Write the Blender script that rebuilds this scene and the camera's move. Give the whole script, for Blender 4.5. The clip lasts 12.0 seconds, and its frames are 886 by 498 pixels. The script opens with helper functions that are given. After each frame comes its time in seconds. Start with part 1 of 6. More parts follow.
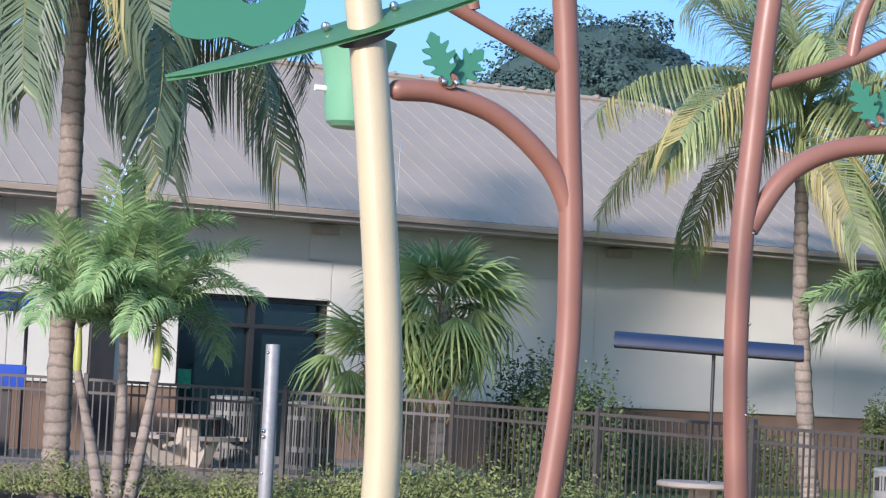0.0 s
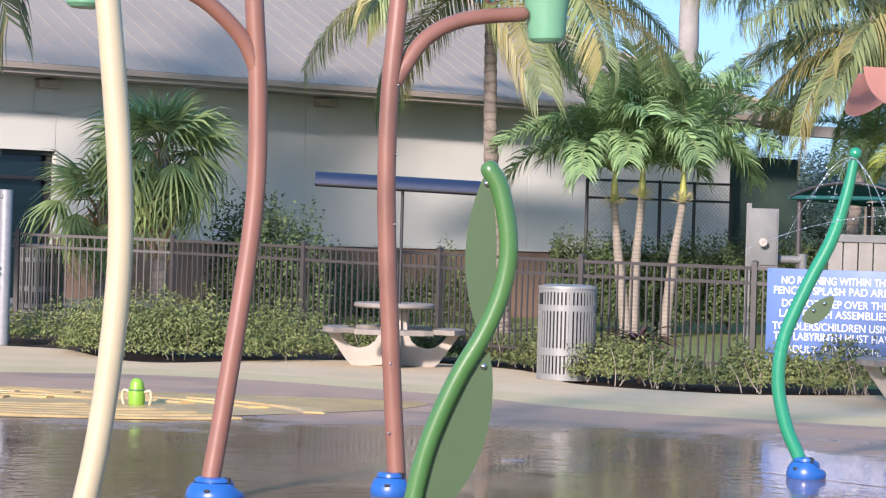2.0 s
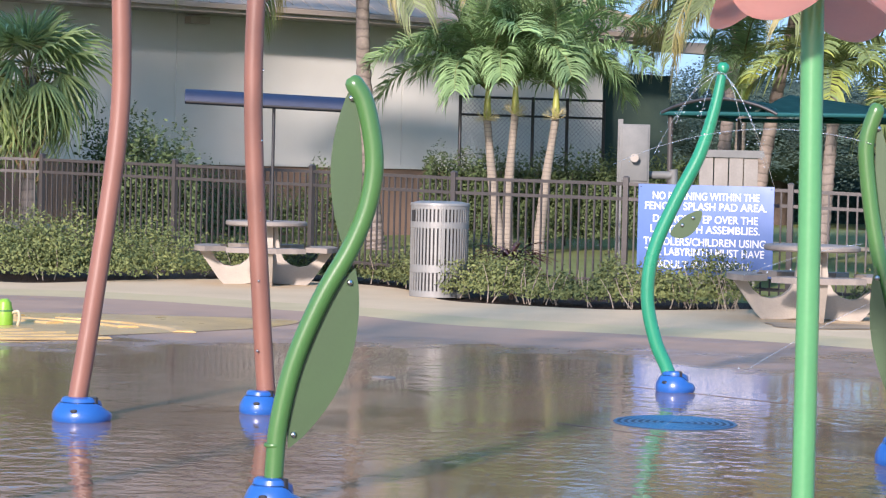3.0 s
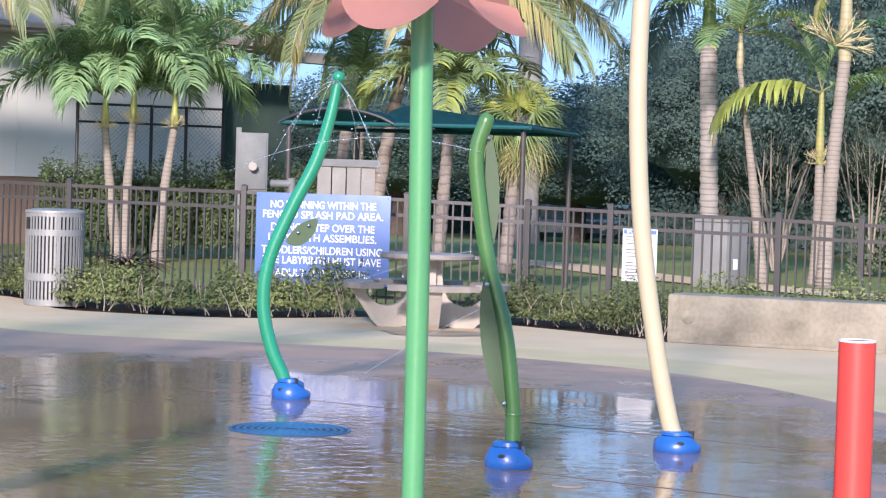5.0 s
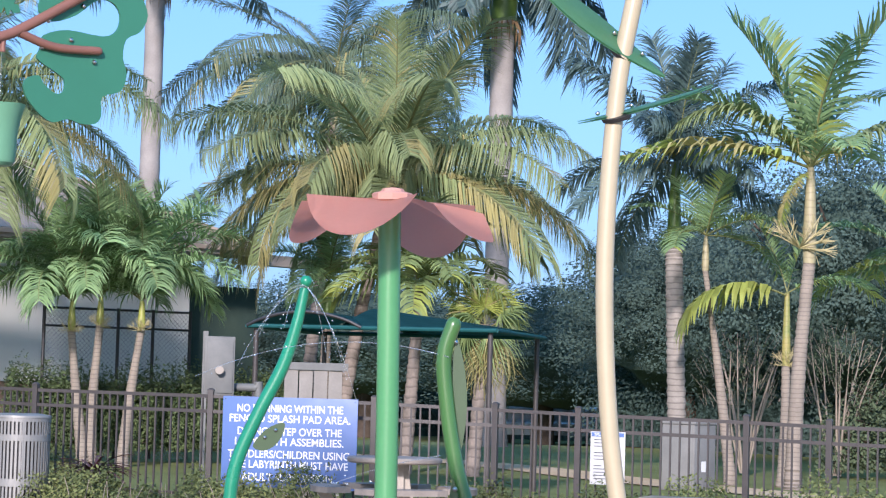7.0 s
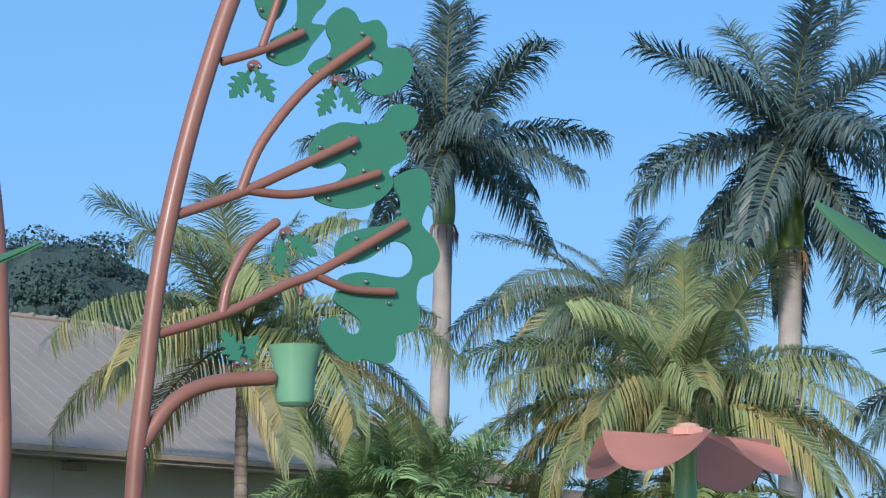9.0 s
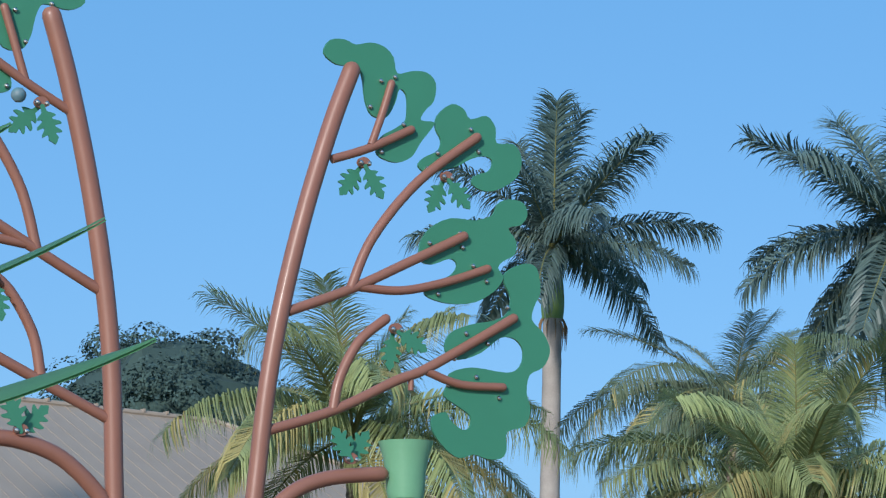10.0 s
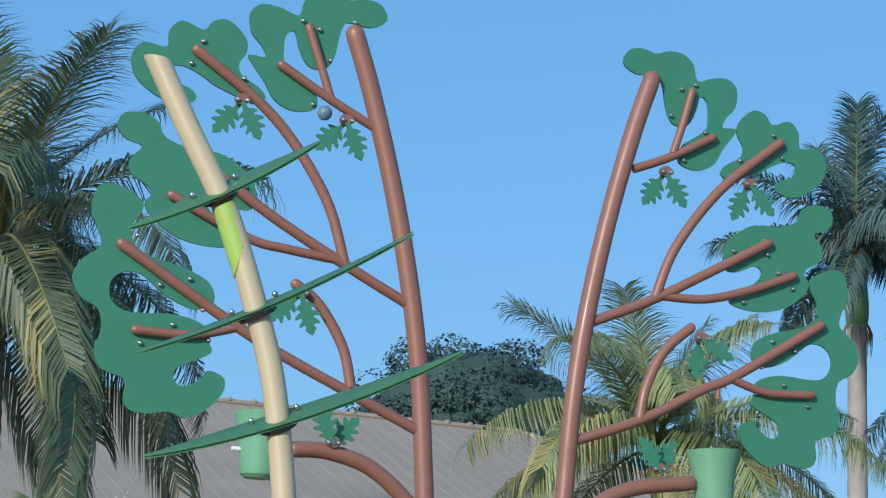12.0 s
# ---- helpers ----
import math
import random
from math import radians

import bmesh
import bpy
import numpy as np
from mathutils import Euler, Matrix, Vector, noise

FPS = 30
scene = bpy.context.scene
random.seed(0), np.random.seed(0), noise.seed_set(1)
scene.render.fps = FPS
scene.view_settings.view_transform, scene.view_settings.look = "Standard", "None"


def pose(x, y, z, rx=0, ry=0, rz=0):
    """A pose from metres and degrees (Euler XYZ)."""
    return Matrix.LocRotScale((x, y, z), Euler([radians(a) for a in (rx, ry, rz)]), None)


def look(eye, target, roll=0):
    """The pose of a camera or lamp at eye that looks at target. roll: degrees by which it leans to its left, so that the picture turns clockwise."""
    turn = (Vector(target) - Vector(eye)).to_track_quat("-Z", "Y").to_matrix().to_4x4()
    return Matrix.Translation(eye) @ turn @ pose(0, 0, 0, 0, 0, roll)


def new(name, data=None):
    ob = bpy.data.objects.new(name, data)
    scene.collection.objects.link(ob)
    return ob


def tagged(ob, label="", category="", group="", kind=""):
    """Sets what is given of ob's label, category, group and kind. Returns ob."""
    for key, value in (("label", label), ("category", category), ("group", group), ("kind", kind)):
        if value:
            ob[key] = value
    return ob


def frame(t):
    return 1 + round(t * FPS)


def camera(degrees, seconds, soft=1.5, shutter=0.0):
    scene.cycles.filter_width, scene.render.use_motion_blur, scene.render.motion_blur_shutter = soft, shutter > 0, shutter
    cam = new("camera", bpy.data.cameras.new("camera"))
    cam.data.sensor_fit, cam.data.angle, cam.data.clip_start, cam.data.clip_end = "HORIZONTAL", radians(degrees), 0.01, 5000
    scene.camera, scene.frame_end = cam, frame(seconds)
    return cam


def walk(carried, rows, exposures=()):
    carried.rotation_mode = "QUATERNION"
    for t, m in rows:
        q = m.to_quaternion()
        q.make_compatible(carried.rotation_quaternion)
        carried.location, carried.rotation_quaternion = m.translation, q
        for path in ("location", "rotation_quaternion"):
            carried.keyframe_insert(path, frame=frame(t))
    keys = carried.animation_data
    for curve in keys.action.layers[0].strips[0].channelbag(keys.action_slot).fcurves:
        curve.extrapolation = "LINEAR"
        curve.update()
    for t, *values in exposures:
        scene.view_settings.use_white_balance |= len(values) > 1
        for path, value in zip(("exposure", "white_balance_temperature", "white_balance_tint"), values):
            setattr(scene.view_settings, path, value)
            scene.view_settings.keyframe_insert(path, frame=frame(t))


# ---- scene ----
# ---------------------------------------------------------------- camera
cam = camera(22.18, 12.0, soft=1.25)
EYE = Vector((0.0, 0.0, 1.5))


def aim(yaw, pitch, roll, ahead, sx, sy, sz):
    """Pose from the eye and its small sway, turned by yaw (to the right), pitch (up) and roll, stepped ahead along the view."""
    y, p = radians(yaw), radians(pitch)
    way = Vector((math.sin(y) * math.cos(p), math.cos(y) * math.cos(p), math.sin(p)))
    eye = EYE + Vector((sx, sy, sz)) + way * ahead
    return look(eye, eye + way * 10.0, -roll)


PATH = [
    (0.0, -21.6, 3.335, -2.84, 3.2, -0.006, -0.078, 0.01), (0.1, -21.46, 3.46, -2.45, 2.72, -0.006, -0.078, 0.01), (0.2, -21.29, 3.58, -2.07, 2.1, -0.006, -0.078, 0.01),
    (0.3, -21.05, 3.63, -2.1, 1.42, -0.006, -0.078, 0.01), (0.4, -20.74, 3.66, -2.13, 0.86, -0.006, -0.078, 0.01), (0.5, -20.339, 3.621, -2.28, 0.3, -0.006, -0.078, 0.01),
    (0.7, -19.64, 3.39, -2.18, 0.0, -0.008, -0.068, 0.013), (1.0, -18.287, 2.792, -2.046, 0.0, -0.014, -0.045, 0.017), (1.5, -16.125, 0.89, -1.886, 0.0, -0.036, 0.036, 0.017),
    (2.0, -14.391, -0.179, -1.674, 0.0, -0.038, 0.031, 0.013), (2.5, -12.869, -1.328, -1.405, 0.0, -0.012, 0.101, -0.001), (2.7, -12.251, -1.776, -1.362, 0.0, -0.012, 0.107, 0.002),
    (4.3, -5.054, -2.656, -1.71, 0.0, 0.025, 0.049, -0.008), (4.5, -3.933, -2.499, -1.759, 0.0, 0.025, 0.059, -0.012), (5.0, -1.614, -1.67, -1.75, 0.0, 0.027, 0.077, -0.009),
    (5.5, -0.047, -0.108, -1.665, 0.0, 0.029, 0.079, -0.004), (6.0, 0.606, 1.391, -1.674, 0.0, 0.029, 0.066, -0.004), (6.5, 0.383, 2.514, -1.657, 0.0, 0.03, 0.075, -0.004),
    (6.7, -0.032, 2.885, -1.634, 0.0, 0.029, 0.078, -0.001), (8.3, -6.018, 6.924, -1.31, 0.0, 0.006, -0.019, 0.004), (8.5, -6.762, 7.593, -1.328, 0.0, 0.006, -0.03, 0.004),
    (9.0, -8.374, 9.182, -1.304, 0.0, 0.005, -0.028, 0.007), (9.5, -9.764, 10.484, -1.339, 0.0, 0.003, -0.037, 0.01), (10.0, -11.226, 11.512, -1.467, 0.0, 0.002, -0.052, 0.008),
    (10.5, -12.897, 12.328, -1.594, 0.0, -0.001, -0.061, 0.008), (11.0, -14.845, 12.821, -1.717, 0.0, -0.005, -0.066, 0.008), (11.5, -17.093, 12.734, -1.858, 0.0, -0.004, -0.104, 0.005),
    (12.0, -18.937, 11.53, -1.958, 0.0, -0.021, -0.089, 0.006),
]
walk(cam, [(t, aim(*row)) for t, *row in PATH], exposures=[(0.0, 0.88, 5780, 23), (1.5, 0.99, 5970, 25), (2.5, 1.0, 6050, 27), (4.5, 1.0, 5900, 27), (5.5, 1.02, 5700, 27), (6.7, 0.76, 5660, 26), (8.3, 0.71, 5660, 24), (9.2, 0.30, 5740, 17), (12.0, 0.22, 5760, 12)])

# ---------------------------------------------------------------- world and sun
SUN_ELEVATION, SUN_BEARING = radians(22.0), radians(187.5)  # bearing from +y, clockwise
world = bpy.data.worlds.new("sky_world")
scene.world = world
world.use_nodes = True
wn = world.node_tree.nodes
sky = wn.new("ShaderNodeTexSky")
sky.sky_type, sky.sun_disc = "NISHITA", False
sky.sun_elevation, sky.sun_rotation = SUN_ELEVATION, SUN_BEARING
sky.air_density, sky.dust_density, sky.ozone_density = 1.0, 1.5, 2.0
wn["Background"].inputs["Strength"].default_value = 0.140
clear = wn.new("ShaderNodeHueSaturation")
clear.inputs["Saturation"].default_value, clear.inputs["Value"].default_value = 1.0, 0.88
world.node_tree.links.new(sky.outputs["Color"], clear.inputs["Color"])
veil = wn.new("ShaderNodeMix")  # thin even haze over the blue
veil.data_type = "RGBA"
veil.inputs["Factor"].default_value = 0.62
veil.inputs["B"].default_value = (0.74, 2.53, 4.42, 1)
world.node_tree.links.new(clear.outputs["Color"], veil.inputs["A"])
world.node_tree.links.new(veil.outputs["Result"], wn["Background"].inputs["Color"])

sun = new("sun", bpy.data.lights.new("sun", "SUN"))
sun.data.energy, sun.data.angle, sun.data.color = 3.6, radians(4.0), (1.0, 0.89, 0.73)
sun_way = Vector((math.sin(SUN_BEARING) * math.cos(SUN_ELEVATION), math.cos(SUN_BEARING) * math.cos(SUN_ELEVATION), math.sin(SUN_ELEVATION)))
sun.matrix_world = look(sun_way * 50, (0, 0, 0))
# ---------------------------------------------------------------- materials
def paint(name, a, b=None, rough=0.5, metal=0.0, scale=6.0, fine=60.0, bump=0.02, spread=0.0, coat=0.0, through_light=0.0, rings=0.0, scar=0.55):
    """A surface whose colour runs from a to b by two noises, with fine relief; spread varies it from object to object; rings: spacing of dark leaf scars round a trunk."""
    m = bpy.data.materials.new(name)
    m.use_nodes = True
    nt = m.node_tree
    N, L = nt.nodes, nt.links
    out = N["Principled BSDF"]
    b = b or tuple(c * 0.75 for c in a)
    co = N.new("ShaderNodeTexCoord")
    n1, n2 = N.new("ShaderNodeTexNoise"), N.new("ShaderNodeTexNoise")
    n1.inputs["Scale"].default_value, n1.inputs["Detail"].default_value = scale, 5
    n2.inputs["Scale"].default_value, n2.inputs["Detail"].default_value = fine, 3
    L.new(co.outputs["Object"], n1.inputs["Vector"])
    L.new(co.outputs["Object"], n2.inputs["Vector"])
    add = N.new("ShaderNodeMath")
    add.operation = "MULTIPLY_ADD"
    L.new(n2.outputs["Fac"], add.inputs[0])
    add.inputs[1].default_value = 0.4
    L.new(n1.outputs["Fac"], add.inputs[2])
    ramp = N.new("ShaderNodeMapRange")
    ramp.inputs["From Min"].default_value, ramp.inputs["From Max"].default_value = 0.45, 0.95
    L.new(add.outputs[0], ramp.inputs["Value"])
    mix = N.new("ShaderNodeMix")
    mix.data_type = "RGBA"
    mix.inputs["A"].default_value, mix.inputs["B"].default_value = (*a, 1), (*b, 1)
    L.new(ramp.outputs[0], mix.inputs["Factor"])
    colour = mix.outputs["Result"]
    if spread:
        info, hsv, vary = N.new("ShaderNodeObjectInfo"), N.new("ShaderNodeHueSaturation"), N.new("ShaderNodeMapRange")
        geo, both = N.new("ShaderNodeNewGeometry"), N.new("ShaderNodeMath")
        both.operation = "ADD"
        L.new(info.outputs["Random"], both.inputs[0])
        L.new(geo.outputs["Random Per Island"], both.inputs[1])
        vary.inputs["From Max"].default_value = 2.0
        vary.inputs["To Min"].default_value, vary.inputs["To Max"].default_value = 1 - spread, 1 + spread
        L.new(both.outputs[0], vary.inputs["Value"])
        L.new(vary.outputs[0], hsv.inputs["Value"])
        L.new(colour, hsv.inputs["Color"])
        colour = hsv.outputs["Color"]
    if rings:
        axis, step, fr, line, dark = N.new("ShaderNodeSeparateXYZ"), N.new("ShaderNodeMath"), N.new("ShaderNodeMath"), N.new("ShaderNodeMapRange"), N.new("ShaderNodeHueSaturation")
        L.new(co.outputs["Object"], axis.inputs[0])
        step.operation, fr.operation = "MULTIPLY_ADD", "FRACT"
        L.new(axis.outputs["Z"], step.inputs[0])
        step.inputs[1].default_value = 1 / rings
        L.new(n1.outputs["Fac"], step.inputs[2])
        L.new(step.outputs[0], fr.inputs[0])
        line.inputs["From Min"].default_value, line.inputs["From Max"].default_value = 0.10, 0.30
        line.inputs["To Min"].default_value = scar
        L.new(fr.outputs[0], line.inputs["Value"])
        L.new(line.outputs[0], dark.inputs["Value"])
        L.new(colour, dark.inputs["Color"])
        colour = dark.outputs["Color"]
    L.new(colour, out.inputs["Base Color"])
    out.inputs["Metallic"].default_value = metal
    out.inputs["Coat Weight"].default_value = coat
    out.inputs["Specular IOR Level"].default_value = 0.2 if rough >= 0.75 else 0.5  # dusty and porous surfaces shine little
    out.inputs["Coat Roughness"].default_value = 0.15
    rr = N.new("ShaderNodeMapRange")
    rr.inputs["To Min"].default_value, rr.inputs["To Max"].default_value = max(0.02, rough - 0.1), min(1, rough + 0.12)
    L.new(n1.outputs["Fac"], rr.inputs["Value"])
    L.new(rr.outputs[0], out.inputs["Roughness"])
    if bump:
        bp = N.new("ShaderNodeBump")
        bp.inputs["Strength"].default_value, bp.inputs["Distance"].default_value = 0.6, bump
        L.new(n2.outputs["Fac"], bp.inputs["Height"])
        L.new(bp.outputs["Normal"], out.inputs["Normal"])
    if through_light:
        out.inputs["Specular IOR Level"].default_value = 0.3
        tr, sh = N.new("ShaderNodeBsdfTranslucent"), N.new("ShaderNodeMixShader")
        L.new(colour, tr.inputs["Color"])
        sh.inputs[0].default_value = through_light
        L.new(out.outputs[0], sh.inputs[1])
        L.new(tr.outputs[0], sh.inputs[2])
        L.new(sh.outputs[0], N["Material Output"].inputs["Surface"])
    return m


def wet_concrete():
    """Mauve coloured concrete, wet in large patches: a darker tone and a mirror-like film with ripples where the water stands."""
    m = bpy.data.materials.new("wet_pad")
    m.use_nodes = True
    nt = m.node_tree
    N, L = nt.nodes, nt.links
    out = N["Principled BSDF"]
    co = N.new("ShaderNodeTexCoord")
    big, mid, fine, rip = (N.new("ShaderNodeTexNoise") for _ in range(4))
    for n, s, d in ((big, 0.33, 3), (mid, 2.2, 5), (fine, 45.0, 3), (rip, 7.0, 3)):
        n.inputs["Scale"].default_value, n.inputs["Detail"].default_value = s, d
        L.new(co.outputs["Object"], n.inputs["Vector"])
    # distance from the middle of the play area: the rim is dry
    far, dry = N.new("ShaderNodeVectorMath"), N.new("ShaderNodeMapRange")
    far.operation = "DISTANCE"
    L.new(co.outputs["Object"], far.inputs[0])
    far.inputs[1].default_value = (-2.6, 9.5, 0.0)
    dry.inputs["From Min"].default_value, dry.inputs["From Max"].default_value = 7.0, 10.5
    dry.inputs["To Min"].default_value, dry.inputs["To Max"].default_value = 0.13, -0.35
    L.new(far.outputs["Value"], dry.inputs["Value"])
    s1, s2 = N.new("ShaderNodeMath"), N.new("ShaderNodeMath")
    s1.operation, s2.operation = "ADD", "MULTIPLY_ADD"
    L.new(mid.outputs["Fac"], s2.inputs[0])
    s2.inputs[1].default_value = 0.35
    L.new(big.outputs["Fac"], s2.inputs[2])
    L.new(s2.outputs[0], s1.inputs[0])
    side, edge, both = N.new("ShaderNodeSeparateXYZ"), N.new("ShaderNodeMapRange"), N.new("ShaderNodeMath")  # one side only damp
    L.new(co.outputs["Object"], side.inputs[0])
    L.new(side.outputs["X"], edge.inputs["Value"])
    edge.inputs["From Min"].default_value, edge.inputs["From Max"].default_value = 0.7, 1.9
    edge.inputs["To Min"].default_value, edge.inputs["To Max"].default_value = 0.0, -0.20
    L.new(dry.outputs[0], both.inputs[0])
    L.new(edge.outputs[0], both.inputs[1])
    L.new(both.outputs[0], s1.inputs[1])
    wet = N.new("ShaderNodeMapRange")
    wet.inputs["From Min"].default_value, wet.inputs["From Max"].default_value = 0.66, 0.76
    L.new(s1.outputs[0], wet.inputs["Value"])
    damp = N.new("ShaderNodeMapRange")  # darkened by splashing, with a ragged edge
    damp.inputs["From Min"].default_value, damp.inputs["From Max"].default_value = 0.36, 0.62
    L.new(s1.outputs[0], damp.inputs["Value"])
    tone, soak, rough = (N.new("ShaderNodeMix") for _ in range(3))
    tone.data_type = soak.data_type = "RGBA"
    tone.inputs["A"].default_value, tone.inputs["B"].default_value = (0.40, 0.265, 0.178, 1), (0.30, 0.192, 0.125, 1)
    L.new(mid.outputs["Fac"], tone.inputs["Factor"])
    L.new(damp.outputs[0], soak.inputs["Factor"])
    L.new(tone.outputs["Result"], soak.inputs["A"])
    soak.inputs["B"].default_value = (0.205, 0.124, 0.076, 1)
    L.new(soak.outputs["Result"], out.inputs["Base Color"])
    film = N.new("ShaderNodeMapRange")
    film.inputs["To Min"].default_value, film.inputs["To Max"].default_value = 0.85, 0.11
    L.new(damp.outputs[0], film.inputs["Value"])
    L.new(wet.outputs[0], rough.inputs["Factor"])
    L.new(film.outputs[0], rough.inputs["A"])
    rough.inputs["B"].default_value = 0.06
    L.new(rough.outputs["Result"], out.inputs["Roughness"])
    h1, h2, bp = N.new("ShaderNodeMath"), N.new("ShaderNodeMath"), N.new("ShaderNodeBump")
    h1.operation = h2.operation = "MULTIPLY"
    L.new(fine.outputs["Fac"], h1.inputs[0])
    h1.inputs[1].default_value = 0.02
    h2.operation = "MULTIPLY_ADD"
    L.new(rip.outputs["Fac"], h2.inputs[0])
    still = N.new("ShaderNodeMapRange")  # still water here, ruffled there
    still.inputs["From Min"].default_value, still.inputs["From Max"].default_value = 0.42, 0.62
    still.inputs["To Min"].default_value, still.inputs["To Max"].default_value = 0.06, 0.95
    L.new(big.outputs["Fac"], still.inputs["Value"])
    L.new(still.outputs[0], h2.inputs[1])
    L.new(h1.outputs[0], h2.inputs[2])
    bp.inputs["Strength"].default_value, bp.inputs["Distance"].default_value = 1.0, 0.0085
    L.new(h2.outputs[0], bp.inputs["Height"])
    L.new(bp.outputs["Normal"], out.inputs["Normal"])
    out.inputs["Specular IOR Level"].default_value = 0.55  # standing film of water
    return m


BROWN = paint("brown_powder_coat", (0.24, 0.110, 0.076), (0.21, 0.096, 0.066), rough=0.44, fine=150, bump=0.001, coat=0.06)
CREAM = paint("cream_powder_coat", (0.47, 0.40, 0.255), (0.43, 0.365, 0.23), rough=0.35, fine=150, bump=0.001, coat=0.2)
PANEL = paint("green_panel", (0.045, 0.20, 0.118), (0.04, 0.18, 0.105), rough=0.42, scale=2.5, fine=300, bump=0.0006)
MINT = paint("mint_plastic", (0.15, 0.35, 0.21), (0.135, 0.32, 0.19), rough=0.35, scale=3, bump=0.0006)
LEAFPLATE = paint("leaf_green_plate", (0.029, 0.072, 0.018), (0.024, 0.060, 0.015), rough=0.45, scale=3, bump=0.0006)
STEM = paint("stem_green", (0.062, 0.165, 0.042), (0.052, 0.145, 0.036), rough=0.3, scale=3, bump=0.0006, coat=0.3)
POLE_GREEN = paint("pole_green", (0.092, 0.305, 0.118), (0.078, 0.265, 0.102), rough=0.3, scale=3, bump=0.0006, coat=0.3)
TEAL = paint("sprout_teal", (0.016, 0.25, 0.13), (0.014, 0.21, 0.11), rough=0.28, scale=3, bump=0.0006, coat=0.4)
PETAL = paint("petal_salmon", (0.82, 0.47, 0.37), (0.76, 0.43, 0.34), rough=0.5, scale=3, bump=0.0006, through_light=0.42)
BLADE = paint("leaf_blade_green", (0.11, 0.28, 0.14), (0.092, 0.245, 0.12), coat=0.5, rough=0.35, scale=2.5, bump=0.0006, through_light=0.42)
GRATE = paint("grate_blue", (0.016, 0.085, 0.20), (0.022, 0.095, 0.19), rough=0.35, scale=6, bump=0.0006)
BLUE = paint("base_blue", (0.018, 0.105, 0.37), (0.015, 0.09, 0.32), rough=0.3, scale=4, bump=0.001, coat=0.3)
RED = paint("post_red", (0.68, 0.06, 0.042), (0.60, 0.052, 0.038), rough=0.4, scale=4, bump=0.0006)
STEEL = paint("stainless", (0.62, 0.62, 0.60), (0.5, 0.5, 0.48), rough=0.25, metal=1.0, bump=0.0)
GALV = paint("galvanised", (0.27, 0.275, 0.275), (0.21, 0.215, 0.22), rough=0.55, metal=0.3, scale=14, bump=0.001)
SILVER = paint("silver_paint", (0.27, 0.27, 0.25), (0.225, 0.225, 0.21), rough=0.5, metal=0.25, scale=9, bump=0.001)
BLACK = paint("black_metal", (0.02, 0.02, 0.021), (0.028, 0.027, 0.026), rough=0.45, bump=0.001)
BRONZE = paint("fence_bronze", (0.064, 0.056, 0.050), (0.048, 0.042, 0.038), rough=0.45, bump=0.001)
NAVY = paint("awning_navy", (0.010, 0.022, 0.058), (0.008, 0.017, 0.046), rough=0.55, bump=0.001)
CANOPY = paint("canopy_teal", (0.012, 0.10, 0.10), (0.01, 0.085, 0.085), rough=0.7, bump=0.002, through_light=0.15)
CONCRETE = paint("pale_concrete", (0.61, 0.465, 0.285), (0.49, 0.37, 0.228), rough=0.85, scale=0.8, fine=40, bump=0.004)
BENCH = paint("cast_concrete", (0.335, 0.295, 0.22), (0.17, 0.15, 0.11), rough=0.85, scale=2.6, fine=22, bump=0.006)
TABLE_C = paint("table_concrete", (0.44, 0.39, 0.32), (0.34, 0.305, 0.255), rough=0.8, scale=3, fine=50, bump=0.003)
TABLE_TOP = paint("weathered_tabletop", (0.29, 0.25, 0.205), (0.19, 0.165, 0.14), rough=0.7, scale=5, fine=70, bump=0.002)
GREENBAND = paint("sage_concrete", (0.54, 0.43, 0.235), (0.45, 0.36, 0.20), rough=0.75, scale=1.2, fine=40, bump=0.003)
ORANGE = paint("ochre_concrete", (0.64, 0.42, 0.15), (0.36, 0.23, 0.085), rough=0.4, scale=2.6, fine=40, bump=0.002)
ORANGE_WET = paint("wet_ochre_concrete", (0.62, 0.41, 0.14), (0.38, 0.24, 0.085), rough=0.3, scale=2.2, fine=30, bump=0.003)
GRASS = paint("lawn", (0.20, 0.225, 0.075), (0.14, 0.165, 0.055), rough=0.9, scale=0.7, fine=30, bump=0.03)
MULCH = paint("mulch", (0.035, 0.024, 0.017), (0.060, 0.040, 0.028), rough=0.95, scale=9, fine=60, bump=0.03)
STUCCO = paint("stucco", (0.60, 0.595, 0.53), (0.54, 0.535, 0.475), rough=0.85, scale=0.8, fine=90, bump=0.003)
WAINSCOT = paint("brown_wainscot", (0.23, 0.155, 0.11), (0.19, 0.13, 0.092), rough=0.85, scale=1.2, fine=70, bump=0.004)
ROOF = paint("roof_metal", (0.32, 0.265, 0.205), (0.28, 0.235, 0.185), rough=0.6, metal=0.0, scale=0.7, fine=20, bump=0.001)
FASCIA = paint("fascia_tan", (0.42, 0.36, 0.30), (0.36, 0.31, 0.26), rough=0.5, bump=0.001)
SOFFIT = paint("soffit", (0.36, 0.33, 0.29), rough=0.7)
DARKGLASS = paint("dark_glass", (0.006, 0.016, 0.020), (0.008, 0.02, 0.024), rough=0.1, bump=0.0)
# teal tint, plus mottled green that paints reflected foliage into the colour
RECESSGLASS = paint("tinted_glass_painted_reflection", (0.030, 0.052, 0.052), (0.07, 0.10, 0.075), rough=0.12, scale=1.1, bump=0.0)
GREYBOX = paint("grey_enclosure", (0.165, 0.17, 0.155), (0.13, 0.135, 0.125), rough=0.6, metal=0.0, bump=0.001)
SIGNBLUE = paint("sign_blue", (0.10, 0.172, 0.385), (0.088, 0.155, 0.35), rough=0.45, bump=0.0005)
WHITE = paint("white_paint", (0.80, 0.80, 0.78), (0.72, 0.72, 0.70), rough=0.5, bump=0.0005)
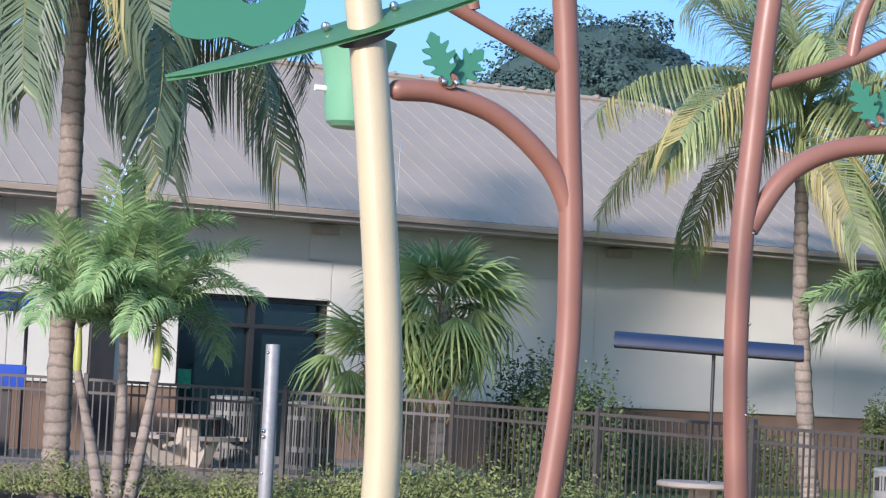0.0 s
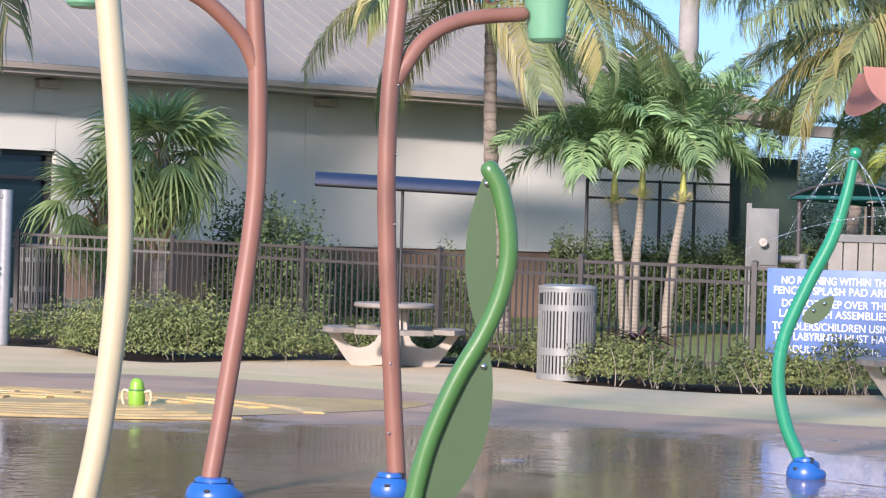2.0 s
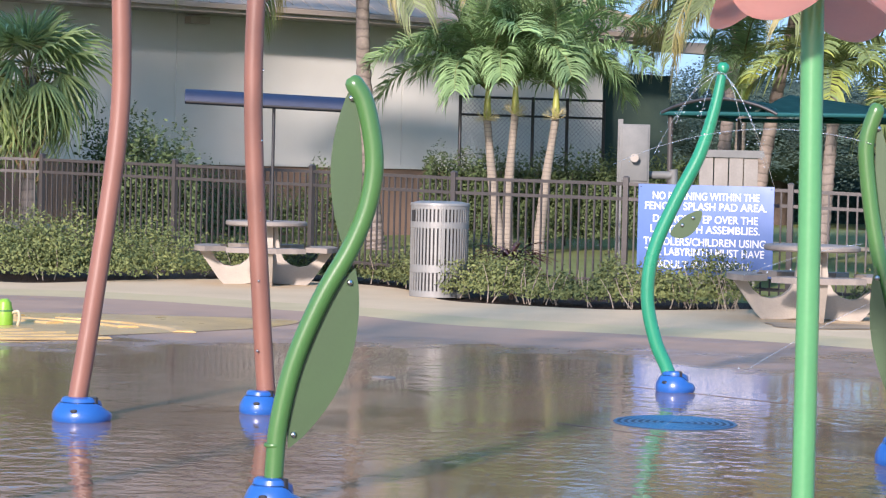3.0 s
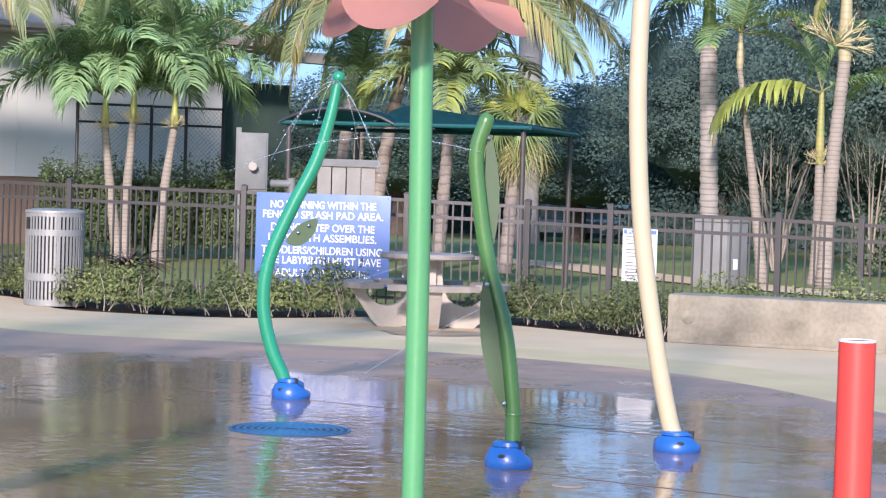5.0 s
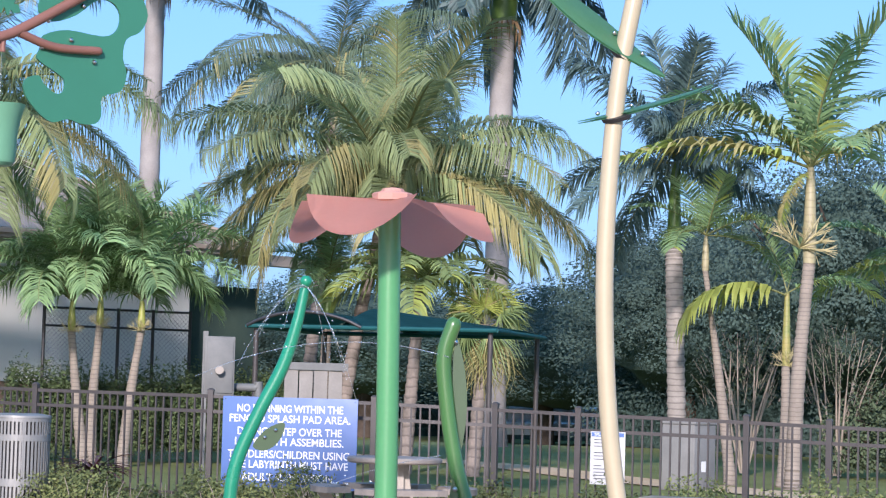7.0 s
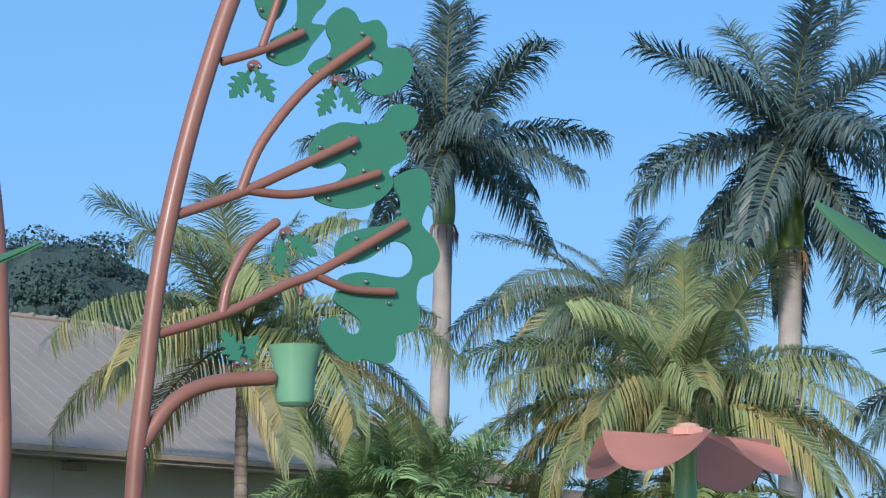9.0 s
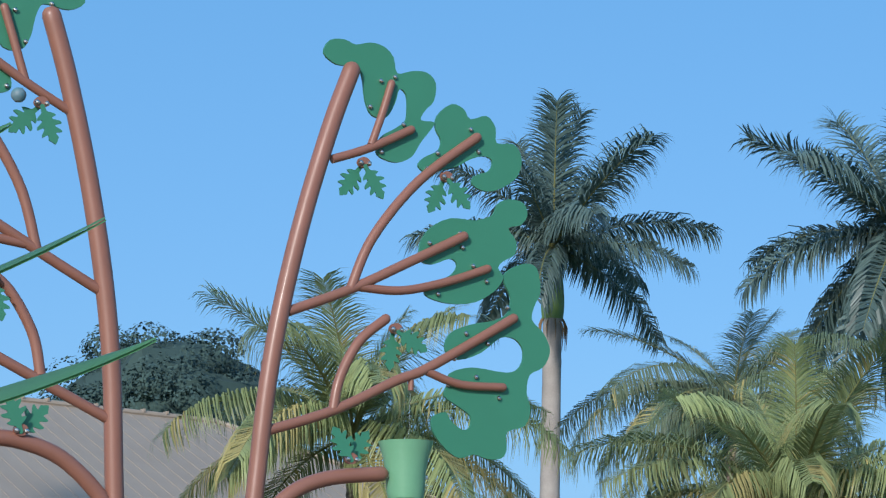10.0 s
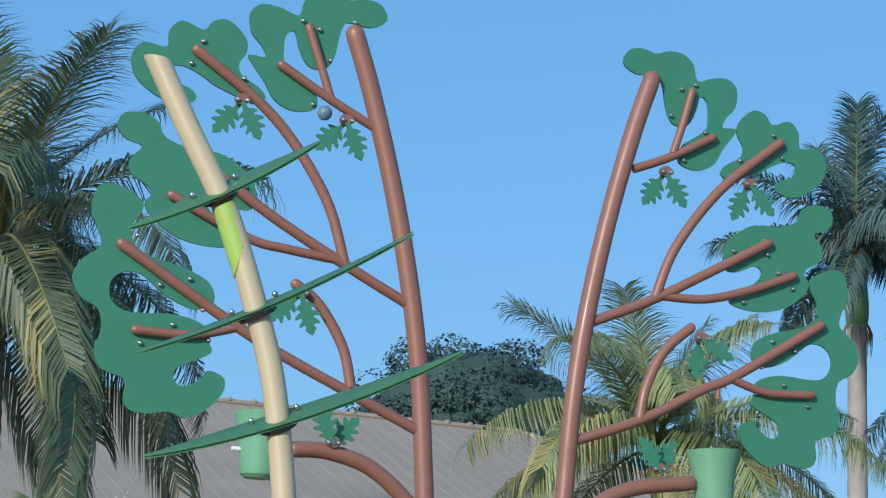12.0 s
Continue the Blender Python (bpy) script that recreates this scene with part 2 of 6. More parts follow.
NOTICE = paint("sun_faded_white", (0.56, 0.56, 0.54), (0.48, 0.48, 0.46), rough=0.5, bump=0.0005)
INK = paint("sign_ink", (0.10, 0.11, 0.13), rough=0.6, bump=0.0)
# lime of sunlight passing the leaf blade, put into a surface colour
LIME_LIGHT = paint("painted_lime_light", (0.36, 0.56, 0.10), (0.42, 0.55, 0.16), rough=0.4, scale=5, bump=0.0006, through_light=0.2)
ACORN = paint("peeling_teal_paint", (0.02, 0.17, 0.23), (0.16, 0.20, 0.22), rough=0.5, scale=14, fine=20, bump=0.001)
LIMEPART = paint("lime_plastic", (0.22, 0.44, 0.03), rough=0.4, bump=0.0006)

FROND = paint("coconut_leaflet", (0.325, 0.375, 0.165), (0.215, 0.275, 0.122), rough=0.36, scale=1.2, bump=0.0, spread=0.45, through_light=0.34)
FROND_G = paint("grey_green_leaflet", (0.15, 0.20, 0.118), (0.095, 0.138, 0.084), rough=0.42, scale=1.2, bump=0.0, spread=0.4, through_light=0.3)
FROND_OLD = paint("yellowed_leaflet", (0.42, 0.375, 0.15), (0.31, 0.28, 0.115), rough=0.5, scale=1.2, bump=0.0, spread=0.35, through_light=0.25)
ROYAL_LEAF = paint("royal_leaflet", (0.122, 0.182, 0.168), (0.084, 0.14, 0.13), rough=0.4, scale=1.2, bump=0.0, spread=0.4, through_light=0.28)
FOX_LEAF = paint("small_palm_leaflet", (0.31, 0.45, 0.20), (0.20, 0.32, 0.145), rough=0.5, scale=1.5, bump=0.0, spread=0.45, through_light=0.34)
LIME_LEAF = paint("bright_leaflet", (0.42, 0.46, 0.11), (0.30, 0.37, 0.085), rough=0.4, scale=1.5, bump=0.0, spread=0.35, through_light=0.3)
FAN_LEAF = paint("fan_leaf", (0.31, 0.39, 0.15), (0.20, 0.28, 0.105), rough=0.38, scale=1.5, bump=0.0, spread=0.45, through_light=0.32)
RACHIS = paint("frond_rib", (0.21, 0.22, 0.075), (0.16, 0.16, 0.06), rough=0.5, bump=0.0)
DRY = paint("dry_fibre", (0.22, 0.145, 0.075), (0.15, 0.10, 0.055), rough=0.9, bump=0.004)
SHAFT_T = paint("crownshaft_tan", (0.40, 0.355, 0.20), (0.33, 0.29, 0.165), rough=0.5, scale=4, bump=0.001, rings=0.12, scar=0.8)
SHAFT_O = paint("crownshaft_orange_green", (0.20, 0.25, 0.075), (0.40, 0.30, 0.09), rough=0.45, scale=2.5, bump=0.001, rings=0.09, scar=0.85)
SHAFT_Y = paint("crownshaft_yellow", (0.36, 0.37, 0.075), (0.26, 0.29, 0.06), rough=0.4, scale=4, bump=0.001)
SHAFT = paint("crownshaft_green", (0.15, 0.24, 0.05), (0.11, 0.19, 0.04), rough=0.35, scale=4, bump=0.001)
TRUNK_G = paint("royal_trunk_grey", (0.35, 0.325, 0.295), (0.25, 0.23, 0.208), rough=0.85, scale=1.5, fine=20, bump=0.01)
TRUNK_T = paint("palm_trunk_tan", (0.315, 0.27, 0.215), (0.225, 0.193, 0.158), rough=0.85, scale=4, fine=30, bump=0.008, rings=0.075, scar=0.7)
TRUNK_R = paint("ringed_palm_trunk", (0.36, 0.33, 0.29), (0.24, 0.215, 0.185), rough=0.85, scale=3, fine=30, bump=0.008, rings=0.105, scar=0.6)
TRUNK_D = paint("coconut_trunk", (0.29, 0.245, 0.205), (0.16, 0.135, 0.113), rough=0.9, scale=5, fine=25, bump=0.012, rings=0.17, scar=0.62)
HEDGE = paint("hedge_leaf", (0.21, 0.235, 0.080), (0.09, 0.118, 0.042), rough=0.75, scale=2.0, bump=0.0, spread=0.6, through_light=0.2)
SHRUB_D = paint("dark_shrub_leaf", (0.125, 0.17, 0.062), (0.075, 0.112, 0.044), rough=0.65, scale=1.0, bump=0.0, spread=0.5, through_light=0.15)
TREE_LEAF = paint("tree_leaf", (0.110, 0.168, 0.138), (0.082, 0.132, 0.106), rough=0.95, scale=0.5, bump=0.0, spread=0.12, through_light=0.35)
DOME_LEAF = paint("dark_tree_leaf", (0.052, 0.092, 0.084), (0.042, 0.076, 0.070), rough=0.95, scale=0.3, bump=0.0, spread=0.25, through_light=0.08)
TREE_LEAF2 = paint("tree_leaf_warm", (0.12, 0.16, 0.082), (0.09, 0.13, 0.068), rough=0.7, scale=0.3, bump=0.0, spread=0.35, through_light=0.15)
# darker than the leaves: shade inside the crowns put into the colour
INNER_SHADE = paint("painted_inner_shade", (0.062, 0.098, 0.078), (0.048, 0.078, 0.060), rough=0.95, scale=6, fine=40, bump=0.05)
BARK = paint("bark", (0.11, 0.085, 0.065), (0.07, 0.055, 0.042), rough=0.95, scale=5, fine=25, bump=0.02)
TWIG = paint("pale_twig", (0.34, 0.29, 0.23), rough=0.9, bump=0.002)
PALE_RIDGE = paint("pale_ochre_edge", (0.66, 0.46, 0.22), (0.56, 0.36, 0.15), rough=0.6, scale=3, fine=40, bump=0.002)
CARWHITE = paint("car_white", (0.75, 0.76, 0.76), (0.70, 0.71, 0.71), rough=0.25, bump=0.0, coat=0.6)
CARRED = paint("car_red", (0.35, 0.02, 0.02), (0.30, 0.02, 0.02), rough=0.25, bump=0.0, coat=0.6)
BRIGHTBLUE = paint("bright_blue", (0.02, 0.07, 0.40), (0.018, 0.06, 0.34), rough=0.5, bump=0.001)
BLOSSOM = paint("pale_flower_stalk", (0.50, 0.44, 0.22), (0.40, 0.34, 0.17), rough=0.7, bump=0.0)
PURPLE = paint("dark_red_foliage", (0.075, 0.030, 0.030), (0.045, 0.020, 0.02), rough=0.45, bump=0.0, spread=0.4)
CONCRETE_G = paint("grey_concrete", (0.24, 0.24, 0.225), (0.18, 0.18, 0.17), rough=0.85, scale=2, fine=40, bump=0.004)
ENCLOSURE = paint("weathered_grey_board", (0.30, 0.28, 0.245), (0.22, 0.205, 0.18), rough=0.85, scale=3, fine=40, bump=0.003)
DAMP = paint("damp_concrete", (0.36, 0.27, 0.17), (0.24, 0.18, 0.115), rough=0.45, scale=3.0, fine=40, bump=0.003)
JOINT = paint("joint_sealant", (0.10, 0.085, 0.075), (0.07, 0.06, 0.055), rough=0.6, bump=0.001)
PAD = wet_concrete()
WATER = bpy.data.materials.new("water_stream")
WATER.use_nodes = True
_w = WATER.node_tree.nodes["Principled BSDF"]
_w.inputs["Base Color"].default_value = (0.9, 0.95, 0.97, 1)
_w.inputs["Roughness"].default_value, _w.inputs["IOR"].default_value = 0.08, 1.33
_w.inputs["Transmission Weight"].default_value = 0.85


# ---------------------------------------------------------------- building blocks
def thing(name, at, label, category, group="", turn=0.0, kind=""):
    ob = new(name)
    ob.matrix_world = pose(*at, 0, 0, turn)
    ob.empty_display_size = 0.1
    return tagged(ob, label, category, group, kind)


def mesh_of(name, bm, mats, smooth=True):
    me = bpy.data.meshes.new(name)
    bmesh.ops.recalc_face_normals(bm, faces=bm.faces[:])
    bm.to_mesh(me)
    bm.free()
    for m in mats if isinstance(mats, (list, tuple)) else [mats]:
        me.materials.append(m)
    if smooth:
        me.shade_smooth()
        me.set_sharp_from_angle(angle=radians(35))
    return me


def part(name, bm, mats, parent=None, label="", smooth=True, at=None):
    """Links a bmesh (or a mesh) as one object, under parent where given."""
    me = bm if isinstance(bm, bpy.types.Mesh) else mesh_of(name, bm, mats, smooth)
    ob = new(name, me)
    if parent:
        ob.parent = parent
    if at is not None:
        ob.matrix_basis = at
    return tagged(ob, label)


def spline(pts, n=6, closed=False):
    """Catmull-Rom through points of any dimension."""
    p = [Vector(q) for q in pts]
    k = len(p)
    out = []
    for i in range(k if closed else k - 1):
        a, b, c, d = (p[j % k] if closed else p[min(max(j, 0), k - 1)] for j in (i - 1, i, i + 1, i + 2))
        for s in range(n):
            t = s / n
            out.append(0.5 * ((2 * b) + (c - a) * t + (2 * a - 5 * b + 4 * c - d) * t * t + (3 * b - a - 3 * c + d) * t ** 3))
    if not closed:
        out.append(p[-1])
    return out


def tube(bm, pts, radii, seg=14, n=6, caps=True, dome=False, mat=0):
    """A round bar through points; radii: one value or one for each point."""
    if not isinstance(radii, (list, tuple)):
        radii = [radii] * len(pts)
    line = spline([(*q, r) for q, r in zip(pts, radii)], n) if len(pts) > 2 and n > 1 else [Vector((*q, r)) for q, r in zip(pts, radii)]
    way = None
    rings = []
    c = [v.to_3d() if len(v) == 3 else Vector(v[:3]) for v in line]
    r = [v[3] for v in line]
    if dome:
        d = (c[-1] - c[-2]).normalized()
        for f, k in ((0.5, 0.87), (0.85, 0.5)):
            c.append(Vector(line[-1][:3]) + d * r[len(line) - 1] * f)
            r.append(r[len(line) - 1] * k)
    side = None
    for i, q in enumerate(c):
        way = (c[min(i + 1, len(c) - 1)] - c[max(i - 1, 0)]).normalized()
        if side is None:
            side = way.orthogonal().normalized()
        side = (side - way * side.dot(way)).normalized()
        up = way.cross(side)
        rings.append([bm.verts.new(q + (side * math.cos(a) + up * math.sin(a)) * r[i]) for a in (2 * math.pi * j / seg for j in range(seg))])
    for a, b in zip(rings, rings[1:]):
        for j in range(seg):
            bm.faces.new((a[j], a[(j + 1) % seg], b[(j + 1) % seg], b[j])).material_index = mat
    if caps:
        bm.faces.new(rings[0][::-1]).material_index = mat
        bm.faces.new(rings[-1]).material_index = mat
    return bm


def lathe(bm, profile, seg=32, at=(0, 0, 0), mat=0, caps=True):
    """Profile of (radius, height) turned round z."""
    rings = [[bm.verts.new((at[0] + r * math.cos(2 * math.pi * j / seg), at[1] + r * math.sin(2 * math.pi * j / seg), at[2] + z)) for j in range(seg)] for r, z in profile]
    for a, b in zip(rings, rings[1:]):
        for j in range(seg):
            bm.faces.new((a[j], a[(j + 1) % seg], b[(j + 1) % seg], b[j])).material_index = mat
    if caps:
        bm.faces.new(rings[0][::-1]).material_index = mat
        bm.faces.new(rings[-1]).material_index = mat
    return bm


def box(bm, lo, hi, bevel=0.0, m=None, mat=0):
    vs = [bm.verts.new((x, y, z)) for x in (lo[0], hi[0]) for y in (lo[1], hi[1]) for z in (lo[2], hi[2])]
    fs = [bm.faces.new([vs[i] for i in f]) for f in ((0, 1, 3, 2), (4, 6, 7, 5), (0, 4, 5, 1), (2, 3, 7, 6), (0, 2, 6, 4), (1, 5, 7, 3))]
    for f in fs:
        f.material_index = mat
    if bevel:
        es = {e for f in fs for e in f.edges}
        res = bmesh.ops.bevel(bm, geom=list(es), offset=bevel, segments=2, affect="EDGES", profile=0.6)
        vs = list({v for f in res["faces"] for v in f.verts} | {v for v in vs if v.is_valid})
    if m is not None:
        bmesh.ops.transform(bm, matrix=m, verts=[v for v in vs if v.is_valid])
    return bm


def plate(bm, outline, thick, frame_of, mat=0):
    """A flat plate of an outline (x, z), its faces at y = +-thick/2, carried by frame_of(x, y, z)."""
    a = [bm.verts.new(frame_of(p[0], -thick / 2, p[1])) for p in outline]
    b = [bm.verts.new(frame_of(p[0], thick / 2, p[1])) for p in outline]
    bm.faces.new(a).material_index = mat
    bm.faces.new(b[::-1]).material_index = mat
    k = len(a)
    for i in range(k):
        bm.faces.new((a[i], b[i], b[(i + 1) % k], a[(i + 1) % k])).material_index = mat
    return bm


def flat(x, y, z):
    return Vector((x, y, z))


def ball(bm, at, r, seg=10, mat=0):
    prof = [(r * math.sin(math.pi * k / 6), -r * math.cos(math.pi * k / 6)) for k in range(1, 6)]
    return lathe(bm, prof, seg, at, mat)


def leaf_cloud(points, ways, size, aspect=0.5, fold=0.25, stray=0.55, rounded=0.0):
    """A mesh of separate small leaves, two triangles each, at the points, roughly facing along ways; rounded: how far they shade as one clump."""
    n = len(points)
    rng = np.random.default_rng(n)
    t = rng.normal(size=(n, 3))
    w = ways / np.maximum(np.linalg.norm(ways, axis=1, keepdims=True), 1e-6) + rng.normal(size=(n, 3)) * stray
    w /= np.linalg.norm(w, axis=1, keepdims=True)
    t -= w * (t * w).sum(1, keepdims=True)
    t /= np.linalg.norm(t, axis=1, keepdims=True)
    s = np.cross(w, t)
    size = size * rng.uniform(0.6, 1.3, (n, 1))
    a, b = points - t * size, points + t * size
    c, d = points + s * size * aspect - w * size * fold, points - s * size * aspect - w * size * fold
    co = np.stack([a, d, b, c], 1).reshape(-1, 3)
    me = bpy.data.meshes.new("leaves")
    me.vertices.add(4 * n)
    me.vertices.foreach_set("co", co.astype(np.float32).ravel())
    me.loops.add(4 * n)
    me.loops.foreach_set("vertex_index", np.arange(4 * n, dtype=np.int32))
    me.polygons.add(n)
    me.polygons.foreach_set("loop_start", np.arange(0, 4 * n, 4, dtype=np.int32))
    me.update(calc_edges=True)
    if rounded:
        soft = ways / np.maximum(np.linalg.norm(ways, axis=1, keepdims=True), 1e-6) * rounded + w * (1 - rounded)
        soft /= np.linalg.norm(soft, axis=1, keepdims=True)
        me.shade_smooth()
        me.normals_split_custom_set_from_vertices(np.repeat(soft, 4, axis=0).tolist())
    return me


# ---------------------------------------------------------------- ground
def sheet(name, outline, z, mat, label, category):
    bm = bmesh.new()
    bm.faces.new([bm.verts.new((p[0], p[1], z)) for p in outline])
    bmesh.ops.triangulate(bm, faces=bm.faces[:])
    return tagged(part(name, bm, mat), label, category, kind="structure")


def dip(y):
    """Height of the ground, which falls away gently at the back of the park."""
    s = min(1.0, max(0.0, (y - 63.0) / 7.0))
    return -0.6 * s * s * (3 - 2 * s)


bm = bmesh.new()
rows = [[bm.verts.new((x, y, -0.05 + dip(y))) for x in (-900, 900)] for y in (-900, 63, 64, 65, 66, 67, 68, 69, 70, 900)]
for a, b in zip(rows, rows[1:]):
    bm.faces.new((a[0], a[1], b[1], b[0]))
tagged(part("ground", bm, GRASS), "mown lawn with worn sandy patches", "lawn", kind="structure")
KERB = [(-34, 14), (-22, 19.5), (-13.18, 23.57), (-12.53, 23.74), (-11.98, 24.19), (-12.75, 25.6), (-13.71, 26.44), (-13.48, 27.13), (-12.70, 27.04), (-11.83, 26.79), (-10.87, 25.57), (-10.16, 24.92), (-9.6, 25.1), (-8.7, 26.7), (-7.2, 27.3), (-5.8, 26.5), (-4.9, 24.6), (-4.2, 24.1),
        (-3.0, 23.85), (-2.2, 24.2), (-1.5, 24.75), (-0.6, 24.8), (0.15, 24.1), (1.45, 22.6), (1.7, 22.2), (4.3, 21.3), (9.0, 19.6), (20, 14), (30, 6)]
kerb_line = [p[:2] for p in spline(KERB, 5)]
sheet("mulch_bed", [(p[0], p[1]) for p in kerb_line] + [(30, 9), (20, 17), (10, 22.2), (4.8, 23.6), (1.5, 25.6), (-2, 26.3), (-6, 28.6), (-10, 30.6), (-15, 31.2), (-22, 28.5), (-34, 25)], -0.02, MULCH,
      "dark bark mulch bed under the hedge", "mulch")
# concrete walk with real edge thickness
bm = bmesh.new()
ring = [(p[0], p[1]) for p in kerb_line] + [(30, -30), (-34, -30)]
top = [bm.verts.new((x, y, 0.0)) for x, y in ring]
low = [bm.verts.new((x, y, -0.12)) for x, y in ring]
bm.faces.new(top)
for i in range(len(ring)):
    j = (i + 1) % len(ring)
    bm.faces.new((top[i], low[i], low[j], top[j]))
bmesh.ops.triangulate(bm, faces=[f for f in bm.faces if len(f.verts) > 4])
tagged(part("pavement", bm, CONCRETE, smooth=False), "pale broom-finished concrete walk round the splash pad", "pavement", kind="structure")

RIM = [(-9.5, 22.4), (-5.64, 21.7), (-3.9, 20.6), (-0.87, 20.0), (1.5, 18.3), (2.9, 14.7), (3.6, 10.5), (3.9, 5), (2.5, -1), (-2, -4), (-8, -3), (-13, 2), (-15.5, 9), (-14.5, 18)]
rim = [p[:2] for p in spline(RIM, 6, True)]
mid = Vector((-4.5, 11.0))
sheet("sage_band", [tuple(mid + (Vector(p) - mid) * (1 + 1.15 / (Vector(p) - mid).length)) for p in rim], 0.004, GREENBAND, "sage green coloured concrete band", "pavement")
sheet("splash_pad", [tuple(p) for p in rim], 0.008, PAD, "wet mauve concrete splash pad with puddles", "splash pad")
LAB = [(-12.6, 18.9), (-11.2, 19.6), (-9.4, 19.9), (-8.0, 20.12), (-6.45, 20.43), (-5.63, 20.46), (-5.33, 20.25), (-5.4, 19.5), (-5.87, 18.6), (-6.56, 17.7), (-7.4, 16.9), (-9.2, 16.5), (-11.4, 17.0), (-12.5, 17.9)]
sheet("labyrinth_floor", [tuple(p) for p in spline(LAB, 6, True)], 0.012, ORANGE_WET, "ochre coloured concrete patch, worn and wet", "pavement")
for at in ((0.80, 11.35), (0.57, 13.98)):  # sealed joints between the slabs of the pad
    ob = part("expansion_joint", box(bmesh.new(), (-3.2, -0.0045, 0.0), (1.6, 0.0045, 0.0025)), JOINT, at=pose(*at, 0.0082, 0, 0, -33), smooth=False)
    tagged(ob, "thin sealed joint between the slabs of the pad", "joint", kind="structure")
ring = [(0.62 * math.cos(a) * (1 + 0.18 * math.sin(3 * a + 1)), 0.42 * math.sin(a) * (1 + 0.2 * math.sin(2 * a))) for a in (i / 30 * math.tau for i in range(30))]
sheet("damp_patch", [(-0.62 + x, 22.41 + y) for x, y in ring], 0.0075, DAMP, "dark damp stain on the concrete by the picnic table", "stain")
# footpath across the lawn
bm = bmesh.new()
path = spline([(-14, 60), (-6, 52), (0, 46), (3.1, 38.6), (7, 33), (14, 29), (30, 26)], 8)
L_, R_ = [], []
for i, p in enumerate(path):
    d = (path[min(i + 1, len(path) - 1)] - path[max(i - 1, 0)]).normalized()
    L_.append(bm.verts.new((p.x - d.y * 0.75, p.y + d.x * 0.75, -0.03)))
    R_.append(bm.verts.new((p.x + d.y * 0.75, p.y - d.x * 0.75, -0.03)))
for i in range(len(path) - 1):
    bm.faces.new((L_[i], R_[i], R_[i + 1], L_[i + 1]))
tagged(part("footpath", bm, CONCRETE), "pale concrete footpath across the lawn", "path", kind="structure")
# ---------------------------------------------------------------- community building
EAVE0 = Vector((-20.856, 34.061, 0))
AL = Vector((0.66685, 0.74519, 0))      # along the front, away to the far end
OUT = Vector((0.74519, -0.66685, 0))    # out of the front wall
EAVE_Z, RIDGE_Z, RUN = 4.545, 8.03, 7.5
S_LEFT, S_RIGHT = -13.0, 23.86


def bl(s, o, z):
    """Place on the building: along the front, out of the eave line (negative: behind it), height."""
    return EAVE0 + AL * s + OUT * o + Vector((0, 0, z))


def bl_box(bm, s0, s1, o0, o1, z0, z1, mat=0):
    vs = [bm.verts.new(bl(s, o, z)) for s in (s0, s1) for o in (o0, o1) for z in (z0, z1)]
    for f in ((0, 1, 3, 2), (4, 6, 7, 5), (0, 4, 5, 1), (2, 3, 7, 6), (0, 2, 6, 4), (1, 5, 7, 3)):
        bm.faces.new([vs[i] for i in f]).material_index = mat
    return bm


house = thing("community_building", (0, 0, 0), "single-storey cream stucco building with a grey-brown metal hip roof", "building")
WALL, BASE_Z = -1.0, 1.42
DOOR = (3.17, 5.97, 3.0)
# front wall in stucco panels with open joints, butted round the opening
for s0, s1, z0, z1 in [(-12, -8.6, BASE_Z, 3.72), (-8.6, -4.2, BASE_Z, 3.72), (-4.2, 0.2, BASE_Z, 3.72), (0.2, 1.6, BASE_Z, 3.72), (2.02, DOOR[0], BASE_Z, 3.72),
                       (DOOR[0], DOOR[1], DOOR[2], 3.72), (DOOR[1], 11.35, BASE_Z, 3.65), (11.35, 16.9, BASE_Z, 3.62), (16.9, 22.57, BASE_Z, 3.6),
                       (-12, 0.2, 3.745, 4.5), (0.2, 5.5, 3.745, 4.5), (5.5, 11.35, 3.675, 4.5), (11.35, 16.9, 3.645, 4.5), (16.9, 22.57, 3.625, 4.5)]:
    part("wall_panel", bl_box(bmesh.new(), s0 + 0.012, s1 - 0.012, WALL - 0.12, WALL, z0, z1), STUCCO, house, smooth=False)
part("wall_core", bl_box(bmesh.new(), -12, DOOR[0] - 0.01, WALL - 0.4, WALL - 0.014, 0, 4.5), STUCCO, house, smooth=False)
part("wall_core", bl_box(bmesh.new(), DOOR[1] + 0.01, 22.56, WALL - 0.4, WALL - 0.014, 0, 4.5), STUCCO, house, smooth=False)
part("wall_core", bl_box(bmesh.new(), DOOR[0] - 0.01, DOOR[1] + 0.01, WALL - 0.4, WALL - 0.014, DOOR[2] + 0.01, 4.5), STUCCO, house, smooth=False)
part("pilaster", bl_box(bmesh.new(), 1.6, 2.02, WALL - 0.1, WALL + 0.12, 0, 3.72), BLACK, house, "dark downpipe and column", smooth=False)
for s0, s1 in ((-12, DOOR[0]), (DOOR[1], 22.57)):
    part("wainscot", bl_box(bmesh.new(), s0, s1, WALL - 0.02, WALL + 0.03, -0.05, BASE_Z - 0.06), WAINSCOT, house, "brown painted lower wall", smooth=False)
    part("ledge", bl_box(bmesh.new(), s0, s1, WALL - 0.02, WALL + 0.07, BASE_Z - 0.057, BASE_Z - 0.004), STUCCO, house, "projecting cream ledge", smooth=False)
